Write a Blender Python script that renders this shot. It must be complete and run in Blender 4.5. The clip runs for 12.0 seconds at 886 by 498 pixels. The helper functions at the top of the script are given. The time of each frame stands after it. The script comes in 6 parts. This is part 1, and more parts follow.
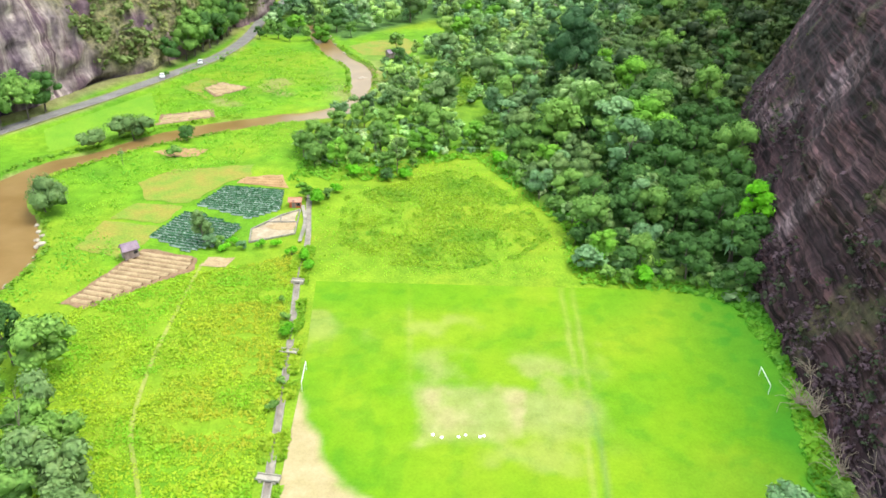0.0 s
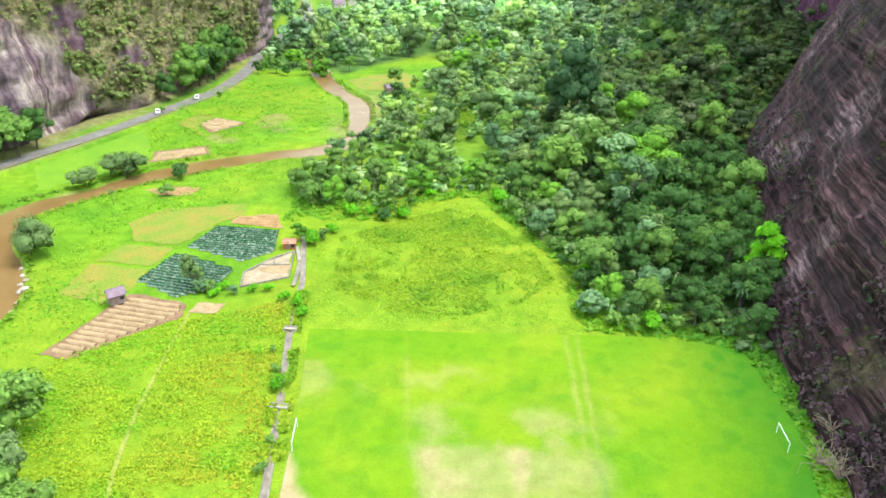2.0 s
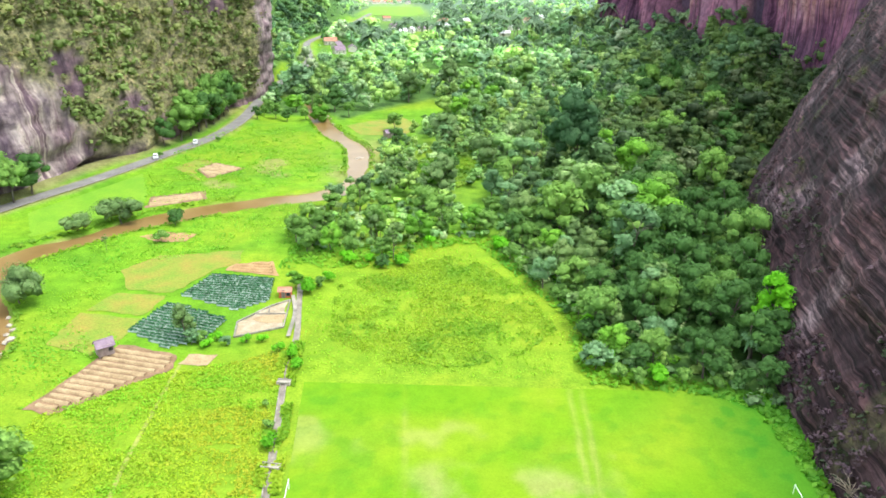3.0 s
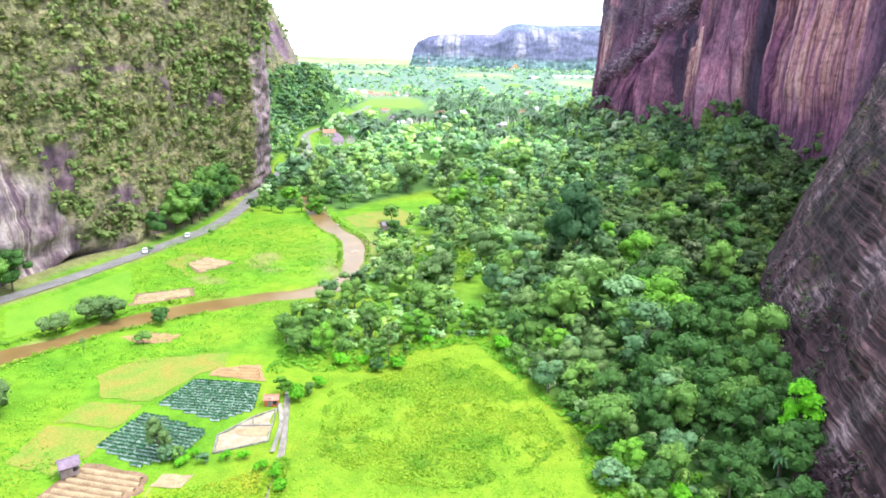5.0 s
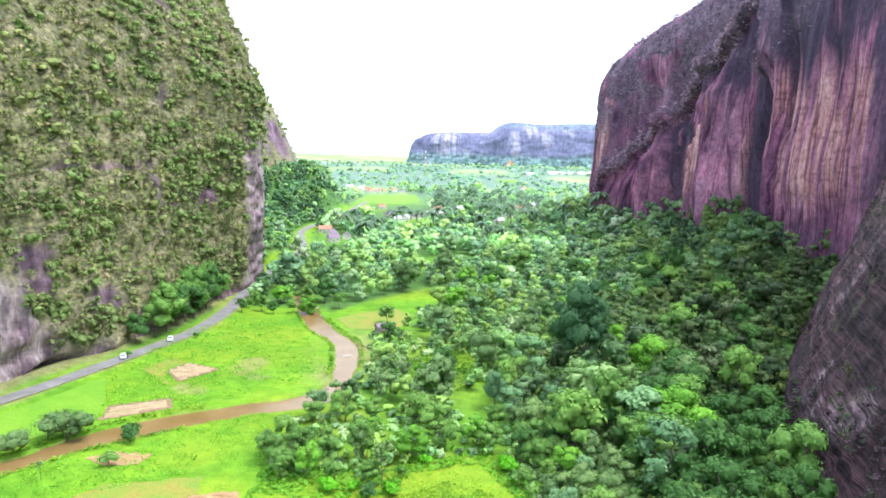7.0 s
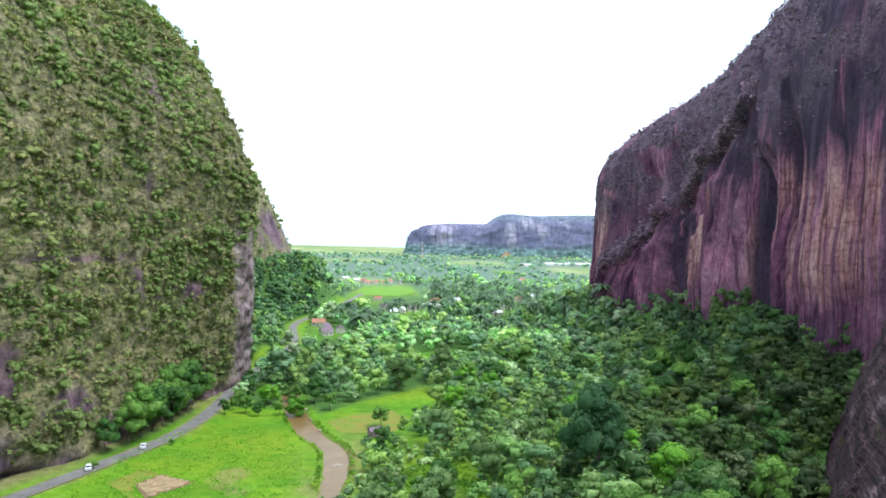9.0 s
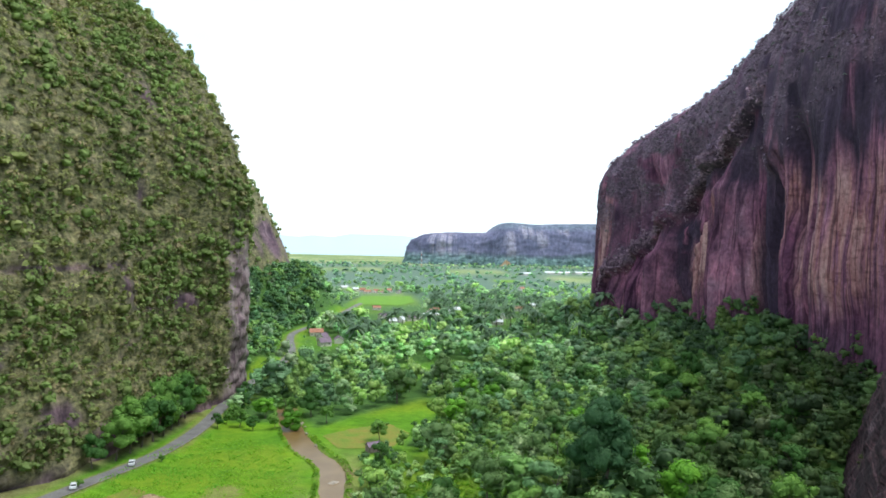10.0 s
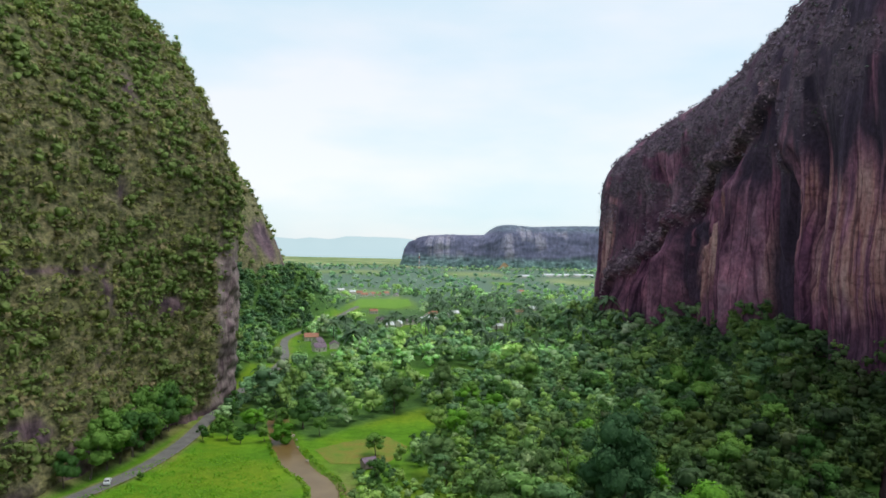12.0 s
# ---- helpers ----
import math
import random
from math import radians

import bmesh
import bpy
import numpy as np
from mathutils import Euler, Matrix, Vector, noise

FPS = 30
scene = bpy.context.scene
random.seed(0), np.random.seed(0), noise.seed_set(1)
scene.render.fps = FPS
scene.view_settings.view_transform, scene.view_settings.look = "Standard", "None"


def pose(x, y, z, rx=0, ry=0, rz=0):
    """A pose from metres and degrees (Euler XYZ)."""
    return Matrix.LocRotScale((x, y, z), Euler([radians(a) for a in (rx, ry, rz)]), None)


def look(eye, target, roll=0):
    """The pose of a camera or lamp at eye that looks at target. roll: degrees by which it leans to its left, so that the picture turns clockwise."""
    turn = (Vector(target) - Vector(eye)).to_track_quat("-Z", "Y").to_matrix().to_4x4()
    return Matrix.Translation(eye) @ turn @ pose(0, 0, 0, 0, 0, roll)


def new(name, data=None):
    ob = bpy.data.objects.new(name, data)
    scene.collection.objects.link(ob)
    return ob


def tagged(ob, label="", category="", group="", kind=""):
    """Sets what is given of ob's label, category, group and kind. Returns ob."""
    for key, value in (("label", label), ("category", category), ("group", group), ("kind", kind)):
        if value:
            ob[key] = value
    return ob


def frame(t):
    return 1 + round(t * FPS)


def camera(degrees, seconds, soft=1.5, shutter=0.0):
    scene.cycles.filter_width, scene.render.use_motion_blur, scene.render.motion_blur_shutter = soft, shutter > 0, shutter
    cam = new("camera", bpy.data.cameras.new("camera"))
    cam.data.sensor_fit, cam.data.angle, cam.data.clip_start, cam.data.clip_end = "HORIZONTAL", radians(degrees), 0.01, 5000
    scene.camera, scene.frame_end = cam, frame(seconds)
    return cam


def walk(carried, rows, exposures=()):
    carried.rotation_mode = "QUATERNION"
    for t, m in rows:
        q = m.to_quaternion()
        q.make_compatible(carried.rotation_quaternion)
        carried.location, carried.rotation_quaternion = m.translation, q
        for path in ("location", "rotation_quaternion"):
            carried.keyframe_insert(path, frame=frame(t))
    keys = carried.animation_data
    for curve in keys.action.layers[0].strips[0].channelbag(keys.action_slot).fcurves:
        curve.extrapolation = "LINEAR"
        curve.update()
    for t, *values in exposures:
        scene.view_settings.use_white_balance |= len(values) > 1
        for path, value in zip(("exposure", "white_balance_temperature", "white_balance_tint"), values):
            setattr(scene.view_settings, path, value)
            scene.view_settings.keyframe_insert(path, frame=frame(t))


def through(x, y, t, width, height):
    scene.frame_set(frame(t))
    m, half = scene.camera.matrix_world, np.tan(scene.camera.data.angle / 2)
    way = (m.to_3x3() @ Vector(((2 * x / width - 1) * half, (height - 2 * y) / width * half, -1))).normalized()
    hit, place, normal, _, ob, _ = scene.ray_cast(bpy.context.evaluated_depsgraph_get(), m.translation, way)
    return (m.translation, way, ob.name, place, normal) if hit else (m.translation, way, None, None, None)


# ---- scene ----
cam = camera(63.8, 12.0, soft=1.7)
PATH = [
    (0, (1.806, -4.337, 70.825), (1.824, -2.576, 69.876), 1.8),
    (0.5, (1.826, -3.171, 70.933), (1.844, -1.411, 69.984), 1.8),
    (1, (1.878, -1.609, 70.876), (1.896, 0.156, 69.934), 1.8),
    (1.5, (1.932, -0.013, 70.941), (1.949, 1.762, 70.021), 1.8),
    (2, (1.886, 1.855, 71.066), (1.903, 3.652, 70.189), 1.7),
    (2.5, (1.81, 3.572, 70.944), (1.827, 5.394, 70.12), 1.8),
    (3, (1.691, 5.526, 70.865), (1.709, 7.372, 70.096), 1.8),
    (5, (1.556, 14.837, 70.883), (1.574, 16.762, 70.341), 1.6),
    (5.5, (1.358, 17.622, 70.854), (1.377, 19.563, 70.375), 1.5),
    (6, (1.254, 20.843, 71.062), (1.274, 22.799, 70.646), 1.5),
    (6.5, (1.294, 24.143, 70.972), (1.314, 26.112, 70.621), 1.5),
    (7, (1.066, 27.53, 70.935), (1.087, 29.509, 70.649), 1.5),
    (9, (0.529, 42.521, 70.794), (0.554, 44.521, 70.762), 1.4),
    (9.5, (0.53, 46.547, 70.381), (0.555, 48.547, 70.372), 1.3),
    (10, (0.349, 50.523, 70.478), (0.375, 52.523, 70.471), 1.3),
    (10.5, (0.107, 54.74, 70.318), (0.136, 56.74, 70.313), 1.3),
    (11, (0.015, 58.777, 70.066), (0.045, 60.777, 70.064), 1.3),
    (11.5, (-0.257, 62.808, 70.051), (-0.225, 64.808, 70.05), 1.3),
    (12, (-0.432, 66.53, 70.084), (-0.399, 68.53, 70.084), 1.3),
]
walk(cam, [(t, look(eye, target, roll)) for t, eye, target, roll in PATH],
     exposures=[(0, 0.86, 6500, 11), (3, 0.96, 6450, 12), (5.5, 1.12, 5950, 19), (7, 1.0, 5900, 18), (9, 0.3, 5950, 13), (10.5, -0.25, 6250, 11), (12, -0.66, 6400, 11)])

# ---------------------------------------------------------------- world and sun
SUN_ELEVATION, SUN_AZIMUTH = 65, 98          # azimuth clockwise from +y
world = bpy.data.worlds.new("overcast_sky")
scene.world = world
world.use_nodes = True
wt = world.node_tree
wt.nodes.clear()
w_out = wt.nodes.new("ShaderNodeOutputWorld")
w_sky = wt.nodes.new("ShaderNodeTexSky")
w_sky.sky_type = "NISHITA"
w_sky.sun_disc = False
w_sky.sun_elevation = radians(SUN_ELEVATION)
w_sky.sun_rotation = radians(SUN_AZIMUTH)
w_bg = wt.nodes.new("ShaderNodeBackground")
w_bg.inputs["Strength"].default_value = 0.06
w_cloud = wt.nodes.new("ShaderNodeBackground")
w_cloud.inputs["Strength"].default_value = 1.3
w_co = wt.nodes.new("ShaderNodeTexCoord")
w_map = wt.nodes.new("ShaderNodeMapping")
w_map.inputs["Scale"].default_value = (1.2, 1.2, 4.0)
w_noise = wt.nodes.new("ShaderNodeTexNoise")
w_noise.inputs["Scale"].default_value = 1.6
w_noise.inputs["Detail"].default_value = 5
w_ramp = wt.nodes.new("ShaderNodeValToRGB")
w_ramp.color_ramp.elements[0].position, w_ramp.color_ramp.elements[0].color = 0.34, (0.68, 0.88, 0.95, 1)
w_ramp.color_ramp.elements[1].position, w_ramp.color_ramp.elements[1].color = 0.6, (0.98, 0.99, 0.99, 1)
w_add = wt.nodes.new("ShaderNodeAddShader")
wt.links.new(w_co.outputs["Generated"], w_map.inputs["Vector"])
wt.links.new(w_map.outputs["Vector"], w_noise.inputs["Vector"])
wt.links.new(w_noise.outputs["Fac"], w_ramp.inputs["Fac"])
wt.links.new(w_ramp.outputs["Color"], w_cloud.inputs["Color"])
wt.links.new(w_sky.outputs["Color"], w_bg.inputs["Color"])
wt.links.new(w_bg.outputs["Background"], w_add.inputs[0])
wt.links.new(w_cloud.outputs["Background"], w_add.inputs[1])
wt.links.new(w_add.outputs["Shader"], w_out.inputs["Surface"])

sun = new("sun", bpy.data.lights.new("sun", "SUN"))
sun.data.energy, sun.data.angle, sun.data.color = 2.5, radians(20), (1.0, 0.96, 0.88)
_e, _a = radians(SUN_ELEVATION), radians(SUN_AZIMUTH)
SUN_WAY = Vector((math.sin(_a) * math.cos(_e), math.cos(_a) * math.cos(_e), math.sin(_e)))
sun.matrix_world = look(SUN_WAY * 400, (0, 0, 0))

# ---------------------------------------------------------------- arithmetic
rng = np.random.default_rng(7)


def vnoise(p, seed=0):
    """Value noise in 0..1 at the rows of p."""
    p = np.asarray(p, float)
    i = np.floor(p).astype(np.int64)
    f = p - i
    u = f * f * (3 - 2 * f)
    out = np.zeros(len(p))
    for dx in (0, 1):
        for dy in (0, 1):
            for dz in (0, 1):
                h = ((i[:, 0] + dx) * 374761393 + (i[:, 1] + dy) * 668265263 + (i[:, 2] + dz) * 2147483647 + seed * 1274126177) & 0xFFFFFFFF
                h = ((h ^ (h >> 13)) * 1274126177) & 0xFFFFFFFF
                h = (h ^ (h >> 16)) & 0xFFFF
                w = (u[:, 0] if dx else 1 - u[:, 0]) * (u[:, 1] if dy else 1 - u[:, 1]) * (u[:, 2] if dz else 1 - u[:, 2])
                out += w * h / 65535.0
    return out


def fbm(p, octaves=4, seed=0):
    p = np.asarray(p, float)
    out, amp, total = np.zeros(len(p)), 1.0, 0.0
    for o in range(octaves):
        out += amp * vnoise(p * 2 ** o + 17.3 * o, seed + o)
        total += amp
        amp *= 0.5
    return out / total


def n2(x, y, scale, octaves=3, seed=0):
    x, y = np.broadcast_arrays(np.asarray(x, float), np.asarray(y, float))
    return fbm(np.stack([x.ravel() / scale, y.ravel() / scale, np.zeros(x.size)], 1), octaves, seed).reshape(x.shape)


def smooth(a, b, x):
    t = np.clip((np.asarray(x, float) - a) / (b - a), 0, 1)
    return t * t * (3 - 2 * t)


def line_distance(x, y, pts, widths=None):
    """Distance to a broken line, and the width that it has at the nearest place."""
    best, wide = np.full(np.shape(x), 1e9), np.zeros(np.shape(x))
    for k in range(len(pts) - 1):
        (ax, ay), (bx, by) = pts[k][:2], pts[k + 1][:2]
        vx, vy = bx - ax, by - ay
        t = np.clip(((x - ax) * vx + (y - ay) * vy) / (vx * vx + vy * vy), 0, 1)
        d = np.hypot(x - ax - t * vx, y - ay - t * vy)
        if widths is not None:
            wide = np.where(d < best, widths[k] * (1 - t) + widths[k + 1] * t, wide)
        best = np.minimum(best, d)
    return (best, wide) if widths is not None else best


def inside(x, y, poly):
    """Whether points lie in a polygon."""
    x, y = np.asarray(x, float), np.asarray(y, float)
    res = np.zeros(x.shape, bool)
    for k in range(len(poly)):
        (ax, ay), (bx, by) = poly[k], poly[k - 1]
        cross = (ay > y) != (by > y)
        res ^= cross & (x < (bx - ax) * (y - ay) / (by - ay + 1e-12) + ax)
    return res


def curve_points(pts, step):
    """A smooth line through points of any dimension, sampled at about a step."""
    p = np.asarray(pts, float)
    q = np.vstack([2 * p[0] - p[1], p, 2 * p[-1] - p[-2]])
    out = []
    for k in range(1, len(q) - 2):
        n = max(2, int(np.linalg.norm(q[k + 1, :2] - q[k, :2]) / step))
        t = np.linspace(0, 1, n, endpoint=False)[:, None]
        a, b, c, d = q[k - 1], q[k], q[k + 1], q[k + 2]
        out.append(0.5 * (2 * b + (c - a) * t + (2 * a - 5 * b + 4 * c - d) * t ** 2 + (3 * b - a - 3 * c + d) * t ** 3))
    out.append(p[-1:])
    return np.vstack(out)


def mesh_from(name, verts, faces, material, smooth_faces=True, attributes=()):
    """A mesh from arrays: verts (n, 3), faces (m, 3 or 4)."""
    verts, faces = np.asarray(verts, np.float32), np.asarray(faces, np.int32)
    me = bpy.data.meshes.new(name)
    me.vertices.add(len(verts))
    me.vertices.foreach_set("co", verts.ravel())
    me.loops.add(faces.size)
    me.loops.foreach_set("vertex_index", faces.ravel())
    me.polygons.add(len(faces))
    me.polygons.foreach_set("loop_start", np.arange(0, faces.size, faces.shape[1], dtype=np.int32))
    me.polygons.foreach_set("use_smooth", np.full(len(faces), smooth_faces))
    me.update(calc_edges=True)
    for key, values in attributes:
        values = np.asarray(values, np.float32)
        if values.ndim == 1:
            me.attributes.new(key, "FLOAT", "POINT").data.foreach_set("value", values)
        else:
            me.attributes.new(key, "FLOAT_COLOR", "POINT").data.foreach_set("color", np.c_[values, np.ones(len(values))].astype(np.float32).ravel())
    me.materials.append(material)
    return me


def grid_faces(nu, nv):
    a = np.arange(nu * nv).reshape(nu, nv)
    return np.stack([a[:-1, :-1], a[1:, :-1], a[1:, 1:], a[:-1, 1:]], -1).reshape(-1, 4)


def part(name, bm, material, parent=None, label=""):
    """Links a bmesh, or a mesh, as one object under a thing or a part."""
    if isinstance(bm, bmesh.types.BMesh):
        me = bpy.data.meshes.new(name)
        bm.normal_update()
        bm.to_mesh(me)
        bm.free()
        me.materials.append(material)
    else:
        me = bm
    ob = new(name, me)
    ob.parent = parent
    return tagged(ob, label)


def thing(name, m, label, category, group="", kind=""):
    ob = new(name)
    ob.matrix_world = m
    ob.empty_display_size = 0.3
    return tagged(ob, label, category, group, kind)


def box(bm, size, at=(0, 0, 0), turn=(0, 0, 0), bevel=0.0):
    m = pose(*at, *turn) @ Matrix.Diagonal((*size, 1))
    vs = bmesh.ops.create_cube(bm, size=1, matrix=m)["verts"]
    if bevel:
        es = list({e for v in vs for e in v.link_edges})
        bmesh.ops.bevel(bm, geom=es, offset=bevel, segments=1, affect="EDGES")
    return bm


def boxed(size, at=(0, 0, 0), turn=(0, 0, 0), bevel=0.0):
    return box(bmesh.new(), size, at, turn, bevel)


def rod(bm, a, b, r0, r1=None, sides=6):
    """A tapered round bar from a to b."""
    a, b = Vector(a), Vector(b)
    way = b - a
    m = Matrix.Translation((a + b) / 2) @ way.to_track_quat("Z", "Y").to_matrix().to_4x4()
    bmesh.ops.create_cone(bm, cap_ends=True, segments=sides, radius1=r0, radius2=r0 if r1 is None else r1, depth=way.length, matrix=m)
    return bm


# ---------------------------------------------------------------- materials
def mix_color(nt, fac, a, b, mode="MIX"):
    n = nt.nodes.new("ShaderNodeMix")
    n.data_type, n.blend_type = "RGBA", mode
    for sock, value in ((n.inputs[0], fac), (n.inputs[6], a), (n.inputs[7], b)):
        if isinstance(value, bpy.types.NodeSocket):
            nt.links.new(value, sock)
        elif isinstance(value, (int, float)):
            sock.default_value = value
        else:
            sock.default_value = (*value, 1)
    return n.outputs[2]


def noise_of(nt, scale, detail=4, stretch=(1, 1, 1), rough=0.55, space="Position", spin=(0, 0, 0)):
    if space == "Position":
        src = nt.nodes.new("ShaderNodeNewGeometry").outputs["Position"]
    else:
        src = nt.nodes.new("ShaderNodeTexCoord").outputs["Object"]
    if any(spin):
        tn = nt.nodes.new("ShaderNodeMapping")
        tn.inputs["Rotation"].default_value = spin
        nt.links.new(src, tn.inputs["Vector"])
        src = tn.outputs["Vector"]
    mp = nt.nodes.new("ShaderNodeMapping")
    mp.inputs["Scale"].default_value = stretch
    nt.links.new(src, mp.inputs["Vector"])
    n = nt.nodes.new("ShaderNodeTexNoise")
    n.inputs["Scale"].default_value, n.inputs["Detail"].default_value, n.inputs["Roughness"].default_value = scale, detail, rough
    nt.links.new(mp.outputs["Vector"], n.inputs["Vector"])
    return n.outputs["Fac"]


def chips_of(nt, scale, stretch, spin):
    """A value of its own for each small block of rock."""
    tn = nt.nodes.new("ShaderNodeMapping")
    tn.inputs["Rotation"].default_value = spin
    nt.links.new(nt.nodes.new("ShaderNodeNewGeometry").outputs["Position"], tn.inputs["Vector"])
    mp = nt.nodes.new("ShaderNodeMapping")
    mp.inputs["Scale"].default_value = stretch
    nt.links.new(tn.outputs["Vector"], mp.inputs["Vector"])
    n = nt.nodes.new("ShaderNodeTexVoronoi")
    n.inputs["Scale"].default_value = scale
    nt.links.new(mp.outputs["Vector"], n.inputs["Vector"])
    s = nt.nodes.new("ShaderNodeSeparateColor")
    nt.links.new(n.outputs["Color"], s.inputs["Color"])
    return s.outputs["Red"]


def ramp_of(nt, fac, stops):
    n = nt.nodes.new("ShaderNodeValToRGB")
    els = n.color_ramp.elements
    while len(els) < len(stops):
        els.new(0.5)
    for e, (p, c) in zip(els, stops):
        e.position, e.color = p, (*c, 1) if len(c) == 3 else c
    nt.links.new(fac, n.inputs["Fac"])
    return n.outputs["Color"]


def step_of(nt, fac, a, b):
    return ramp_of(nt, fac, [(a, (0, 0, 0)), (b, (1, 1, 1))])


def attribute_of(nt, key, channel=None):
    n = nt.nodes.new("ShaderNodeAttribute")
    n.attribute_name = key
    if channel is None:
        return n.outputs["Fac"]
    if channel == "color":
        return n.outputs["Color"]
    s = nt.nodes.new("ShaderNodeSeparateColor")
    nt.links.new(n.outputs["Color"], s.inputs["Color"])
    return s.outputs[channel]


def shader(name):
    m = bpy.data.materials.new(name)
    m.use_nodes = True
    nt = m.node_tree
    return m, nt, nt.nodes["Principled BSDF"]


def finish(nt, bsdf, color, rough, bump=None, strength=0.4, distance=0.1, spec=0.3):
    if isinstance(color, bpy.types.NodeSocket):
        nt.links.new(color, bsdf.inputs["Base Color"])
    else:
        bsdf.inputs["Base Color"].default_value = (*color, 1)
    bsdf.inputs["Roughness"].default_value = rough
    bsdf.inputs["Specular IOR Level"].default_value = spec
    if bump is not None:
        b = nt.nodes.new("ShaderNodeBump")
        b.inputs["Strength"].default_value, b.inputs["Distance"].default_value = strength, distance
        nt.links.new(bump, b.inputs["Height"])
        nt.links.new(b.outputs["Normal"], bsdf.inputs["Normal"])


def plain(name, stops, scale, rough=0.8, fine=None, bump=0.3, distance=0.05, stretch=(1, 1, 1), metal=0.0, space="Position"):
    """A surface of two noises: broad patches of colour and fine grain."""
    m, nt, bsdf = shader(name)
    broad = ramp_of(nt, noise_of(nt, scale, 4, stretch, space=space), stops)
    grain = noise_of(nt, fine or scale * 9, 4, stretch, space=space)
    col = mix_color(nt, 0.55, broad, ramp_of(nt, grain, [(0.3, (0.55, 0.55, 0.55)), (0.7, (1.3, 1.3, 1.3))]), "MULTIPLY")
    finish(nt, bsdf, col, rough, grain, bump, distance)
    bsdf.inputs["Metallic"].default_value = metal
    return m


def leaf_material(name, dark, mid, light, through=0.2, tint=False, spray_on=True):
    """Leaves: colour by plant, by leaf and in broad patches; light passes through them."""
    m, nt, bsdf = shader(name)
    geo = nt.nodes.new("ShaderNodeNewGeometry")
    leaf = mix_color(nt, 0.6, mid, ramp_of(nt, geo.outputs["Random Per Island"], [(0.0, dark), (0.25, mid), (0.75, mid), (1.0, light)]))
    if tint:
        col = mix_color(nt, 1.0, leaf, attribute_of(nt, "tint", "color"), "MULTIPLY")
    else:
        info = nt.nodes.new("ShaderNodeObjectInfo")
        col = mix_color(nt, 1.0, leaf, ramp_of(nt, info.outputs["Random"], [(0.0, (0.7, 0.75, 0.7)), (0.5, (1.0, 1.0, 1.0)), (1.0, (1.2, 1.15, 1.05))]), "MULTIPLY")
    if spray_on:
        spray = noise_of(nt, 1.2, 5, rough=0.7)
        col = mix_color(nt, 0.5, col, ramp_of(nt, spray, [(0.34, (0.5, 0.55, 0.55)), (0.5, (1.0, 1.0, 1.0)), (0.68, (1.5, 1.4, 1.3))]), "MULTIPLY")
        finish(nt, bsdf, col, 0.65, spray, 0.5, 0.4, 0.15)
    else:
        finish(nt, bsdf, col, 0.6, None, spec=0.2)
    tr = nt.nodes.new("ShaderNodeBsdfTranslucent")
    nt.links.new(mix_color(nt, 1.0, col, (0.9, 1.2, 0.6), "MULTIPLY"), tr.inputs["Color"])
    mx = nt.nodes.new("ShaderNodeMixShader")
    mx.inputs[0].default_value = through
    out = nt.nodes["Material Output"]
    nt.links.new(bsdf.outputs[0], mx.inputs[1])
    nt.links.new(tr.outputs[0], mx.inputs[2])
    nt.links.new(mx.outputs[0], out.inputs["Surface"])
    return m


M_LEAF = leaf_material("leaf_mid", (0.06, 0.15, 0.03), (0.14, 0.28, 0.055), (0.25, 0.41, 0.1))
M_DARK = leaf_material("leaf_dark", (0.032, 0.09, 0.023), (0.06, 0.15, 0.034), (0.1, 0.21, 0.053))
M_GIANT = leaf_material("leaf_blue_dark", (0.026, 0.075, 0.03), (0.05, 0.125, 0.048), (0.1, 0.2, 0.085))
M_BRIGHT = leaf_material("leaf_bright", (0.1, 0.36, 0.015), (0.16, 0.48, 0.02), (0.22, 0.56, 0.03), 0.4)
M_PALE = leaf_material("leaf_pale", (0.09, 0.2, 0.085), (0.15, 0.29, 0.125), (0.24, 0.37, 0.2))
M_OLIVE = leaf_material("leaf_olive", (0.07, 0.14, 0.045), (0.145, 0.245, 0.08), (0.25, 0.36, 0.14))
M_WOODS = leaf_material("leaf_woods", (0.085, 0.165, 0.06), (0.2, 0.335, 0.118), (0.35, 0.49, 0.2), tint=True)
M_SCRUB = leaf_material("leaf_scrub", (0.19, 0.22, 0.09), (0.235, 0.275, 0.112), (0.29, 0.33, 0.14), tint=True)
M_HEATH = leaf_material("leaf_heath", (0.145, 0.1, 0.16), (0.22, 0.158, 0.235), (0.32, 0.245, 0.33), 0.1, tint=True)
M_WEED = leaf_material("leaf_weed", (0.2, 0.345, 0.018), (0.235, 0.385, 0.025), (0.28, 0.43, 0.035), 0.4, tint=True, spray_on=False)
M_BARK = plain("bark", [(0.3, (0.07, 0.055, 0.045)), (0.7, (0.2, 0.17, 0.14))], 1.2, 0.9, 6, 0.6, 0.03, (1, 1, 0.25), space="Object")
M_DRY = plain("dry_branch", [(0.3, (0.16, 0.12, 0.09)), (0.7, (0.36, 0.3, 0.23))], 1.5, 0.9, 8, space="Object")


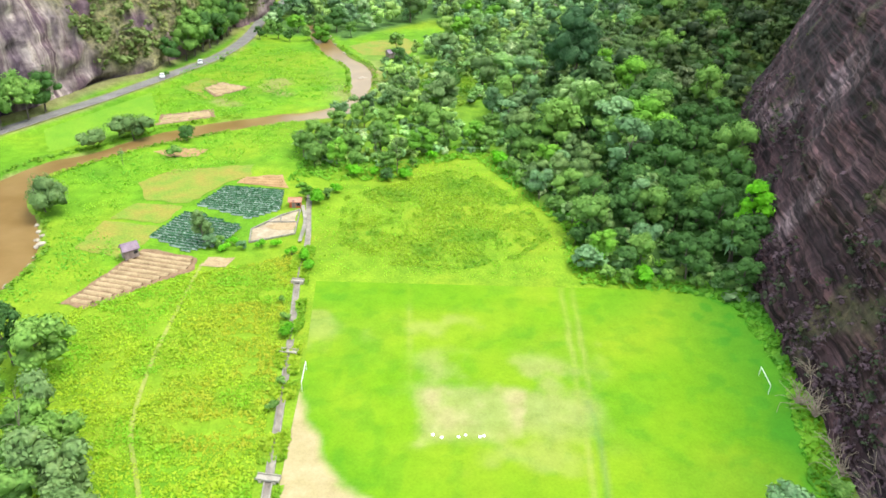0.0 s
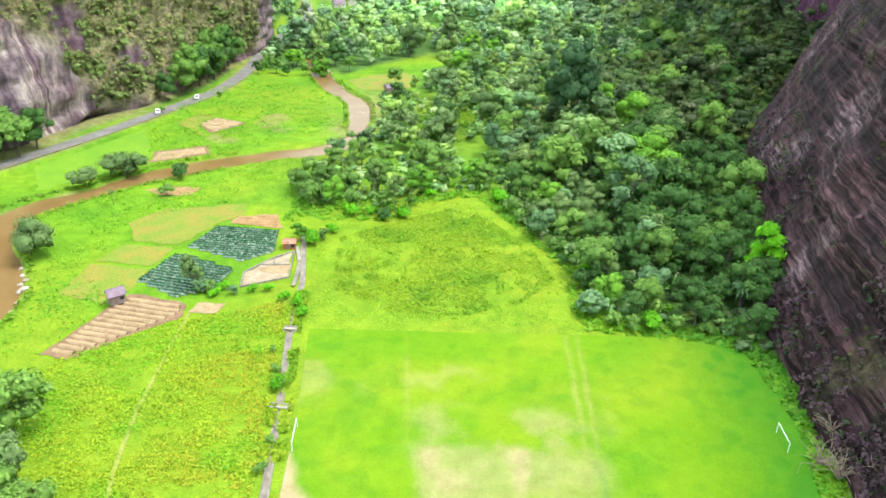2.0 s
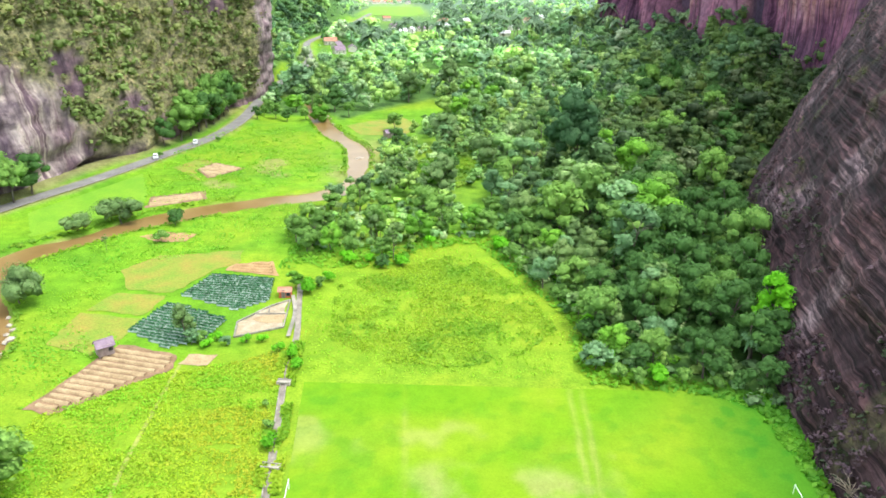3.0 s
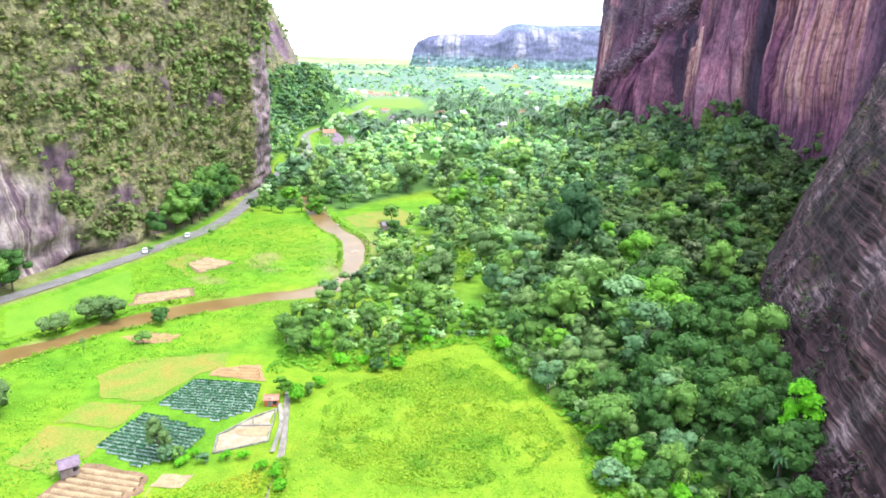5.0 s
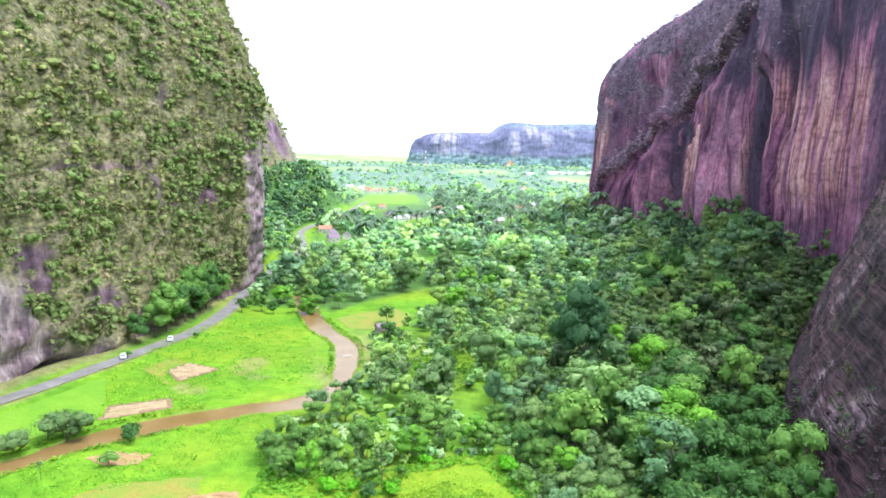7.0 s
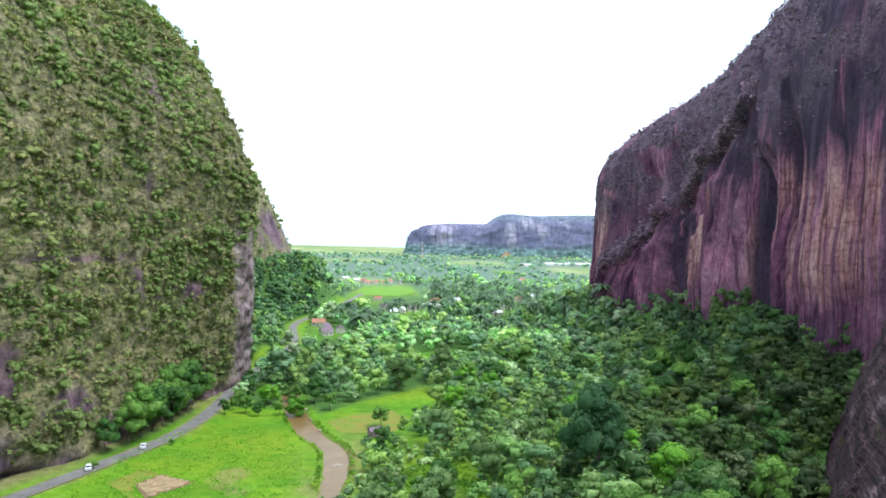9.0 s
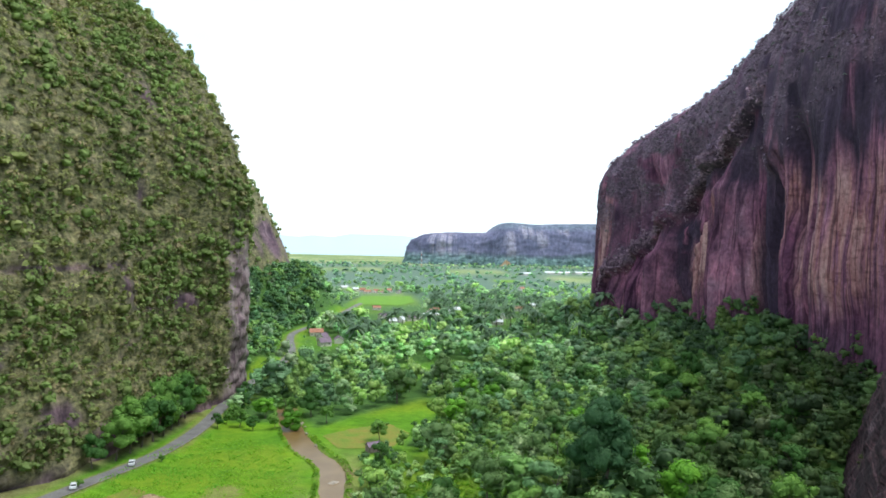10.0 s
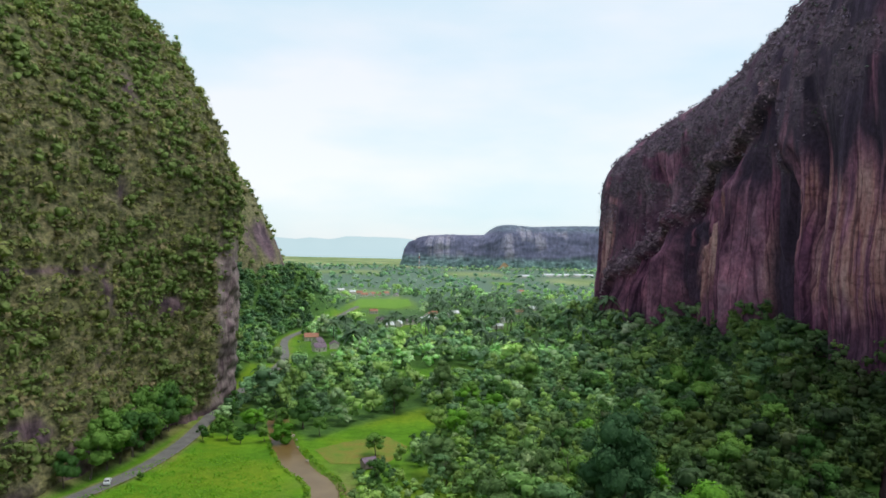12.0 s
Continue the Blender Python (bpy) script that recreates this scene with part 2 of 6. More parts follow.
def ground_material():
    m, nt, bsdf = shader("meadow_ground")
    forest, soil, dry = (attribute_of(nt, "zone", c) for c in ("Red", "Green", "Blue"))
    paddy_haze = attribute_of(nt, "paddy_haze")
    broad, mid, fine = noise_of(nt, 0.035, 5), noise_of(nt, 0.3, 5), noise_of(nt, 2.2, 5)
    grass = ramp_of(nt, broad, [(0.3, (0.068, 0.19, 0.012)), (0.5, (0.115, 0.262, 0.014)), (0.7, (0.17, 0.305, 0.016))])
    grass = mix_color(nt, 0.7, grass, ramp_of(nt, mid, [(0.3, (0.6, 0.68, 0.55)), (0.65, (1.25, 1.2, 1.2))]), "MULTIPLY")
    grass = mix_color(nt, dry, grass, ramp_of(nt, mid, [(0.3, (0.14, 0.24, 0.012)), (0.7, (0.25, 0.3, 0.02))]))
    wood = ramp_of(nt, mid, [(0.3, (0.04, 0.1, 0.025)), (0.55, (0.075, 0.16, 0.035)), (0.75, (0.12, 0.22, 0.05))])
    earth = ramp_of(nt, mid, [(0.3, (0.2, 0.14, 0.07)), (0.7, (0.32, 0.25, 0.14))])
    # far ground pales with distance: haze painted in along with pale rice paddies
    grass = mix_color(nt, paddy_haze, grass, ramp_of(nt, noise_of(nt, 0.006, 4, (1, 0.4, 1)), [(0.35, (0.14, 0.21, 0.08)), (0.5, (0.24, 0.3, 0.13)), (0.65, (0.36, 0.38, 0.2))]))
    wood = mix_color(nt, paddy_haze, wood, (0.13, 0.2, 0.15))
    col = mix_color(nt, forest, grass, wood)
    col = mix_color(nt, soil, col, earth)
    col = mix_color(nt, 0.6, col, ramp_of(nt, fine, [(0.3, (0.55, 0.55, 0.5)), (0.7, (1.3, 1.3, 1.3))]), "MULTIPLY")
    finish(nt, bsdf, col, 0.9, fine, 0.6, 0.25, 0.1)
    return m


def pitch_material():
    m, nt, bsdf = shader("mown_grass")
    bare, yellow, deep_green = (attribute_of(nt, "zone", c) for c in ("Red", "Green", "Blue"))
    broad, mid, fine = noise_of(nt, 0.05, 4), noise_of(nt, 0.35, 5), noise_of(nt, 3.0, 4)
    g = ramp_of(nt, broad, [(0.3, (0.1, 0.235, 0.006)), (0.7, (0.14, 0.27, 0.008))])
    g = mix_color(nt, yellow, g, (0.2, 0.28, 0.014))
    g = mix_color(nt, deep_green, g, (0.045, 0.185, 0.01))
    g = mix_color(nt, 0.5, g, ramp_of(nt, mid, [(0.3, (0.75, 0.8, 0.75)), (0.7, (1.15, 1.1, 1.15))]), "MULTIPLY")
    e = ramp_of(nt, mid, [(0.3, (0.28, 0.235, 0.115)), (0.7, (0.37, 0.305, 0.175))])
    col = mix_color(nt, bare, g, e)
    col = mix_color(nt, 0.35, col, ramp_of(nt, fine, [(0.3, (0.7, 0.7, 0.7)), (0.7, (1.2, 1.2, 1.2))]), "MULTIPLY")
    finish(nt, bsdf, col, 0.9, fine, 0.3, 0.05, 0.1)
    return m


def wall_noise(nt, fx, fz, detail=5, rough=0.6, sway=10.0):
    """Noise laid out along a wall and up it."""
    sep = nt.nodes.new("ShaderNodeSeparateXYZ")
    nt.links.new(nt.nodes.new("ShaderNodeNewGeometry").outputs["Position"], sep.inputs[0])
    comb = nt.nodes.new("ShaderNodeCombineXYZ")
    bend = nt.nodes.new("ShaderNodeMath")
    bend.operation = "MULTIPLY_ADD"
    bend.inputs[1].default_value = sway
    nt.links.new(noise_of(nt, 0.04, 3, (0.2, 1, 1)), bend.inputs[0])
    nt.links.new(attribute_of(nt, "along"), bend.inputs[2])
    for src, factor, slot in ((bend.outputs[0], fx, 0), (sep.outputs[2], fz, 1)):
        mul = nt.nodes.new("ShaderNodeMath")
        mul.operation = "MULTIPLY"
        mul.inputs[1].default_value = factor
        nt.links.new(src, mul.inputs[0])
        nt.links.new(mul.outputs[0], comb.inputs[slot])
    n = nt.nodes.new("ShaderNodeTexNoise")
    n.inputs["Scale"].default_value, n.inputs["Detail"].default_value, n.inputs["Roughness"].default_value = 1.0, detail, rough
    nt.links.new(comb.outputs[0], n.inputs["Vector"])
    return n.outputs["Fac"]


def cliff_material(name, reds, greys, pales, grass, spin=(0, 0, 0), strata=0.0, flow=(0.3, 0.3, 0.006), k=1.0, bands=0.6, blots=0.85, stripes=0.0):
    """Sandstone wall: long vertical water streaks over blotches, pale scars, and grass where the attribute says."""
    m, nt, bsdf = shader(name)
    veg, scar = attribute_of(nt, "zone", "Red"), attribute_of(nt, "zone", "Green")
    sway = 1.5 if stripes else 10.0
    thin = wall_noise(nt, flow[0] * k, flow[2] * k, 8, 0.72, sway)
    wide = wall_noise(nt, flow[0] * 0.3 * k, flow[2] * 0.6 * k, 4, 0.55, sway)
    streak = mix_color(nt, 0.7, thin, mix_color(nt, 0.4, wide, noise_of(nt, 0.07 * k, 5)))
    blot = noise_of(nt, 0.04 * k, 6, rough=0.65)
    crack = noise_of(nt, k, 7, (0.13, 0.13, 0.4), 0.75)
    fine = noise_of(nt, 0.8 * k, 6, (1, 1, 0.55))
    rock = ramp_of(nt, streak, [(0.33, greys[0]), (0.45, reds[0]), (0.55, reds[1]), (0.68, greys[1])])
    rock = mix_color(nt, blots, rock, ramp_of(nt, blot, [(0.34, (0.3, 0.27, 0.36)), (0.5, (0.95, 0.93, 0.97)), (0.66, (1.3, 1.2, 1.2))]), "MULTIPLY")
    rock = mix_color(nt, bands, rock, ramp_of(nt, crack, [(0.38, (0.3, 0.28, 0.32)), (0.48, (0.95, 0.95, 0.95)), (0.66, (1.35, 1.3, 1.3))]), "MULTIPLY")
    if stripes:
        hair = wall_noise(nt, 0.3 * k, 0.03 * k, 7, 0.72, sway)
        rock = mix_color(nt, stripes, rock, ramp_of(nt, hair, [(0.38, (0.32, 0.28, 0.38)), (0.47, (0.9, 0.88, 0.92)), (0.54, (1.0, 0.97, 0.98)), (0.64, (1.7, 1.5, 1.45))]), "MULTIPLY")
    if stripes:
        seam = wall_noise(nt, 0.24 * k, 0.007 * k, 3, 0.5, sway)
    light = ramp_of(nt, thin, [(0.38, reds[0]), (0.43, reds[1]), (0.48, pales[0]), (0.6, pales[1])])
    light = mix_color(nt, 0.7, light, ramp_of(nt, crack, [(0.36, (0.35, 0.3, 0.33)), (0.5, (1.0, 1.0, 1.0))]), "MULTIPLY")
    if stripes:
        light = mix_color(nt, stripes, light, ramp_of(nt, hair, [(0.38, (0.35, 0.26, 0.3)), (0.46, (0.85, 0.8, 0.82)), (0.52, (1.0, 1.0, 1.0)), (0.62, (1.3, 1.35, 1.3))]), "MULTIPLY")
    rock = mix_color(nt, scar, rock, light)
    if stripes:
        rock = mix_color(nt, 0.8 if stripes > 0.5 else 0.25, rock, ramp_of(nt, seam, [(0.47, (1, 1, 1)), (0.495, (0.25, 0.2, 0.28)), (0.505, (0.25, 0.2, 0.28)), (0.525, (1, 1, 1))]), "MULTIPLY")
    # blue zone: near-black violet for dark stains and for painted cleft shade
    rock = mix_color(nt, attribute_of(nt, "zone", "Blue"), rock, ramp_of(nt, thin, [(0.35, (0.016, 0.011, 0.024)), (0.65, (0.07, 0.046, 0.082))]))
    height = mix_color(nt, 0.65, fine, hair) if stripes else mix_color(nt, 0.5, fine, crack)
    if strata:
        band = noise_of(nt, 1.0, 2, (0.003, 0.025, 0.5), 0.6, spin=spin)
        rock = mix_color(nt, strata, rock, ramp_of(nt, band, [(0.38, (0.35, 0.32, 0.36)), (0.5, (1.0, 0.95, 0.95)), (0.62, (1.35, 1.3, 1.3))]), "MULTIPLY")
        split = noise_of(nt, 1.0, 2, (0.008, 0.07, 1.9), 0.6, spin=spin)
        chip = chips_of(nt, 0.8, (0.05, 0.35, 2.0), spin)
        rock = mix_color(nt, 0.75, rock, ramp_of(nt, chip, [(0.15, (0.6, 0.58, 0.6)), (0.6, (0.95, 0.95, 0.95)), (0.95, (1.6, 1.55, 1.5))]), "MULTIPLY")
        rock = mix_color(nt, 0.9, rock, ramp_of(nt, split, [(0.4, (0.3, 0.28, 0.3)), (0.49, (0.95, 0.95, 0.95)), (0.64, (1.6, 1.55, 1.5))]), "MULTIPLY")
        height = mix_color(nt, 0.4, mix_color(nt, 0.6, band, split), chip)
    green = ramp_of(nt, noise_of(nt, 0.16 * k, 5), [(0.3, grass[0]), (0.5, grass[1]), (0.7, grass[2])])
    tuft = noise_of(nt, k, 5, (0.4, 0.4, 0.75), 0.7)
    green = mix_color(nt, 0.9, green, ramp_of(nt, tuft, [(0.36, (0.3, 0.34, 0.3)), (0.5, (0.95, 0.95, 0.95)), (0.66, (1.75, 1.65, 1.5))]), "MULTIPLY")
    col = mix_color(nt, veg, rock, green)
    height = mix_color(nt, veg, height, tuft)
    col = mix_color(nt, 0.7, col, ramp_of(nt, fine, [(0.3, (0.5, 0.5, 0.5)), (0.68, (1.35, 1.35, 1.35))]), "MULTIPLY")
    finish(nt, bsdf, col, 0.85, height, 0.9, 1.3, 0.2)
    return m


M_GROUND, M_PITCH = ground_material(), pitch_material()
M_WEST = cliff_material("west_sandstone", ((0.13, 0.085, 0.105), (0.21, 0.15, 0.165)), ((0.045, 0.036, 0.05), (0.29, 0.235, 0.24)),
                        ((0.4, 0.335, 0.3), (0.57, 0.5, 0.46)), ((0.13, 0.132, 0.064), (0.195, 0.19, 0.094), (0.255, 0.225, 0.13)), flow=(0.22, 0.22, 0.012), stripes=0.4)
M_EAST = cliff_material("east_sandstone", ((0.16, 0.064, 0.115), (0.3, 0.142, 0.205)), ((0.028, 0.017, 0.048), (0.38, 0.25, 0.31)),
                        ((0.36, 0.165, 0.165), (0.54, 0.34, 0.33)), ((0.085, 0.055, 0.085), (0.13, 0.09, 0.13), (0.18, 0.135, 0.175)), flow=(0.13, 0.13, 0.009), bands=0.22, stripes=0.85)
M_ROCK = cliff_material("layered_rock", ((0.038, 0.021, 0.025), (0.062, 0.037, 0.041)), ((0.017, 0.011, 0.015), (0.082, 0.06, 0.066)),
                        ((0.14, 0.105, 0.12), (0.2, 0.16, 0.175)), ((0.04, 0.05, 0.02), (0.07, 0.07, 0.035), (0.1, 0.085, 0.05)), (-0.08, 0.0, 0.0), 0.9, (0.03, 0.03, 0.02), bands=0.12, blots=0.6)
M_ROAD = plain("asphalt", [(0.3, (0.13, 0.126, 0.118)), (0.7, (0.21, 0.204, 0.19))], 0.2, 0.85)
M_SOIL = plain("tilled_soil", [(0.3, (0.26, 0.185, 0.1)), (0.7, (0.38, 0.29, 0.165))], 0.5, 0.95, 4, 0.5)
M_FURROW = plain("damp_soil", [(0.3, (0.16, 0.1, 0.055)), (0.7, (0.26, 0.17, 0.1))], 0.5, 0.95, 4, 0.5)
M_SOIL_RED = plain("red_soil", [(0.3, (0.26, 0.16, 0.07)), (0.7, (0.38, 0.25, 0.12))], 0.5, 0.95, 4, 0.5)
M_STUBBLE = plain("ripe_rice", [(0.3, (0.12, 0.225, 0.018)), (0.5, (0.185, 0.222, 0.028)), (0.7, (0.25, 0.2, 0.038))], 0.18, 0.9, 3.0, 0.5, 0.15)
M_PATH = plain("trodden_grass", [(0.3, (0.17, 0.23, 0.03)), (0.7, (0.26, 0.29, 0.06))], 0.3, 0.9, 3)
M_RICE = plain("young_rice", [(0.3, (0.1, 0.255, 0.01)), (0.7, (0.155, 0.3, 0.014))], 0.12, 0.85, 3.0, 0.5, 0.15)
M_CONCRETE = plain("concrete", [(0.3, (0.24, 0.22, 0.18)), (0.7, (0.4, 0.37, 0.31))], 0.6, 0.85, 5)
M_OLD = plain("old_concrete", [(0.3, (0.15, 0.14, 0.115)), (0.7, (0.34, 0.31, 0.26))], 0.5, 0.85, 4)
M_SAND = plain("river_sand", [(0.3, (0.38, 0.29, 0.17)), (0.7, (0.54, 0.43, 0.29))], 0.5, 0.9, 4)
M_STONE = plain("boulder", [(0.3, (0.24, 0.2, 0.15)), (0.7, (0.45, 0.4, 0.33))], 0.8, 0.9, 5)
M_TIMBER = plain("weathered_timber", [(0.3, (0.16, 0.12, 0.11)), (0.7, (0.32, 0.26, 0.24))], 1.0, 0.85, 9, stretch=(1, 1, 0.2), space="Object")
M_TIN = plain("roof_tin", [(0.3, (0.15, 0.1, 0.14)), (0.7, (0.27, 0.2, 0.25))], 0.7, 0.7, 6, space="Object")
M_RUST = plain("rusty_roof", [(0.3, (0.3, 0.12, 0.07)), (0.7, (0.48, 0.24, 0.16))], 0.5, 0.7, 5)
M_WHITE_ROOF = plain("bright_tin_roof", [(0.3, (0.6, 0.62, 0.64)), (0.7, (0.8, 0.82, 0.84))], 0.3, 0.5, 4)
M_RED = plain("red_paint", [(0.3, (0.4, 0.07, 0.03)), (0.7, (0.55, 0.13, 0.05))], 0.8, 0.7, 6)
M_PLASTER = plain("plaster", [(0.3, (0.62, 0.58, 0.52)), (0.7, (0.78, 0.74, 0.68))], 0.6, 0.85, 5)
M_WHITE = plain("white_paint", [(0.3, (0.72, 0.72, 0.7)), (0.7, (0.82, 0.82, 0.8))], 1.0, 0.5, 9)
M_MULCH = plain("mulch_film", [(0.3, (0.16, 0.24, 0.18)), (0.7, (0.32, 0.4, 0.33))], 1.0, 0.5, 5)
M_GLASS_DARK = plain("dark_glass", [(0.3, (0.02, 0.025, 0.03)), (0.7, (0.03, 0.035, 0.04))], 1.0, 0.12, 5, 0.0)
M_RUBBER = plain("rubber", [(0.3, (0.02, 0.02, 0.02)), (0.7, (0.03, 0.03, 0.03))], 4.0, 0.9, 9)


def water_material():
    m, nt, bsdf = shader("muddy_water")
    col = ramp_of(nt, noise_of(nt, 0.12, 4), [(0.3, (0.15, 0.09, 0.027)), (0.7, (0.215, 0.14, 0.055))])
    finish(nt, bsdf, col, 0.3, noise_of(nt, 1.5, 3), 0.15, 0.05, 0.25)
    return m


M_WATER = water_material()
M_POND = plain("pond_mud", [(0.3, (0.2, 0.16, 0.1)), (0.5, (0.3, 0.24, 0.15)), (0.7, (0.42, 0.36, 0.26))], 0.35, 0.35, 3)

# ---------------------------------------------------------------- the plan
RIVER = [(-96, 60), (-91, 85), (-87, 105), (-87, 118), (-92, 130), (-99, 141), (-101.5, 150), (-100.5, 160), (-96, 168.5), (-89, 176), (-82, 185.5), (-74, 193.5),
         (-63, 202), (-55, 206.5), (-47, 211.5), (-38.5, 214.5), (-31, 221), (-27, 232), (-27, 249), (-28.5, 265), (-32, 279), (-41, 294), (-48, 311), (-54, 330), (-62, 360)]
RIVER_HALF = [7.5, 7.5, 7.5, 7.5, 7, 6, 4.6, 3.8, 3.4, 2.4, 3.2, 3.8, 3.9, 3.5, 3.4, 3.3, 3.8, 1.8, 2.1, 2.7, 2.4, 3.0, 2.8, 3, 3]
ROAD = [(-190, 70), (-150, 140), (-128, 178), (-117, 202), (-107.5, 224), (-97.5, 252), (-88, 282), (-85, 314), (-87, 350), (-90, 384), (-88, 414), (-86, 453), (-89, 505),
        (-103, 572), (-106, 610), (-98, 680), (-90, 780), (-85, 900)]
RIVER_LINE = curve_points([(*p, h) for p, h in zip(RIVER, RIVER_HALF)], 3.0)
ROAD_LINE = curve_points(ROAD, 4.0)
# the foot of the eastern walls, from which the ground rises
EAST_FOOT = [(40, -40), (50, 30), (58, 75), (61, 105), (71, 150), (78, 182), (94, 213), (122, 262), (168, 300), (165, 360), (165, 484), (146, 540), (128, 592), (150, 660), (260, 720)]
WEST_FOOT = [(-260, 40), (-185, 130), (-150, 170), (-122, 207), (-119, 228), (-108, 250), (-101, 285), (-95, 330), (-93, 372), (-95, 400), (-125, 430), (-175, 510), (-196, 620), (-163, 710), (-139, 770), (-141, 812), (-200, 880), (-360, 930)]


def terrain(x, y):
    x, y = np.asarray(x, float), np.asarray(y, float)
    z = 0.25 * (n2(x, y, 22, 3, 3) - 0.5) + 0.9 * (n2(x, y, 90, 2, 5) - 0.5) * smooth(115, 220, np.hypot(x - 15, y - 80))
    farm = inside(x, y, [(-80, 60), (-80, 170), (-30, 170), (60, 110), (60, 45), (-40, 45)])
    z = np.where(farm | ((y < 335) & (x < 66)), 0.12 * z, z)
    de = line_distance(x, y, EAST_FOOT)
    talus = 20 * smooth(200, 330, y) * (1 - smooth(2, 75, de)) + 3.0 * (1 - smooth(0, 14, de)) * smooth(112, 138, y)
    talus += 17 * np.exp(-(((x - 168) / 30) ** 2 + ((y - 418) / 46) ** 2)) + 9 * np.exp(-(((x - 160) / 22) ** 2 + ((y - 505) / 30) ** 2))
    dw = line_distance(x, y, WEST_FOOT)
    talus += 40 * smooth(415, 480, y) * (1 - smooth(0, 55, dw)) * (x < -60)
    talus += 2.0 * (1 - smooth(0, 9, dw)) * (1 - smooth(380, 415, y))
    behind = smooth(-3, 8, x - np.interp(y, [p[1] for p in EAST_FOOT], [p[0] for p in EAST_FOOT]))
    z = z + talus + 2 * behind * smooth(0, 30, de)
    dr, half = line_distance(x, y, RIVER_LINE[:, :2], RIVER_LINE[:, 2])
    half = half + 1.6 * (n2(x, y, 5, 2, 9) - 0.5)
    z = z - 2.4 * (1 - smooth(-1.2, 2.2, dr - half)) + 0.3 * np.exp(-((dr - half - 3.2) / 1.4) ** 2)
    dq = line_distance(x, y, ROAD_LINE)
    w = 1 - smooth(3.4, 7.5, dq)
    z = z * (1 - w) + 0.9 * w
    return z


# ---------------------------------------------------------------- ground
def axis(lo, fine_lo, fine_hi, hi, step, grow):
    a = list(np.arange(fine_lo, fine_hi + step, step))
    d = step
    while a[-1] < hi:
        d *= grow
        a.append(min(a[-1] + d, hi))
    d = step
    while a[0] > lo:
        d *= grow
        a.insert(0, max(a[0] - d, lo))
    return np.array(a)


gx, gy = axis(-4200, -124, 62, 4200, 1.6, 1.08), axis(-700, 58, 320, 4900, 1.6, 1.05)
GX, GY = np.meshgrid(gx, gy, indexing="ij")
GZ = terrain(GX.ravel(), GY.ravel()).reshape(GX.shape)
OPEN_SPACES = [  # meadows and fields without trees
    [(-28, 40), (-28, 172), (-8, 172), (-4, 178), (16, 184), (21, 168), (27, 152), (33, 138), (31, 120), (54, 115), (60, 90), (52, 40)],
    [(-46, 300), (-42, 325), (-24, 350), (-2, 378), (6, 352), (-4, 325), (-10, 293), (-24, 283), (-34, 284)],
    [(-5, 232), (-8, 250), (2, 268), (14, 262), (16, 240), (6, 228)],
    [(-22, 430), (-20, 470), (20, 490), (30, 455), (5, 425)],
    [(-105, 860), (-95, 1040), (-30, 1060), (-14, 910), (-45, 860)],
    [(120, 1480), (125, 1620), (180, 1610), (190, 1480)],
    [(-150, 1150), (-170, 1250), (-60, 1260), (-70, 1150)],
    [(260, 1500), (280, 1800), (470, 1830), (430, 1500)],
    [(-300, 1900), (-380, 2200), (-160, 2250), (-120, 1900)],
    [(60, 1900), (20, 2300), (200, 2300), (210, 1950)],
]


VILLAGE = [(-88, 596, 15, "rust"), (-79, 570, 70, "tin"), (-74, 545, 30, "tin"), (-66, 560, 100, "tin"),
           (-35, 690, 10, "white"), (-28, 702, 80, "white"), (-18, 720, 20, "tin"), (-8, 742, 60, "white"), (2, 760, 15, "white"), (5, 805, 0, "rust"), (14, 790, 50, "white"), (-2, 790, 80, "rust"),
           (26, 820, 20, "white"), (-45, 730, 35, "tin"), (60, 700, 10, "white"), (74, 760, 40, "white"), (98, 850, 0, "rust"), (120, 900, 25, "white"), (-60, 820, 15, "rust"),
           (-95, 1085, 20, "rust"), (-85, 1100, 60, "rust"), (-75, 1092, 10, "rust"), (-105, 1120, 0, "rust"), (-66, 1120, 40, "rust"), (-118, 1140, 15, "white"), (-50, 1100, 80, "tin"),
           (-140, 1180, 30, "white"), (40, 1080, 20, "white"), (90, 1150, 0, "white"), (150, 1250, 35, "rust")]


def forest_mask(x, y):
    """1 where trees stand, 0 on open land."""
    x, y = np.asarray(x, float), np.asarray(y, float)
    edge_x = np.interp(y, [100, 112, 120, 150, 165, 168, 184, 215, 232, 250, 275, 300, 330, 420, 480], [70, 46, 34, 27, -8, -34, -38, -30, -22, -20, -19, -38, -46, -82, -82])
    f = (x > edge_x) & (y > 108)
    f |= (y > 385) | ((y > 330) & (x > -80))
    f |= (x < np.interp(y, [0, 150, 202, 224, 252, 282, 314, 400], [-190, -150, -123, -115, -106, -96, -92, -95])) & (y > 60)
    for poly in OPEN_SPACES:
        f &= ~inside(x, y, poly)
    f &= line_distance(x, y, ROAD_LINE) > np.where(y > 395, 9.0, 5.5)
    for hx, hy, _, _ in VILLAGE:
        f &= (np.abs(x - hx) > 8) | (y < hy - (16 if hy < 650 else 24)) | (y > hy + 7)
    dr, half = line_distance(x, y, RIVER_LINE[:, :2], RIVER_LINE[:, 2])
    f &= dr > half + 2
    return f


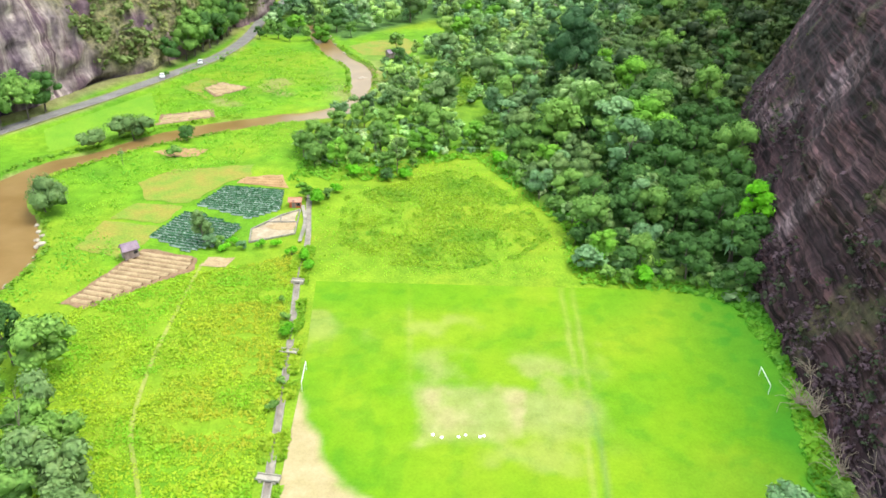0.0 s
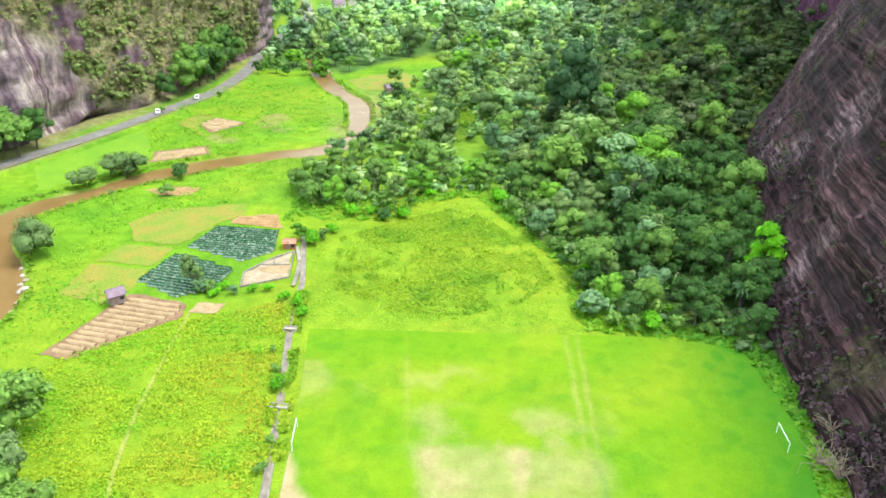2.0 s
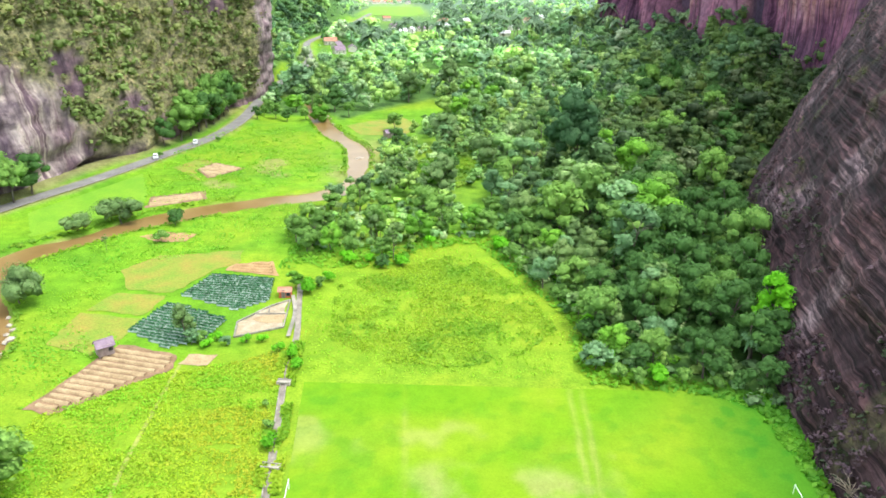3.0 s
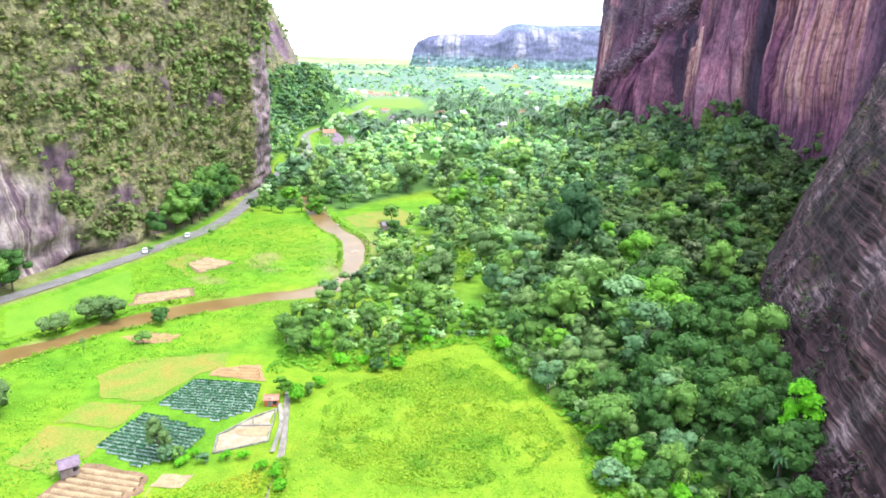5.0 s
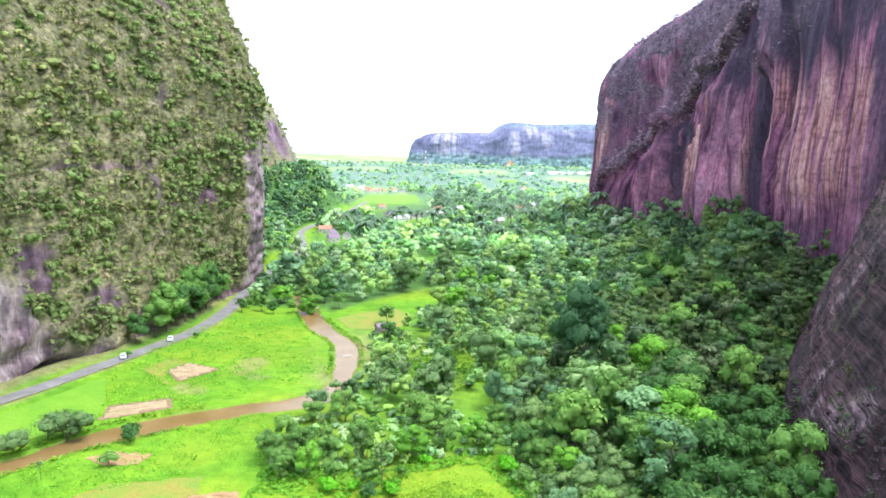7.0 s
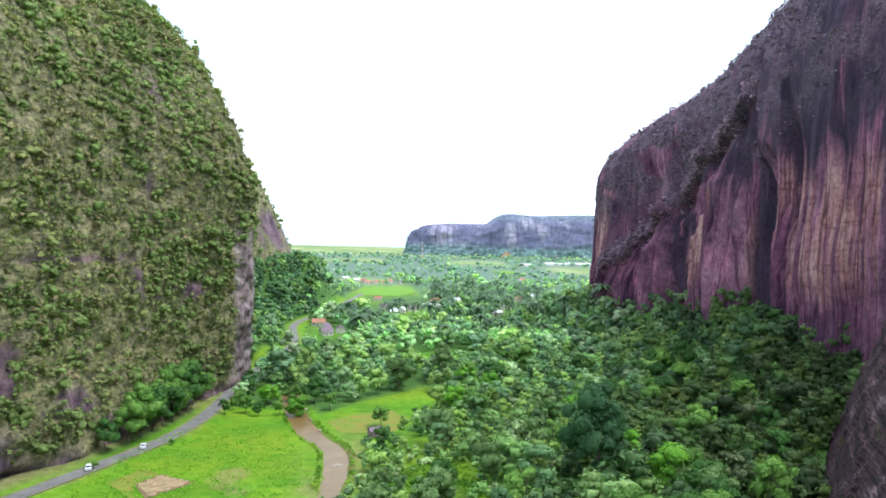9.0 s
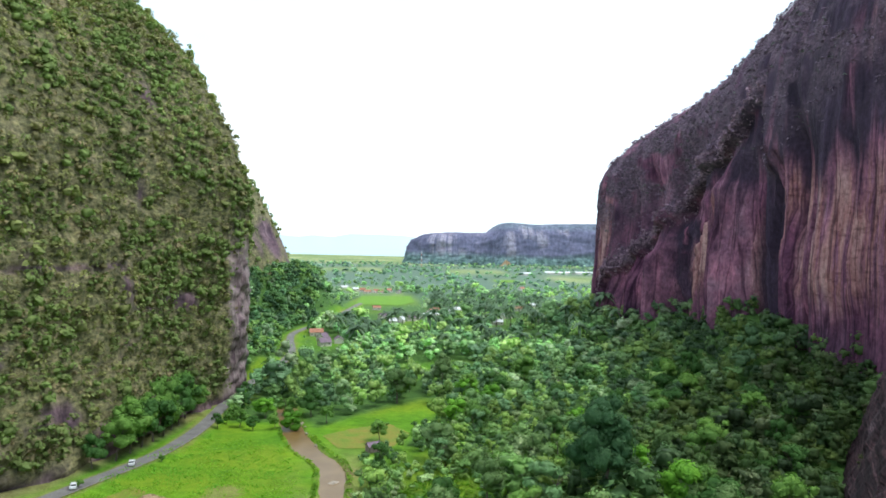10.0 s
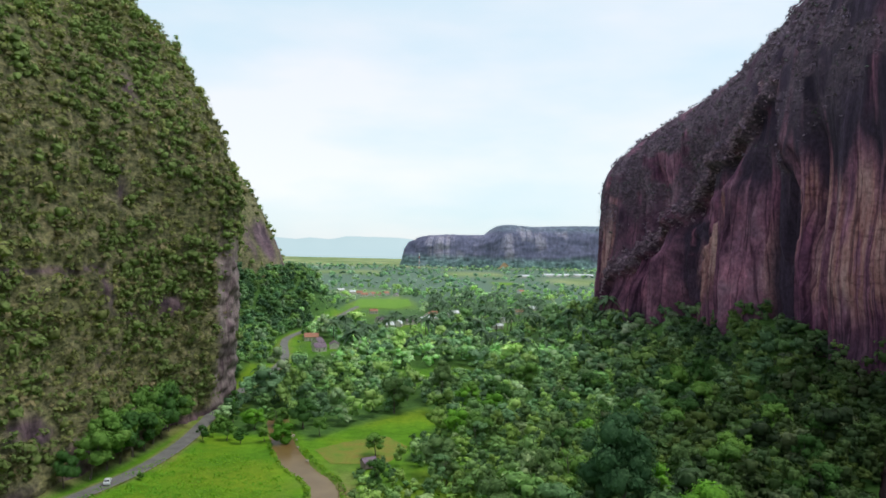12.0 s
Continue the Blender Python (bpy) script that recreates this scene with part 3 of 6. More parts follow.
zf = forest_mask(GX, GY) * (GY < 2700) * np.where((GX < 20) & (GY < 300) & (GX > -45), 0.25, 1.0)
for _ in range(2):
    zf = (zf + np.roll(zf, 1, 0) + np.roll(zf, -1, 0) + np.roll(zf, 1, 1) + np.roll(zf, -1, 1)) / 5
dr, half = line_distance(GX, GY, RIVER_LINE[:, :2], RIVER_LINE[:, 2])
nn = n2(GX, GY, 6, 3, 21)
soil = (1 - smooth(0.1, 1.5, dr - half + 2.4 * (nn - 0.5))) * smooth(0.3, 0.6, nn + 0.1)
sand_bend = np.exp(-(((GX + 27) / 9) ** 2 + ((GY - 262) / 26) ** 2))
soil = np.maximum(soil, sand_bend * smooth(0.3, 0.6, n2(GX, GY, 9, 3, 4)))
dq = line_distance(GX, GY, ROAD_LINE)
soil = np.maximum(soil, 0.55 * (1 - smooth(3.0, 5.0, dq + 3 * (nn - 0.5))))
soil = np.maximum(soil, 0.5 * smooth(0.66, 0.74, n2(GX, GY, 14, 4, 31)) * (GY < 300) * (GY > 172) * (GX < -30))
foot_d = line_distance(GX, GY, WEST_FOOT)
soil = np.maximum(soil, 0.55 * (1 - smooth(2, 7, foot_d + 4 * (nn - 0.5))) * (GY < 400) * (GX < -60))
dry = smooth(0.5, 0.72, n2(GX, GY, 26, 4, 13)) * 0.6
meadow_dry = 0.42 + 0.4 * smooth(0.45, 0.65, n2(GX, GY, 12, 4, 14))
dry = np.where((GX > -28) & (GY < 186) & (GX < 40), meadow_dry, dry)
dry = np.maximum(dry, 0.4 * smooth(16, 8, np.hypot(GX - 4, (GY - 248) * 0.6)))
M_SHEET = mesh_from("ground", np.stack([GX, GY, GZ], -1).reshape(-1, 3), grid_faces(*GX.shape), M_GROUND,
                    attributes=[("zone", np.stack([zf.ravel(), soil.ravel(), dry.ravel()], 1)), ("paddy_haze", 0.9 * smooth(700, 1300, GY.ravel()))])
tagged(new("ground", M_SHEET), "bright green valley floor with meadows, muddy banks and forest floor", "ground", kind="structure")

wx, wy = np.linspace(-120, 0, 40), np.linspace(40, 375, 80)
WX, WY = np.meshgrid(wx, wy, indexing="ij")
tagged(new("river", mesh_from("river", np.stack([WX, WY, np.full(WX.shape, -0.6)], -1).reshape(-1, 3), grid_faces(40, 80), M_WATER)),
       "muddy ochre river winding between grassy banks", "river", kind="structure")


def ribbon(line, half, z, thick=0.0):
    """A strip along a line in the plan; z is a number or a function of x, y."""
    line = np.asarray(line, float)[:, :2]
    t = np.gradient(line, axis=0)
    t /= np.linalg.norm(t, axis=1)[:, None]
    nrm = np.stack([-t[:, 1], t[:, 0]], 1)
    rows = []
    for k in (-1.0, -0.33, 0.33, 1.0):
        p = line + nrm * half * k
        rows.append(np.c_[p, np.full(len(p), z) if np.isscalar(z) else z(p[:, 0], p[:, 1])])
    v = np.stack(rows, 1)
    return v.reshape(-1, 3), grid_faces(len(line), 4)[:, ::-1]


v, f = ribbon(ROAD_LINE, 2.6, lambda x, y: terrain(x, y) + 0.12)
tagged(new("road", mesh_from("road", v, f, M_ROAD)), "narrow grey asphalt road running under the cliff", "road", kind="structure")
# concrete edge along the field side of the road
for side in (-2.95,):
    t = np.gradient(ROAD_LINE, axis=0)
    t /= np.linalg.norm(t, axis=1)[:, None]
    kerb_line = ROAD_LINE + np.stack([-t[:, 1], t[:, 0]], 1) * side
    v, f = ribbon(kerb_line[(kerb_line[:, 1] > 150) & (kerb_line[:, 1] < 330)], 0.22, lambda x, y: terrain(x, y) + 0.3)
    tagged(new("road_kerb", mesh_from("road_kerb", v, f, M_OLD)), "low pale concrete kerb along the road", "kerb", kind="structure")

# ---------------------------------------------------------------- football pitch
px, py = np.arange(-20.5, 60.01, 0.5), np.arange(40, 112.6, 0.5)
PX, PY = np.meshgrid(px, py, indexing="ij")
right_edge = np.interp(PY, [40, 65, 75, 97, 112], [50, 52.5, 56, 61.5, 63])
left_edge = np.interp(PY, [40, 60, 85, 112], [-16.5, -17.5, -18.6, -21])
PX2 = left_edge + (PX - PX.min()) / (PX.max() - PX.min()) * (right_edge - left_edge)
pn, pm = n2(PX2, PY, 5, 4, 51), n2(PX2, PY, 16, 4, 52)
left_bare = 1 - smooth(-1.0, 1.2, PX2 - np.interp(PY, [40, 60, 66, 75, 85, 92], [-3, -7.5, -13, -16, -18.5, -23]) + 5 * (pn - 0.5))
box_bare = smooth(-1.0, 2.5, 8.5 - np.abs(PX2 - 8.5) + 6 * (pn - 0.5)) * smooth(-1.0, 2.5, 7.0 - np.abs(PY - 76) + 6 * (pn - 0.5))
box_bare *= 0.4 + 0.4 * smooth(0.3, 0.65, pn)
track = np.exp(-((PX2 - 24.3 - 0.06 * (PY - 85) + 0.9 * (pn - 0.5)) / 0.5) ** 2) + np.exp(-((PX2 - 26.2 - 0.06 * (PY - 85) + 0.9 * (pn - 0.5)) / 0.5) ** 2)
track += 0.6 * np.exp(-((PX2 + 2.6 + 0.05 * (PY - 100)) / 0.5) ** 2) * (PY > 82)
wide_bare = 0.42 * smooth(0, 7, 17 - np.abs(PX2 - 13) + 8 * (pn - 0.5)) * smooth(0, 7, 13 - np.abs(PY - 80) + 8 * (pn - 0.5)) * smooth(0.3, 0.62, n2(PX2, PY, 6, 4, 58))
bare = np.clip(np.maximum.reduce([left_bare, box_bare, wide_bare, 0.22 * track * smooth(0.3, 0.6, pm), 0.25 * smooth(0.62, 0.72, pm) * (PX2 < 30)]), 0, 1)
yellow = np.clip(smooth(0.38, 0.75, pm) * 0.7 + 0.3 * track, 0, 1)
rut = np.exp(-((PX2 - 26.0 - 0.06 * (PY - 85) + 1.6 * (pn - 0.5)) / 0.45) ** 2) * (PY < 80)
# lush patches and ruts; towards the rock its shade is painted as deeper green
deep_green = np.clip(smooth(40, 57, PX2 + 6 * (pn - 0.5)) * 0.85 + 0.25 * smooth(0.5, 0.75, n2(PX2, PY, 9, 3, 55)) + 0.25 * smooth(0.56, 0.66, n2(PX2, PY, 2.6, 3, 57)) + 0.8 * rut, 0, 1) * (1 - 0.8 * bare)
tagged(new("football_pitch", mesh_from("football_pitch", np.stack([PX2, PY, np.full(PX2.shape, 0.16)], -1).reshape(-1, 3), grid_faces(*PX2.shape), M_PITCH,
       attributes=[("zone", np.stack([bare.ravel(), yellow.ravel(), deep_green.ravel()], 1))])), "mown bright green grass pitch with worn bare earth", "pitch", kind="structure")

# ---------------------------------------------------------------- cliffs
CLIFFS = {}


def cliff(name, rows, material, step, nz, rough, flutes, label, back=90, seed=0, ledges=0.0, dip=0.0, extra=None, crags=0.0, tussocks=0.0):
    """A rock wall over a plan line. Rows: x, y of the foot, the way back dx, dy, lean (metres back per metre up), foot height,
    height at which it begins to round off, top height, depth of the rounding."""
    c = curve_points(rows, step)
    d = c[:, 2:4] / np.linalg.norm(c[:, 2:4], axis=1)[:, None]
    s = np.r_[0, np.cumsum(np.linalg.norm(np.diff(c[:, :2], axis=0), axis=1))]
    nf, nr, nb = int(nz * 0.6), int(nz * 0.3), int(nz * 0.1)
    grid, S, H = [], [], []
    for k in range(nf + nr + nb):
        lean, zb, zv, top, depth = c[:, 4], c[:, 5], c[:, 6], c[:, 7], c[:, 8]
        if k < nf:
            z = zb + (zv - zb) * k / nf
            off = lean * (z - zb)
        elif k < nf + nr:
            a = (k - nf) / nr * math.pi / 2
            z = zv + (top - zv) * math.sin(a)
            off = lean * (z - zb) + depth * (1 - math.cos(a))
        else:
            q = (k - nf - nr + 1) / nb
            z = top + 6 * math.sin(q * 3.0)
            off = lean * (top - zb) + depth + back * q
        grid.append(np.c_[c[:, 0] + d[:, 0] * off, c[:, 1] + d[:, 1] * off, z])
        S.append(s)
        H.append(z)
    P = np.stack(grid, 1)
    S, H = np.stack(S, 1), np.stack(H, 1)
    flat = P.reshape(-1, 3)
    q = fbm(flat / 34, 3, seed) - 0.5
    r = fbm(flat / np.array([9, 9, 14]), 4, seed + 3) - 0.5
    flute = np.abs(fbm(np.c_[S.ravel() / 11, H.ravel() / 110, np.zeros(S.size)], 3, seed + 7) - 0.5) * 2
    ledge = fbm(np.c_[(S.ravel()) / 40, (H.ravel() + dip * S.ravel()) / 4.5, np.zeros(S.size)], 3, seed + 9) - 0.5
    amount = rough * (8 * q + 4.0 * r) - flutes * flute + ledges * ledge
    if tussocks:
        amount = amount + tussocks * (fbm(np.c_[S.ravel() / 5, H.ravel() / 3.2, np.zeros(S.size)], 3, seed + 15) - 0.5) * 2
    if crags:
        block = np.stack([S.ravel() / 5 + H.ravel() / 9, (H.ravel() + dip * S.ravel()) / 2.2, np.zeros(S.size)], 1)
        amount = amount + crags * (np.floor(fbm(block, 2, seed + 12) * 5) / 5 - 0.45) + 0.7 * crags * (fbm(P.reshape(-1, 3) / 2.2, 2, seed + 13) - 0.5)
    if extra is not None:
        amount = amount + extra(flat[:, 1], flat[:, 2])
    fade = np.ones(S.shape)
    fade[:, -nb:] *= np.linspace(1, 0.4, nb)[None]
    out = -np.repeat(d, nf + nr + nb, 0)
    flat = flat.copy()
    flat[:, :2] += out * (amount * fade.ravel())[:, None]
    flat[:, 2] += (0.6 * rough * r * fade.ravel()) * 2
    P = flat.reshape(P.shape)
    CLIFFS[name] = (P, S, H, material, label, nf, nr)
    return P, S, H


def cliff_done(name, zone):
    P, S, H, material, label, nf, nr = CLIFFS[name]
    me = mesh_from(name, P.reshape(-1, 3), grid_faces(*P.shape[:2]), material, attributes=[("zone", zone), ("along", S.ravel())])
    return tagged(new(name, me), label, "cliff", kind="structure")


# west wall: grown over with grass and shrubs
PW, SW, HW = cliff("cliff_west", [
    (-300, 60, -0.8, 0.6, 0.15, -2, 110, 190, 60), (-185, 130, -0.8, 0.6, 0.15, -2, 110, 200, 60), (-150, 170, -0.85, 0.5, 0.15, -2, 110, 205, 60),
    (-123, 207, -0.95, 0.3, 0.18, -2, 110, 200, 75), (-117, 230, -1, 0.1, 0.2, -2, 105, 200, 75), (-107, 252, -1, 0.05, 0.2, -2, 100, 198, 75),
    (-100, 285, -1, 0, 0.2, -2, 97, 195, 75), (-94, 330, -1, 0, 0.13, -2, 84, 190, 80), (-85, 372, -1, 0, 0.015, -2, 66, 188, 84),
    (-88, 394, -0.95, 0.1, 0.01, -2, 60, 172, 92), (-103, 412, -0.6, -0.4, 0.02, -2, 72, 160, 70), (-140, 440, -0.6, -0.3, 0.1, 4, 80, 160, 60),
    (-175, 505, -1, -0.2, 0.2, 10, 85, 170, 50)],
    M_WEST, 1.35, 125, 0.9, 1.6, "tall sandstone cliff overgrown with olive grass and shrubs", seed=11, tussocks=2.0,
    extra=lambda y, z: -6 * np.exp(-((y - 238) / 6.5) ** 2) * (1 - smooth(2.0, 4.2, z)) + 2.5 * np.exp(-((y - 228) / 16) ** 2) * smooth(6, 12, z) * (1 - smooth(24, 40, z)))
pw = PW.reshape(-1, 3)


def cell_area(P):
    """Area that each place of a wall's grid stands for."""
    return np.linalg.norm(np.cross(np.gradient(P, axis=0), np.gradient(P, axis=1)), axis=2).ravel()


NW = cell_area(PW)
veg_w = smooth(0.3, 0.44, fbm(pw / np.array([20, 20, 9]), 4, 71) + 0.003 * (pw[:, 2] - 20))
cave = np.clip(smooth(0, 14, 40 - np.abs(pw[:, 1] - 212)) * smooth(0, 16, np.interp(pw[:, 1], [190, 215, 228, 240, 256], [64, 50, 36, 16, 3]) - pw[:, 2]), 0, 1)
foot_w = 1 - smooth(0, 7, pw[:, 2] + 12 * (fbm(pw / 8, 3, 73) - 0.5))
cornerbare = smooth(359, 368, pw[:, 1] + 12 * (fbm(pw / np.array([9, 9, 18]), 3, 79) - 0.5)) * (1 - smooth(404, 414, pw[:, 1])) * smooth(0, 24, 84 - pw[:, 2])
veg_w = veg_w * (1 - cave) * (1 - foot_w) * (1 - 0.97 * cornerbare)
shelf = np.exp(-((pw[:, 2] - 61 - 1.5 * (fbm(pw / 12, 2, 77) - 0.5)) / 1.0) ** 2) * smooth(246, 256, pw[:, 1]) * (1 - smooth(300, 308, pw[:, 1]))
shelf = shelf + np.exp(-(((pw[:, 1] - 305) / 3.5) ** 2 + ((pw[:, 2] - 54) / 8) ** 2)) + np.exp(-(((pw[:, 1] - 318) / 3) ** 2 + ((pw[:, 2] - 88) / 5) ** 2)) + np.exp(-(((pw[:, 1] - 335) / 4) ** 2 + ((pw[:, 2] - 128) / 6) ** 2))
veg_w = veg_w * (1 - np.clip(shelf, 0, 1))
ribs = np.exp(-((pw[:, 1] - 219 + 2.5 * (fbm(pw / 9, 3, 74) - 0.5) - 0.05 * pw[:, 2]) / 3.6) ** 2) + 0.8 * np.exp(-((pw[:, 1] - 211 - 0.06 * pw[:, 2]) / 1.6) ** 2) + 0.6 * np.exp(-((pw[:, 1] - 204 - 0.05 * pw[:, 2]) / 2.0) ** 2)
scar_w = np.clip(1.3 * ribs * cave * smooth(0.25, 0.42, fbm(pw / np.array([4, 4, 14]), 3, 78)), 0, 1)
scar_w = np.maximum(scar_w, 0.4 * np.clip(np.maximum(1.6 * cave * smooth(0.45, 0.53, fbm(pw / np.array([5, 5, 40]), 3, 75)), 2.3 * cornerbare), 0, 1))
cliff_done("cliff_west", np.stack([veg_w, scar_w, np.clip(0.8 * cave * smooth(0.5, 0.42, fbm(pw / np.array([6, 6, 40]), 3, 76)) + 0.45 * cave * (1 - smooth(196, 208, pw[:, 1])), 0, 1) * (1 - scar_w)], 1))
P2, S2, H2 = cliff("cliff_west_far", [
    (-168, 470, -1, -0.2, 0.2, 6, 85, 170, 50), (-182, 520, -1, -0.2, 0.2, 10, 85, 170, 50), (-200, 620, -1, -0.1, 0.3, 15, 85, 180, 50), (-165, 710, -1, 0.1, 0.42, 20, 95, 185, 50),
    (-141, 770, -1, 0.1, 0.45, 20, 92, 178, 48), (-141, 810, -0.9, 0.3, 0.45, 15, 88, 170, 45), (-200, 880, -0.5, 0.2, 0.3, 5, 70, 140, 40), (-360, 930, -0.2, -0.9, 0.3, 0, 60, 130, 40)],
    M_WEST, 4.0, 60, 1.0, 2.0, "farther overgrown cliff with a bare pink scar", seed=13)
p2 = P2.reshape(-1, 3)
scar_2 = np.exp(-(((p2[:, 1] - 775) / 22) ** 2 + ((p2[:, 2] - 75) / 24) ** 2))
veg_2 = smooth(0.3, 0.45, fbm(p2 / 25, 3, 17)) * (1 - smooth(0.3, 0.7, scar_2))
cliff_done("cliff_west_far", np.stack([veg_2, 0 * scar_2, 0 * veg_2], 1))

# east wall: bare red sandstone
RIDGE = ([400, 414, 433, 449, 483, 504, 516, 534, 550, 567, 585], [185, 153, 134, 126, 118, 105, 93, 78, 64, 52, 0])


def fold(y, z):
    """A slanting lip of rock, with a hollow under it and a swelling below."""
    d = np.interp(y, *RIDGE) - z
    on = smooth(402, 425, y) * (1 - smooth(572, 580, y))
    p = fbm(np.c_[y / 13, z / 200, 0 * y], 2, 141)
    post = 5.0 * (smooth(0.36, 0.4, p) + smooth(0.5, 0.53, p) + smooth(0.62, 0.65, p) - 1.5) * (1 - smooth(110, 150, z)) * smooth(325, 385, y)
    return post + on * (6.5 * smooth(-16, 0, d) * (1 - smooth(0.0, 2.2, d)) + 7.0 * smooth(3, 26, d))


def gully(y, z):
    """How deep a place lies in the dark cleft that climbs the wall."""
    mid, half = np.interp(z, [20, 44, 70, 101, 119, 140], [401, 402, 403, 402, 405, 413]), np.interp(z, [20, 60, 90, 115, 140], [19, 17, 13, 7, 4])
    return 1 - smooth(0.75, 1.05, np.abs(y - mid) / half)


def slab_edge(z):
    return np.interp(z, [20, 51, 108], [497, 483, 451])


def towers(y, z):
    """Cleft, standing slab and broken hollow of the wall."""
    low = 1 - smooth(104, 114, z)
    slab = smooth(-1.2, 1.2, slab_edge(z) - y) * smooth(420, 424, y) * low
    hollow = smooth(-1.0, 1.0, y - slab_edge(z)) * (1 - smooth(512, 518, y)) * low
    steps = np.floor(fbm(np.c_[y / 7, z / 6, 0 * y], 2, 143) * 7) / 7 - 0.5
    flakes = np.floor(fbm(np.c_[y / 5, z / 160, 0 * y], 2, 144) * 6) / 6 - 0.5
    return -3.5 * gully(y, z) + 3.5 * slab + hollow * (-3.0 + 5 * steps) + 4.5 * flakes * smooth(300, 320, y) * (1 - smooth(108, 140, z))


PE, SE, HE = cliff("cliff_east", [
    (230, 240, 1, -0.2, 0.05, 0, 155, 245, 60), (180, 290, 1, -0.1, 0.03, 5, 155, 245, 60), (166, 330, 1, 0, 0.02, 8, 152, 240, 60),
    (163, 380, 1, 0, 0.02, 8, 150, 232, 58), (163, 430, 1, 0, 0.02, 8, 146, 214, 52), (161, 484, 1, 0.0, 0.02, 8, 140, 192, 42), (154, 515, 1, 0.05, 0.02, 8, 132, 178, 36),
    (142, 545, 1, 0.1, 0.02, 8, 125, 167, 32), (131, 572, 1, 0.1, 0.02, 6, 117, 156, 30), (124, 600, 0.9, 0.2, 0.02, 4, 110, 146, 28), (132, 625, 0.5, 0.1, 0.03, 2, 105, 140, 30),
    (190, 650, 0.1, -1, 0.05, 0, 95, 130, 30), (320, 660, 0, -1, 0.05, 0, 95, 130, 30)],
    M_EAST, 1.3, 130, 0.45, 4.0, "sheer red and purple sandstone cliff streaked with pale and dark stains, shade painted in its cleft", seed=31,
    extra=lambda y, z: fold(y, z) + towers(y, z))
pe = PE.reshape(-1, 3)
veg_e = smooth(0.33, 0.5, fbm(pe / np.array([14, 14, 12]), 4, 81)) * smooth(0.5, 0.78, HE.ravel() / np.interp(pe[:, 1], [240, 380, 484, 545, 600], [240, 225, 190, 156, 132]))
ridge_e = np.interp(pe[:, 1], *RIDGE)
on_ridge = smooth(408, 430, pe[:, 1]) * (1 - smooth(566, 578, pe[:, 1]))
band_e = smooth(-3, 1, pe[:, 2] - ridge_e) * (1 - smooth(8, 24, pe[:, 2] - ridge_e + 16 * (fbm(pe / 9, 3, 84) - 0.5))) * on_ridge
band_e = band_e + np.exp(-(((pe[:, 1] - 405) / 10) ** 2 + ((pe[:, 2] - 116) / 6) ** 2))
veg_e = np.clip(veg_e + 0.9 * band_e * smooth(0.25, 0.42, fbm(pe / 8, 3, 83)), 0, 1)


def blot(y0, z0, ry, rz):
    return np.exp(-(((pe[:, 1] - y0) / ry) ** 2 + ((pe[:, 2] - z0) / rz) ** 2) ** 2)


slab = smooth(-2, 2, slab_edge(pe[:, 2]) - pe[:, 1]) * (1 - smooth(12, 26, slab_edge(pe[:, 2]) - pe[:, 1])) * (1 - smooth(98, 110, pe[:, 2])) * smooth(22, 34, pe[:, 2])
panel = smooth(-2, 2, np.interp(pe[:, 2], [48, 56, 95, 110], [372, 378, 390, 394]) - pe[:, 1] + 6 * (fbm(pe / np.array([5, 5, 9]), 3, 88) - 0.5)) * smooth(300, 312, pe[:, 1]) * (1 - smooth(96, 116, pe[:, 2] + 24 * (fbm(np.c_[SE.ravel() / 4, HE.ravel() / 60, 0 * SE.ravel()], 3, 86) - 0.5))) * smooth(42, 60, pe[:, 2] + 20 * (fbm(pe / np.array([6, 6, 20]), 3, 82) - 0.5)) * smooth(0.3, 0.48, fbm(np.c_[SE.ravel() / 9, HE.ravel() / 80, 0 * SE.ravel()], 3, 90))
cream = blot(360, 66, 10, 14)
scar_e = np.clip(panel + 0.85 * slab + 0.7 * blot(416, 58, 4, 28) + 0.9 * blot(571, 92, 3, 22) + 0.8 * blot(585, 62, 15, 26) + 0.5 * blot(590, 95, 22, 26) + 0.6 * blot(411, 150, 4, 9) + 0.5 * blot(330, 160, 10, 14) + 0.55 * blot(497, 62, 5, 16), 0, 1)
scar_e = np.clip(scar_e * smooth(0.3, 0.5, fbm(np.c_[SE.ravel() / 5, HE.ravel() / 34, 0 * SE.ravel()], 4, 85)) + 0.6 * cream, 0, 1)
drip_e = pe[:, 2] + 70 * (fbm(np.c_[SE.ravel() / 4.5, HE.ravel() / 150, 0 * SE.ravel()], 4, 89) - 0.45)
# dark stains, plus the shade of hollow and cleft painted in
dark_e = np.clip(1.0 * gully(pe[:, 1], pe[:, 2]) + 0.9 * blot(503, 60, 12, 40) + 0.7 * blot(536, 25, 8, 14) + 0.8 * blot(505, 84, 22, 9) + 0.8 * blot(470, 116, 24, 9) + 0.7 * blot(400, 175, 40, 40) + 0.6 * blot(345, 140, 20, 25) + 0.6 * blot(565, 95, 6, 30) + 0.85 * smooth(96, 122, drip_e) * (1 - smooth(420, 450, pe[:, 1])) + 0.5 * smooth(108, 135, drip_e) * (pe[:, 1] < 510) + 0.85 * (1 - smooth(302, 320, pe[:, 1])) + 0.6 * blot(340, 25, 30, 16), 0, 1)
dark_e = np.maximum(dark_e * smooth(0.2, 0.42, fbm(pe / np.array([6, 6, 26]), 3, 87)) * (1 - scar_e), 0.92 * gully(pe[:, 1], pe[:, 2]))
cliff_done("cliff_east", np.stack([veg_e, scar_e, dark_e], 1))

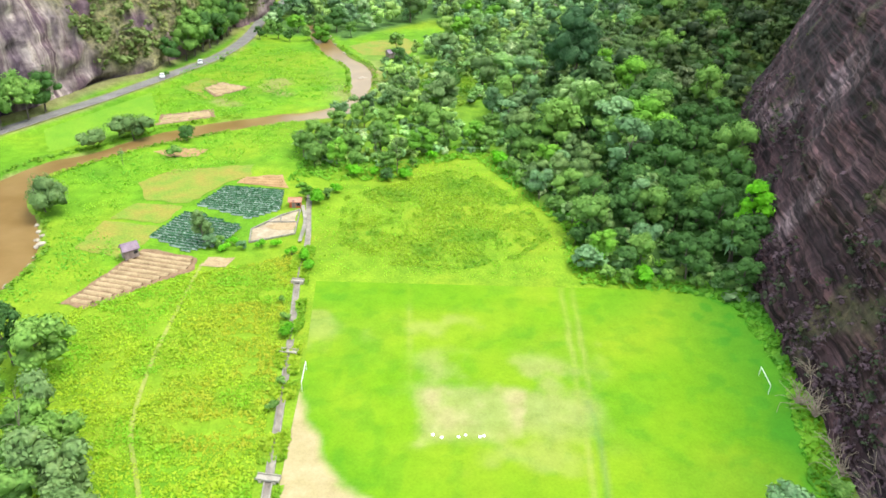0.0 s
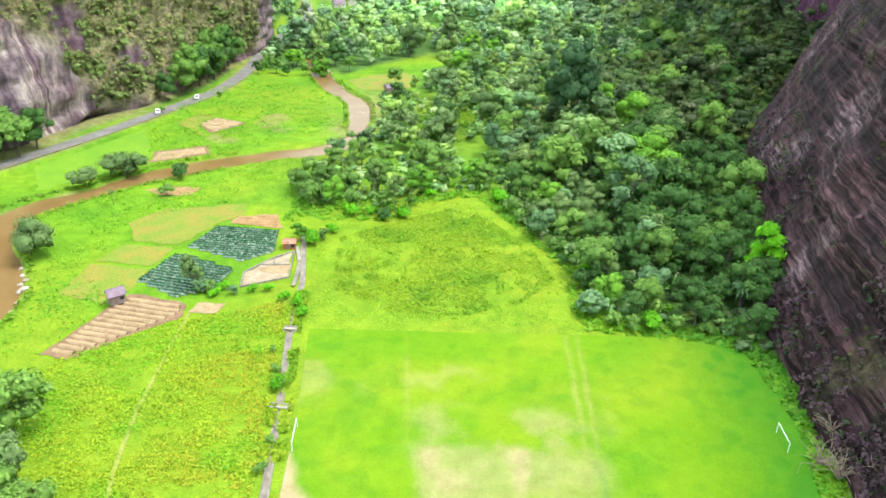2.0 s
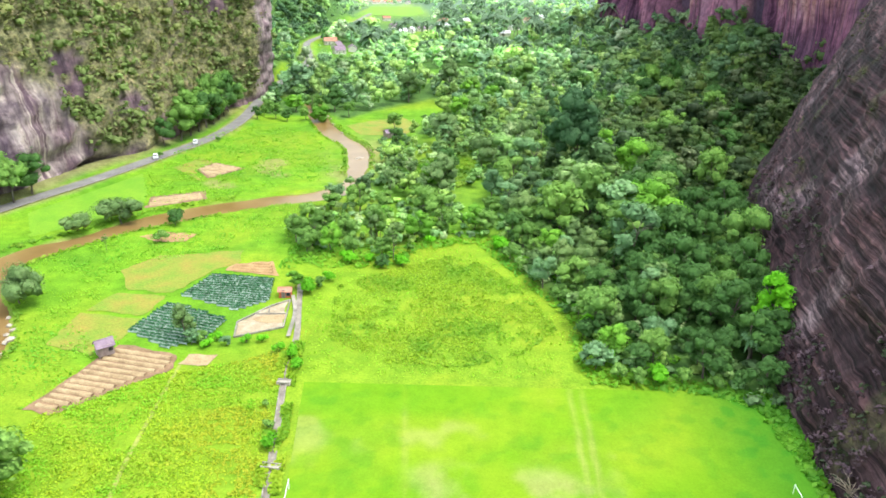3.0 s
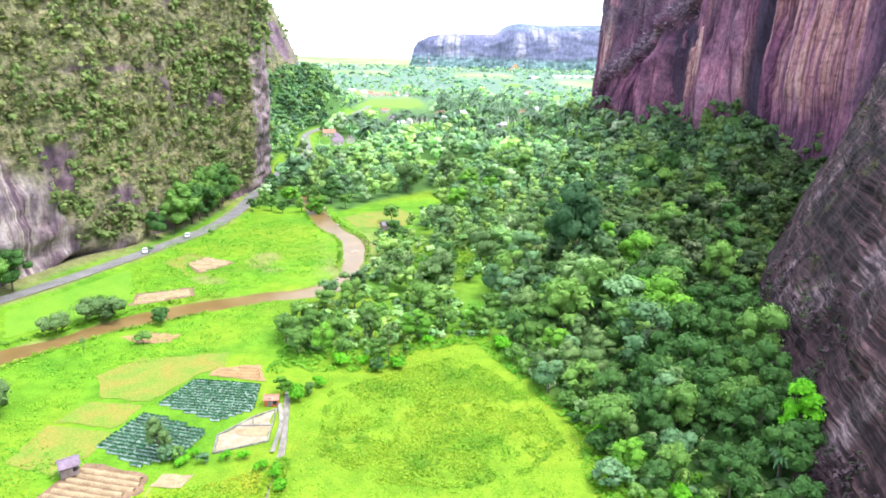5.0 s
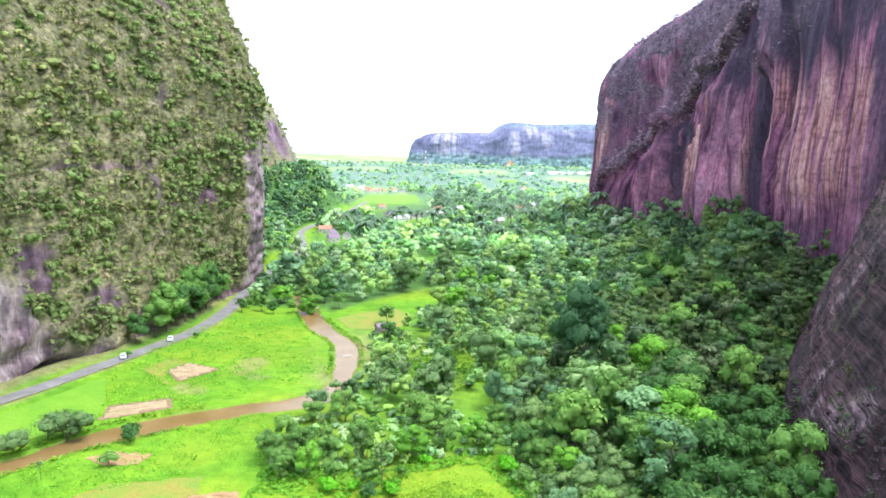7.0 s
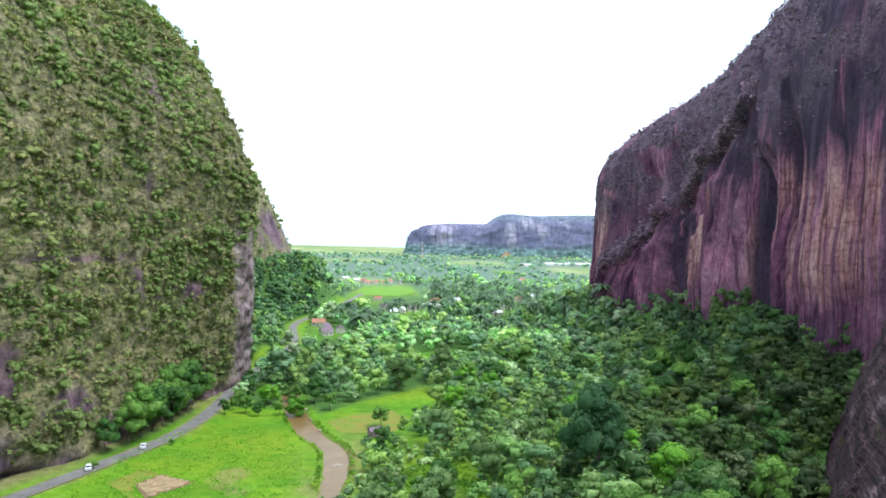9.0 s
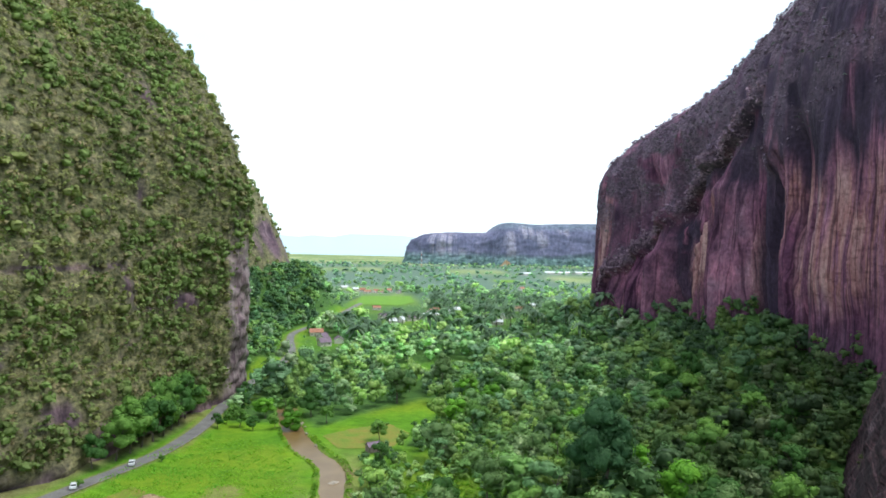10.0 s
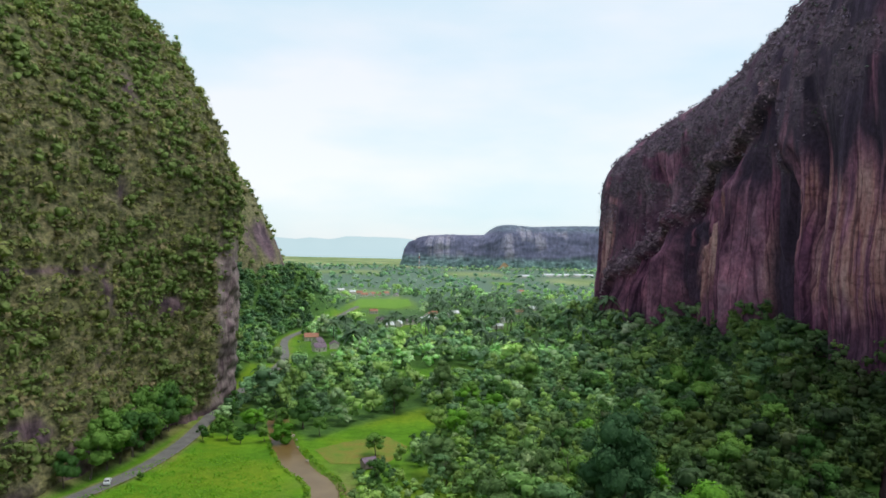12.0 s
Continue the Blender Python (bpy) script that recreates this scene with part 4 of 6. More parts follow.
# the leaning buttress beside the pitch
PB, SB, HB = cliff("cliff_buttress", [
    (38, -60, 1, 0.0, 0.42, -2, 100, 170, 60), (50, 30, 1, -0.05, 0.42, -2, 100, 170, 60), (58, 75, 1, -0.1, 0.42, -2, 100, 170, 60), (61, 104, 1, -0.15, 0.42, -2, 100, 170, 60),
    (64, 127, 1, -0.15, 0.43, -2, 100, 170, 60), (70.5, 150, 1, -0.2, 0.44, -2, 100, 170, 60), (78.5, 181, 1, -0.25, 0.45, -1, 100, 170, 60), (92, 212, 1, -0.2, 0.45, 0, 100, 170, 60), (108, 241, 1, 0.0, 0.45, 0, 100, 170, 60), (118, 258, 1, 0.0, 0.45, 0, 100, 170, 60),
    (128, 268, 1, 0.05, 0.4, 0, 100, 170, 60), (150, 276, 0.9, -0.3, 0.3, 0, 100, 170, 60), (200, 285, 0.8, -0.6, 0.2, 0, 100, 170, 60)],
    M_ROCK, 0.9, 145, 0.22, 0.8, "leaning wall of dark purple layered rock beside the grass", seed=51, ledges=2.6, dip=-0.08, crags=1.6)
pb = PB.reshape(-1, 3)
veg_b = 0.6 * smooth(0.66, 0.74, fbm(pb / np.array([9, 9, 6]), 4, 91))
scar_b = smooth(0.55, 0.7, fbm(pb / np.array([12, 12, 18]), 3, 95)) * 0.6
cliff_done("cliff_buttress", np.stack([veg_b, scar_b, 0 * veg_b], 1))

# far mesa, its haze painted into the rock, and the haze-blue range behind it
M_MESA = cliff_material("hazed_mesa_rock", ((0.122, 0.132, 0.208), (0.148, 0.154, 0.234)), ((0.1, 0.118, 0.188), (0.172, 0.176, 0.252)),
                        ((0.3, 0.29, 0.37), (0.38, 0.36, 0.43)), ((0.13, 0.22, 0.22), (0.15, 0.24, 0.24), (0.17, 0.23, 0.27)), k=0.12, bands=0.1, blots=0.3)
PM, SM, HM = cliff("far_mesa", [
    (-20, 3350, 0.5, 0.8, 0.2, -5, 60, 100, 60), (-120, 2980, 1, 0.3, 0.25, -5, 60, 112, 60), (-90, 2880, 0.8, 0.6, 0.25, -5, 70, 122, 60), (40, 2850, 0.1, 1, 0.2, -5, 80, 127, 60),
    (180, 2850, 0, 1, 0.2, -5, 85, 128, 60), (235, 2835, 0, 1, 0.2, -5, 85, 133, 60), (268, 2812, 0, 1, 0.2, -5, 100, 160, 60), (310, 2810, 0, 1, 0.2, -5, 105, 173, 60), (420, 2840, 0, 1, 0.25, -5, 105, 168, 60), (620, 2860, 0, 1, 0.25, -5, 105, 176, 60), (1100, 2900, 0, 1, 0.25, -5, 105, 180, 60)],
    M_MESA, 12, 50, 3.2, 12, "distant flat-topped rock mesa, painted haze blue-grey, above the plain", back=500, seed=61)
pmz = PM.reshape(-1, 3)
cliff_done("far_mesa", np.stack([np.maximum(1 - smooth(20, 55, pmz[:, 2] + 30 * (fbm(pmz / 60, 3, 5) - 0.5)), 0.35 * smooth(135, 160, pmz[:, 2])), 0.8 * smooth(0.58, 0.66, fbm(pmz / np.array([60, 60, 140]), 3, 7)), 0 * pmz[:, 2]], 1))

# emission stands in for the haze that pales the far range
M_RANGE = bpy.data.materials.new("distant_air_glow")
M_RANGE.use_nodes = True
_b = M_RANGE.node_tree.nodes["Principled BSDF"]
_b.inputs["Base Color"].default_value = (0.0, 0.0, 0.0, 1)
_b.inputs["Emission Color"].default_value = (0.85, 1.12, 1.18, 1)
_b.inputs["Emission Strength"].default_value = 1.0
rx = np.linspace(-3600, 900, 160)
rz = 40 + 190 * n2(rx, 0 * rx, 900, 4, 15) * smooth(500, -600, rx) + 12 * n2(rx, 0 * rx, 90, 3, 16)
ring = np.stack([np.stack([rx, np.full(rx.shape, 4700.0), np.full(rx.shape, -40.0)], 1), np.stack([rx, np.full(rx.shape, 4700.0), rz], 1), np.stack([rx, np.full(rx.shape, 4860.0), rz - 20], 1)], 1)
tagged(new("backdrop_range", mesh_from("backdrop_range", ring.reshape(-1, 3), grid_faces(160, 3)[:, ::-1], M_RANGE)), "glowing pale blue backdrop of a mountain range on the horizon", "backdrop", kind="structure")

# ---------------------------------------------------------------- plants
BALLS = {}
for cuts in (2, 3, 4):
    rows_v = []
    for ax in range(3):
        for sg in (-1, 1):
            g = np.linspace(-1, 1, cuts)
            u, w = np.meshgrid(g, g, indexing="ij")
            p = np.roll(np.stack([np.full(u.shape, sg), u, w], -1).reshape(-1, 3), ax, 1)
            rows_v.append(p / np.linalg.norm(p, axis=1)[:, None])
    every, back_to = np.unique(np.vstack(rows_v).round(4), axis=0, return_inverse=True)
    quads = back_to.ravel()[np.vstack([grid_faces(cuts, cuts) + cuts * cuts * k for k in range(6)])]
    mids = every[quads]
    wrong = (np.cross(mids[:, 1] - mids[:, 0], mids[:, 2] - mids[:, 0]) * mids.mean(1)).sum(1) < 0
    quads[wrong] = quads[wrong][:, ::-1]
    BALLS[cuts] = (every, quads)


def unit(v):
    return v / (np.linalg.norm(v, axis=1)[:, None] + 1e-9)


def leaf_quads(c, n, size, r, wide=0.55, droop=0.25):
    """Leaf-shaped pieces: centres c, normals n, sizes."""
    a = unit(np.cross(n, r.normal(size=n.shape)))
    b = np.cross(n, a)
    s = size[:, None]
    v = np.stack([c - a * s - n * s * droop, c + b * s * wide, c + a * s - n * s * droop, c - b * s * wide], 1)
    return v.reshape(-1, 3), np.arange(len(c) * 4).reshape(-1, 4)


def crown(r, radius, height, base, lobes, leaves, leaf, core=0.8, flat=0.7, spread=1.0, cuts=2):
    """A crown of lobes carrying leaves, from height base up to height. Returns verts and quads."""
    mid, hz = (base + height) / 2, (height - base) / 2
    V, F, off = [], [], 0
    lobe_c, lobe_r = [], []
    for k in range(lobes):
        d = unit(r.normal(size=(1, 3)))[0]
        q = r.uniform(0.25, 0.75) ** 0.6
        lr = radius * r.uniform(0.26, 0.56) / (lobes / 7) ** 0.25
        c = np.array([d[0] * (radius - lr) * q * 1.25 * spread, d[1] * (radius - lr) * q * 1.25 * spread, mid + d[2] * max(hz - lr * flat, 0.1) * q * 1.2])
        lobe_c.append(c)
        lobe_r.append(lr)
    lobe_c, lobe_r = np.array(lobe_c), np.array(lobe_r)
    if core:
        bv, bf = BALLS[cuts]
        for c, lr in zip(lobe_c, lobe_r):
            V.append(c + bv * lr * core * np.array([1, 1, flat]) * (1 + 0.2 * r.normal(size=(len(bv), 1))))
            F.append(bf + off)
            off += len(bv)
    w = lobe_r ** 2 / (lobe_r ** 2).sum()
    which = r.choice(lobes, leaves, p=w)
    d = r.normal(size=(leaves, 3))
    d[:, 2] = np.where(d[:, 2] < -0.3, -d[:, 2], d[:, 2])
    d = unit(d)
    c = lobe_c[which] + d * lobe_r[which][:, None] * np.array([1, 1, flat]) * r.uniform(0.78, 1.2, (leaves, 1))
    n = unit(d + 0.28 * r.normal(size=d.shape) + np.array([0, 0, 0.35]))
    v, f = leaf_quads(c, n, leaf * r.uniform(0.6, 1.3, leaves), r)
    V.append(v)
    F.append(f + off)
    return np.vstack(V), np.vstack(F)


def trunk_mesh(r, name, height, girth, limbs, reach, bare=0.5, material=None):
    bm = bmesh.new()
    p, way = Vector((0, 0, -0.6)), Vector((0, 0, 1))
    n = 5
    tops = []
    for k in range(n):
        way = (way + Vector((r.normal() * 0.08, r.normal() * 0.08, 0))).normalized()
        q = p + way * (height + 0.6) / n
        rod(bm, p, q, girth * (1 - 0.8 * k / n), girth * (1 - 0.8 * (k + 1) / n), 6)
        tops.append((q.copy(), girth * (1 - 0.8 * (k + 1) / n)))
        p = q
    for k in range(limbs):
        c, g = tops[r.integers(max(0, int(bare * n) - 1), n - 1)]
        a = r.random() * 6.283
        e = c + Vector((math.cos(a) * reach * 0.6, math.sin(a) * reach * 0.6, reach * r.uniform(0.25, 0.7)))
        m = (c + e) / 2 + Vector((0, 0, 0.12 * reach))
        rod(bm, c, m, g * 0.6, g * 0.4, 5)
        rod(bm, m, e, g * 0.4, g * 0.12, 5)
    me = bpy.data.meshes.new(name)
    bm.to_mesh(me)
    bm.free()
    me.materials.append(material or M_BARK)
    return me


KINDS = {}


def species(key, material, radius, height, base, lobes, leaves, leaf, label, girth=0.2, seeds=2, limbs=5, category="tree", core=0.76, flat=0.85, spread=1.1):
    """Prototype meshes of a kind of tree; each standing plant shares them."""
    KINDS[key] = []
    for sd in range(seeds):
        r = np.random.default_rng(sum(map(ord, key)) * 13 + sd)
        v, f = crown(r, radius, height, base, lobes, leaves, leaf, core, flat, spread, 3)
        KINDS[key].append((trunk_mesh(r, "trunk", height * 0.8, girth, limbs, radius * 0.8), mesh_from("crown", v, f, material, True), label, category, height))


def plant(key, x, y, height=None, turn=None, r=rng, group="", label="", z=None, lean=0.0):
    protos = KINDS[key]
    tr, cr, text, category, h = protos[r.integers(len(protos))]
    s = (height or h) / h
    z = float(terrain([x], [y])[0]) if z is None else z
    m = pose(x, y, z, r.normal() * 2, r.normal() * 2, r.random() * 360 if turn is None else turn) @ Matrix.Diagonal((s * r.uniform(0.78, 1.2), s * r.uniform(0.78, 1.2), s * r.uniform(0.9, 1.1), 1))
    ob = thing("shrub" if category == "shrub" else "tree", m, label or text, category, group)
    part("trunk", tr, None, ob)
    part("crown", cr, None, ob)
    return ob


species("broad", M_LEAF, 4.6, 11, 1.4, 14, 850, 0.34, "leafy green broadleaf tree in the valley forest", 0.24, 4)
species("dark", M_DARK, 5.0, 12, 1.4, 14, 850, 0.36, "dense dark green broadleaf tree in the forest", 0.28, 2)
species("olive", M_OLIVE, 4.4, 10, 1.4, 13, 850, 0.32, "olive green tree with a loose crown", 0.22, 2)
species("pale", M_PALE, 3.8, 10, 1.4, 12, 900, 0.34, "tree with pale silvery green leaves", 0.2, 2)
species("bright", M_BRIGHT, 2.9, 12, 2.4, 15, 1300, 0.32, "vivid light green tree against the dark rock", 0.24, 1)
species("lime", leaf_material("leaf_lime", (0.09, 0.26, 0.025), (0.15, 0.36, 0.035), (0.22, 0.44, 0.06)), 4.6, 10, 1.2, 14, 850, 0.34, "light green spreading tree in the forest", 0.22, 2)
species("slender", M_OLIVE, 2.3, 13, 5.0, 9, 330, 0.5, "slender tree with a sparse feathery crown", 0.15, 3, 8, core=0.35)
species("shrub_green", M_LEAF, 2.0, 3.2, 0.3, 7, 200, 0.32, "rounded green shrub at the forest edge", 0.08, 3, 3, "shrub")
species("shrub_lime", M_BRIGHT, 1.9, 2.6, 0.2, 7, 200, 0.32, "bright green leafy bush beside the grass", 0.07, 2, 3, "shrub")
species("shrub_dark", M_DARK, 2.0, 3.0, 0.2, 7, 200, 0.32, "dense dark green bush", 0.08, 2, 3, "shrub")
species("shrub_pale", M_PALE, 2.6, 5.0, 0.5, 9, 300, 0.36, "rounded bush with pale green leaves at the pitch edge", 0.1, 1, 3, "shrub")


def palm_meshes(seed, height, fronds, length, material):
    r = np.random.default_rng(seed)
    bm = bmesh.new()
    p = Vector((0, 0, -0.5))
    for k in range(6):
        q = p + Vector((0.12 * r.normal(), 0.12 * r.normal(), (height + 0.5) / 6))
        rod(bm, p, q, 0.2 - 0.015 * k, 0.2 - 0.015 * (k + 1), 6)
        p = q
    tr = bpy.data.meshes.new("trunk")
    bm.to_mesh(tr)
    bm.free()
    tr.materials.append(M_BARK)
    V, F, off = [], [], 0
    for k in range(fronds):
        a, up = k * 2.4 + r.random() * 0.3, r.uniform(-0.3, 1.1)
        ways = np.array([math.cos(a), math.sin(a), 0])
        side = np.array([-math.sin(a), math.cos(a), 0])
        t = np.linspace(0, 1, 6)
        spine = np.array(p) + ways * (length * t * math.cos(up * 0.7))[:, None] + np.array([0, 0, 1]) * (length * (math.sin(up) * t - 0.75 * t ** 2))[:, None]
        w = 0.55 * np.sin(math.pi * (0.12 + 0.86 * t)) * length / 4
        low = np.array([0, 0, -0.35])
        g = np.stack([spine - side * w[:, None] + low * w[:, None], spine, spine + side * w[:, None] + low * w[:, None]], 1)
        V.append(g.reshape(-1, 3))
        F.append(grid_faces(6, 3) + off)
        off += 18
    return tr, np.vstack(V), np.vstack(F)


M_FROND = leaf_material("leaf_frond", (0.07, 0.13, 0.07), (0.12, 0.2, 0.11), (0.22, 0.3, 0.18), 0.2, spray_on=False)
PALM = []
for sd in range(3):
    tr, v, f = palm_meshes(sd, 9 + sd, 20, 5.2, M_DARK)
    PALM.append((tr, mesh_from("fronds", v, f, M_FROND, False), v, f))


def palm(x, y, height, group="", label="coconut palm with a dark green crown of fronds"):
    tr, cr, _, _ = PALM[rng.integers(3)]
    s = height / 11
    ob = thing("palm_tree", pose(x, y, float(terrain([x], [y])[0]), 0, 0, rng.random() * 360) @ Matrix.Diagonal((s, s, s, 1)), label, "palm", group)
    part("trunk", tr, None, ob)
    part("fronds", cr, None, ob)
    return ob


# single trees and bushes that stand out
plant("bright", 66, 127, 16.5, r=np.random.default_rng(1))
plant("broad", 61.5, 137, 13, r=np.random.default_rng(2))
species("giant", M_GIANT, 11.5, 31, 5.0, 40, 6000, 0.46, "huge dark green tree towering over the forest", 0.6, 1)
plant("giant", 46, 236, 31)
plant("pale", 54, 248, 15)
plant("shrub_pale", 32, 119.5, 5.6)
plant("shrub_pale", 30.5, 122, 4.2)
plant("shrub_lime", 34, 122.5, 3.2)
plant("shrub_green", 35.5, 116.5, 3.6)
plant("shrub_green", 38.5, 115, 3.0)
plant("shrub_dark", 31.5, 131, 4.5)
plant("pale", 18, 214, 12), plant("pale", 22, 205, 11), plant("broad", 25, 222, 16), plant("pale", 30, 228, 17)
plant("lime", 58, 190, 17), plant("lime", 63, 184, 15)
plant("shrub_dark", -69.5, 187.0, 4.6, label="round dark green bush on the river bank")
plant("shrub_green", -69, 175, 3.4, label="low round bush beside bare earth")
species("spreading", M_OLIVE, 6.2, 8.5, 0.6, 16, 1300, 0.32, "spreading olive green tree on the river bank", 0.2, 2)
plant("spreading", -85, 188.5, 8.5, label="spreading olive green tree on the river bank")
plant("spreading", -92.5, 179.5, 6.0, label="small olive tree leaning over the river")
plant("spreading", -85.5, 139, 8.5, label="green tree on the river bend")
plant("slender", -80, 168, 5.5, label="thin young tree in the meadow")
plant("olive", -46.5, 126.5, 7.5, label="thin grey-green tree between the vegetable plots")
plant("shrub_pale", -44.8, 124.5, 3.4)
plant("shrub_pale", -38, 124.5, 2.6)
for x, y, h in ((-34.5, 125.5, 1.8), (-31.5, 126, 2.0), (-41.5, 123.8, 1.8), (-24.5, 121, 2.6), (-23.4, 117, 2.0), (-26.2, 105, 1.6), (-24.2, 99, 2.0), (-23.4, 95, 2.4), (-21.6, 82, 1.6), (-21.4, 76, 1.8), (-27.6, 122.5, 2.0)):
    plant(("shrub_lime", "shrub_green")[rng.integers(2)], x, y, h, group="canal bushes", label="small light green bush beside the canal")
plant("shrub_green", -43, 125.5, 2.6), plant("shrub_lime", -40.5, 126, 2.2)
plant("lime", -29.8, 150, 5.0, label="light green tree beside the red shed")
plant("shrub_lime", -26.5, 149, 3.4), plant("shrub_green", -24.5, 151, 3.0), plant("shrub_lime", -23, 155, 2.6)
plant("broad", -17.5, 305, 9.0, label="green tree beside the field hut")
plant("olive", -52, 72, 9.5), plant("broad", -46, 64, 9.5), plant("olive", -41, 56, 10)
plant("broad", -58.5, 82, 11.5, label="green tree at the edge of the weedy field")
plant("dark", -64, 85, 11, label="green tree at the edge of the weedy field")
plant("broad", -62, 75, 10, label="green tree at the edge of the weedy field")
plant("olive", -44, 58, 12, label="grey-green tree in front of the weedy field")
plant("broad", -49, 62, 11.5, label="green tree in front of the weedy field"), plant("broad", -53, 68, 10.5), plant("olive", -55, 60, 12), plant("broad", -47, 52, 12.5), plant("olive", -40, 51, 11)
plant("pale", 44, 55, 9.5, label="pale green tree at the foot of the rock")
plant("shrub_lime", 50, 58, 3), plant("shrub_green", 55, 62, 3)
for x, y, h in ((-2.2, 214, 14), (-13, 214, 13), (-3, 205, 12), (-6, 222, 12), (-11, 225, 13), (-9, 168, 11), (-15, 176, 10)):
    plant("slender", x, y, h)
plant("slender", 48, 143, 15, label="thin bare-stemmed tree at the forest edge")
for x, y, h in ((-31, 171, 7), (-25, 172, 8), (-19, 170, 7), (-35, 178, 8), (-28, 180, 9), (-12, 168, 6), (-22, 178, 8), (-14, 180, 10), (-4, 181, 9), (4, 187, 8), (12, 190, 8)):
    plant("lime" if rng.random() < 0.4 else "broad", x, y, h)
for x, y in ((-7, 165.5), (-11, 164), (-16, 166), (-20, 166), (-4.5, 173), (0, 179), (18, 176), (20, 169), (23, 163), (25, 157), (29, 148), (30, 142), (33, 135), (34, 128), (37, 122),
             (22, 173), (42, 116), (47, 115.5), (52, 114.5), (27, 162), (33, 150), (56, 113)):
    plant(("shrub_green", "shrub_lime", "shrub_dark", "shrub_green")[rng.integers(4)], x + rng.normal() * 0.5, y + rng.normal() * 0.5, rng.uniform(2.2, 4.4), group="forest edge bushes")
# trees below the west wall and along the road
for x, y, h in ((-124, 214, 14), (-119, 207, 14), (-127, 205, 15), (-128, 222, 9), (-120, 199, 15), (-126, 195, 16), (-132, 200, 16), (-123, 190, 14), (-101, 266, 11), (-98, 275, 15), (-97, 283, 16), (-96, 290, 15), (-95, 297, 17), (-94, 304, 15), (-94, 311, 17), (-93.5, 318, 16), (-94, 326, 17), (-94, 334, 15), (-95, 342, 13), (-94, 352, 9), (-100, 300, 20), (-99, 315, 21), (-99, 328, 20), (-101, 288, 18)):
    plant("dark" if rng.random() < 0.5 else "broad", x, y, h, group="trees under the cliff", label="dark green tree at the foot of the cliff")
for x, y, h in ((-79, 318, 6), (-78, 326, 6), (-77, 333, 7), (-79, 341, 7), (-72, 322, 8), (-76, 345, 9), (-66, 337, 10), (-58, 345, 12), (-52, 322, 10), (-48, 340, 13), (-81, 358, 8), (-82, 371, 8),
                (-97, 250, 2.2), (-84, 276, 2.5), (-40, 330, 9), (-58, 320, 7), (-66, 318, 6)):
    plant(("broad", "lime", "dark", "broad")[rng.integers(4)] if h > 3 else "shrub_green", x, y, h, group="roadside trees")


# ---- forest: the nearest trees stand singly, the rest is one mass
def jitter_grid(x0, x1, y0, y1, step, seed):
    r = np.random.default_rng(seed)
    X, Y = np.meshgrid(np.arange(x0, x1, step), np.arange(y0, y1, step), indexing="ij")
    X, Y = X + r.uniform(-0.45, 0.45, X.shape) * step, Y + r.uniform(-0.45, 0.45, Y.shape) * step
    return X.ravel(), Y.ravel(), r


def east_x(y):
    return np.interp(y, [p[1] for p in EAST_FOOT], [p[0] for p in EAST_FOOT])


def west_x(y):
    return np.interp(y, [207, 230, 285, 330, 372, 400, 430, 510, 620, 710, 770, 812, 880, 930], [-124, -118, -102, -97, -96, -98, -128, -180, -200, -167, -143, -145, -210, -360])


X, Y, r = jitter_grid(-36, 176, 110, 345, 5.4, 3)
ok = forest_mask(X, Y) & (X < east_x(Y) + 4) & (np.hypot(X - 46, Y - 236) > 8) & (r.random(X.size) < np.where(X < 22, 0.36, 0.9))
ok &= np.hypot(X - 64.5, Y - 128) > 4.5
X, Y = X[ok], Y[ok]
TREE_STANDS = []
depth_in = np.clip(np.minimum(np.interp(X - 20, [0, 30], [0, 1]), 1), 0, 1)
mix = n2(X, Y, 30, 3, 77)
for k in range(len(X)):
    u = r.random()
    if X[k] < 20:
        key = "slender" if u < 0.15 else "olive" if u < 0.35 else "lime" if u < 0.5 else "pale" if u < 0.6 else "broad"
        h = r.uniform(5, 9) if r.random() < 0.7 else r.uniform(9, 13)
    else:
        # dark trees likelier beside the rock, standing in for its shade
        key = "dark" if u < 0.12 + 0.16 * (mix[k] > 0.52) + 0.2 * (X[k] > 42) + 0.4 * (X[k] > 52) + 0.35 * (X[k] > 36) * (Y[k] < 150) else "olive" if u < 0.6 else "lime" if u < 0.72 else "pale" if u < 0.76 else "broad"
        h = (r.uniform(4.0, 10) + 4.5 * depth_in[k] * r.random()) * (1.6 if r.random() < 0.16 else 1.0)
    if Y[k] < 205:
        plant(key, X[k], Y[k], h, r=r, group="valley forest trees")
    else:
        TREE_STANDS.append((X[k], Y[k], h))

# taller trees that stand out of the woods farther down the valley
er = np.random.default_rng(53)
placed = 0
while placed < 90:
    x, y = er.uniform(-16, 125), er.uniform(206, 430)
    if forest_mask(np.array([x]), np.array([y]))[0] and x < east_x(y) - 8 and math.hypot(x - 46, y - 236) > 13:
        u = er.random()
        # more dark trees to the east, in place of the wall's shade
        key = "dark" if u < 0.2 + 0.5 * (x > 75) else "olive" if u < 0.5 else "lime" if u < 0.62 else "pale" if u < 0.72 else "slender" if u < 0.8 else "broad"
        plant(key, x, y, er.uniform(9, 15) * (1.2 if er.random() < 0.2 else 1.0), r=er, group="valley forest trees")
        placed += 1

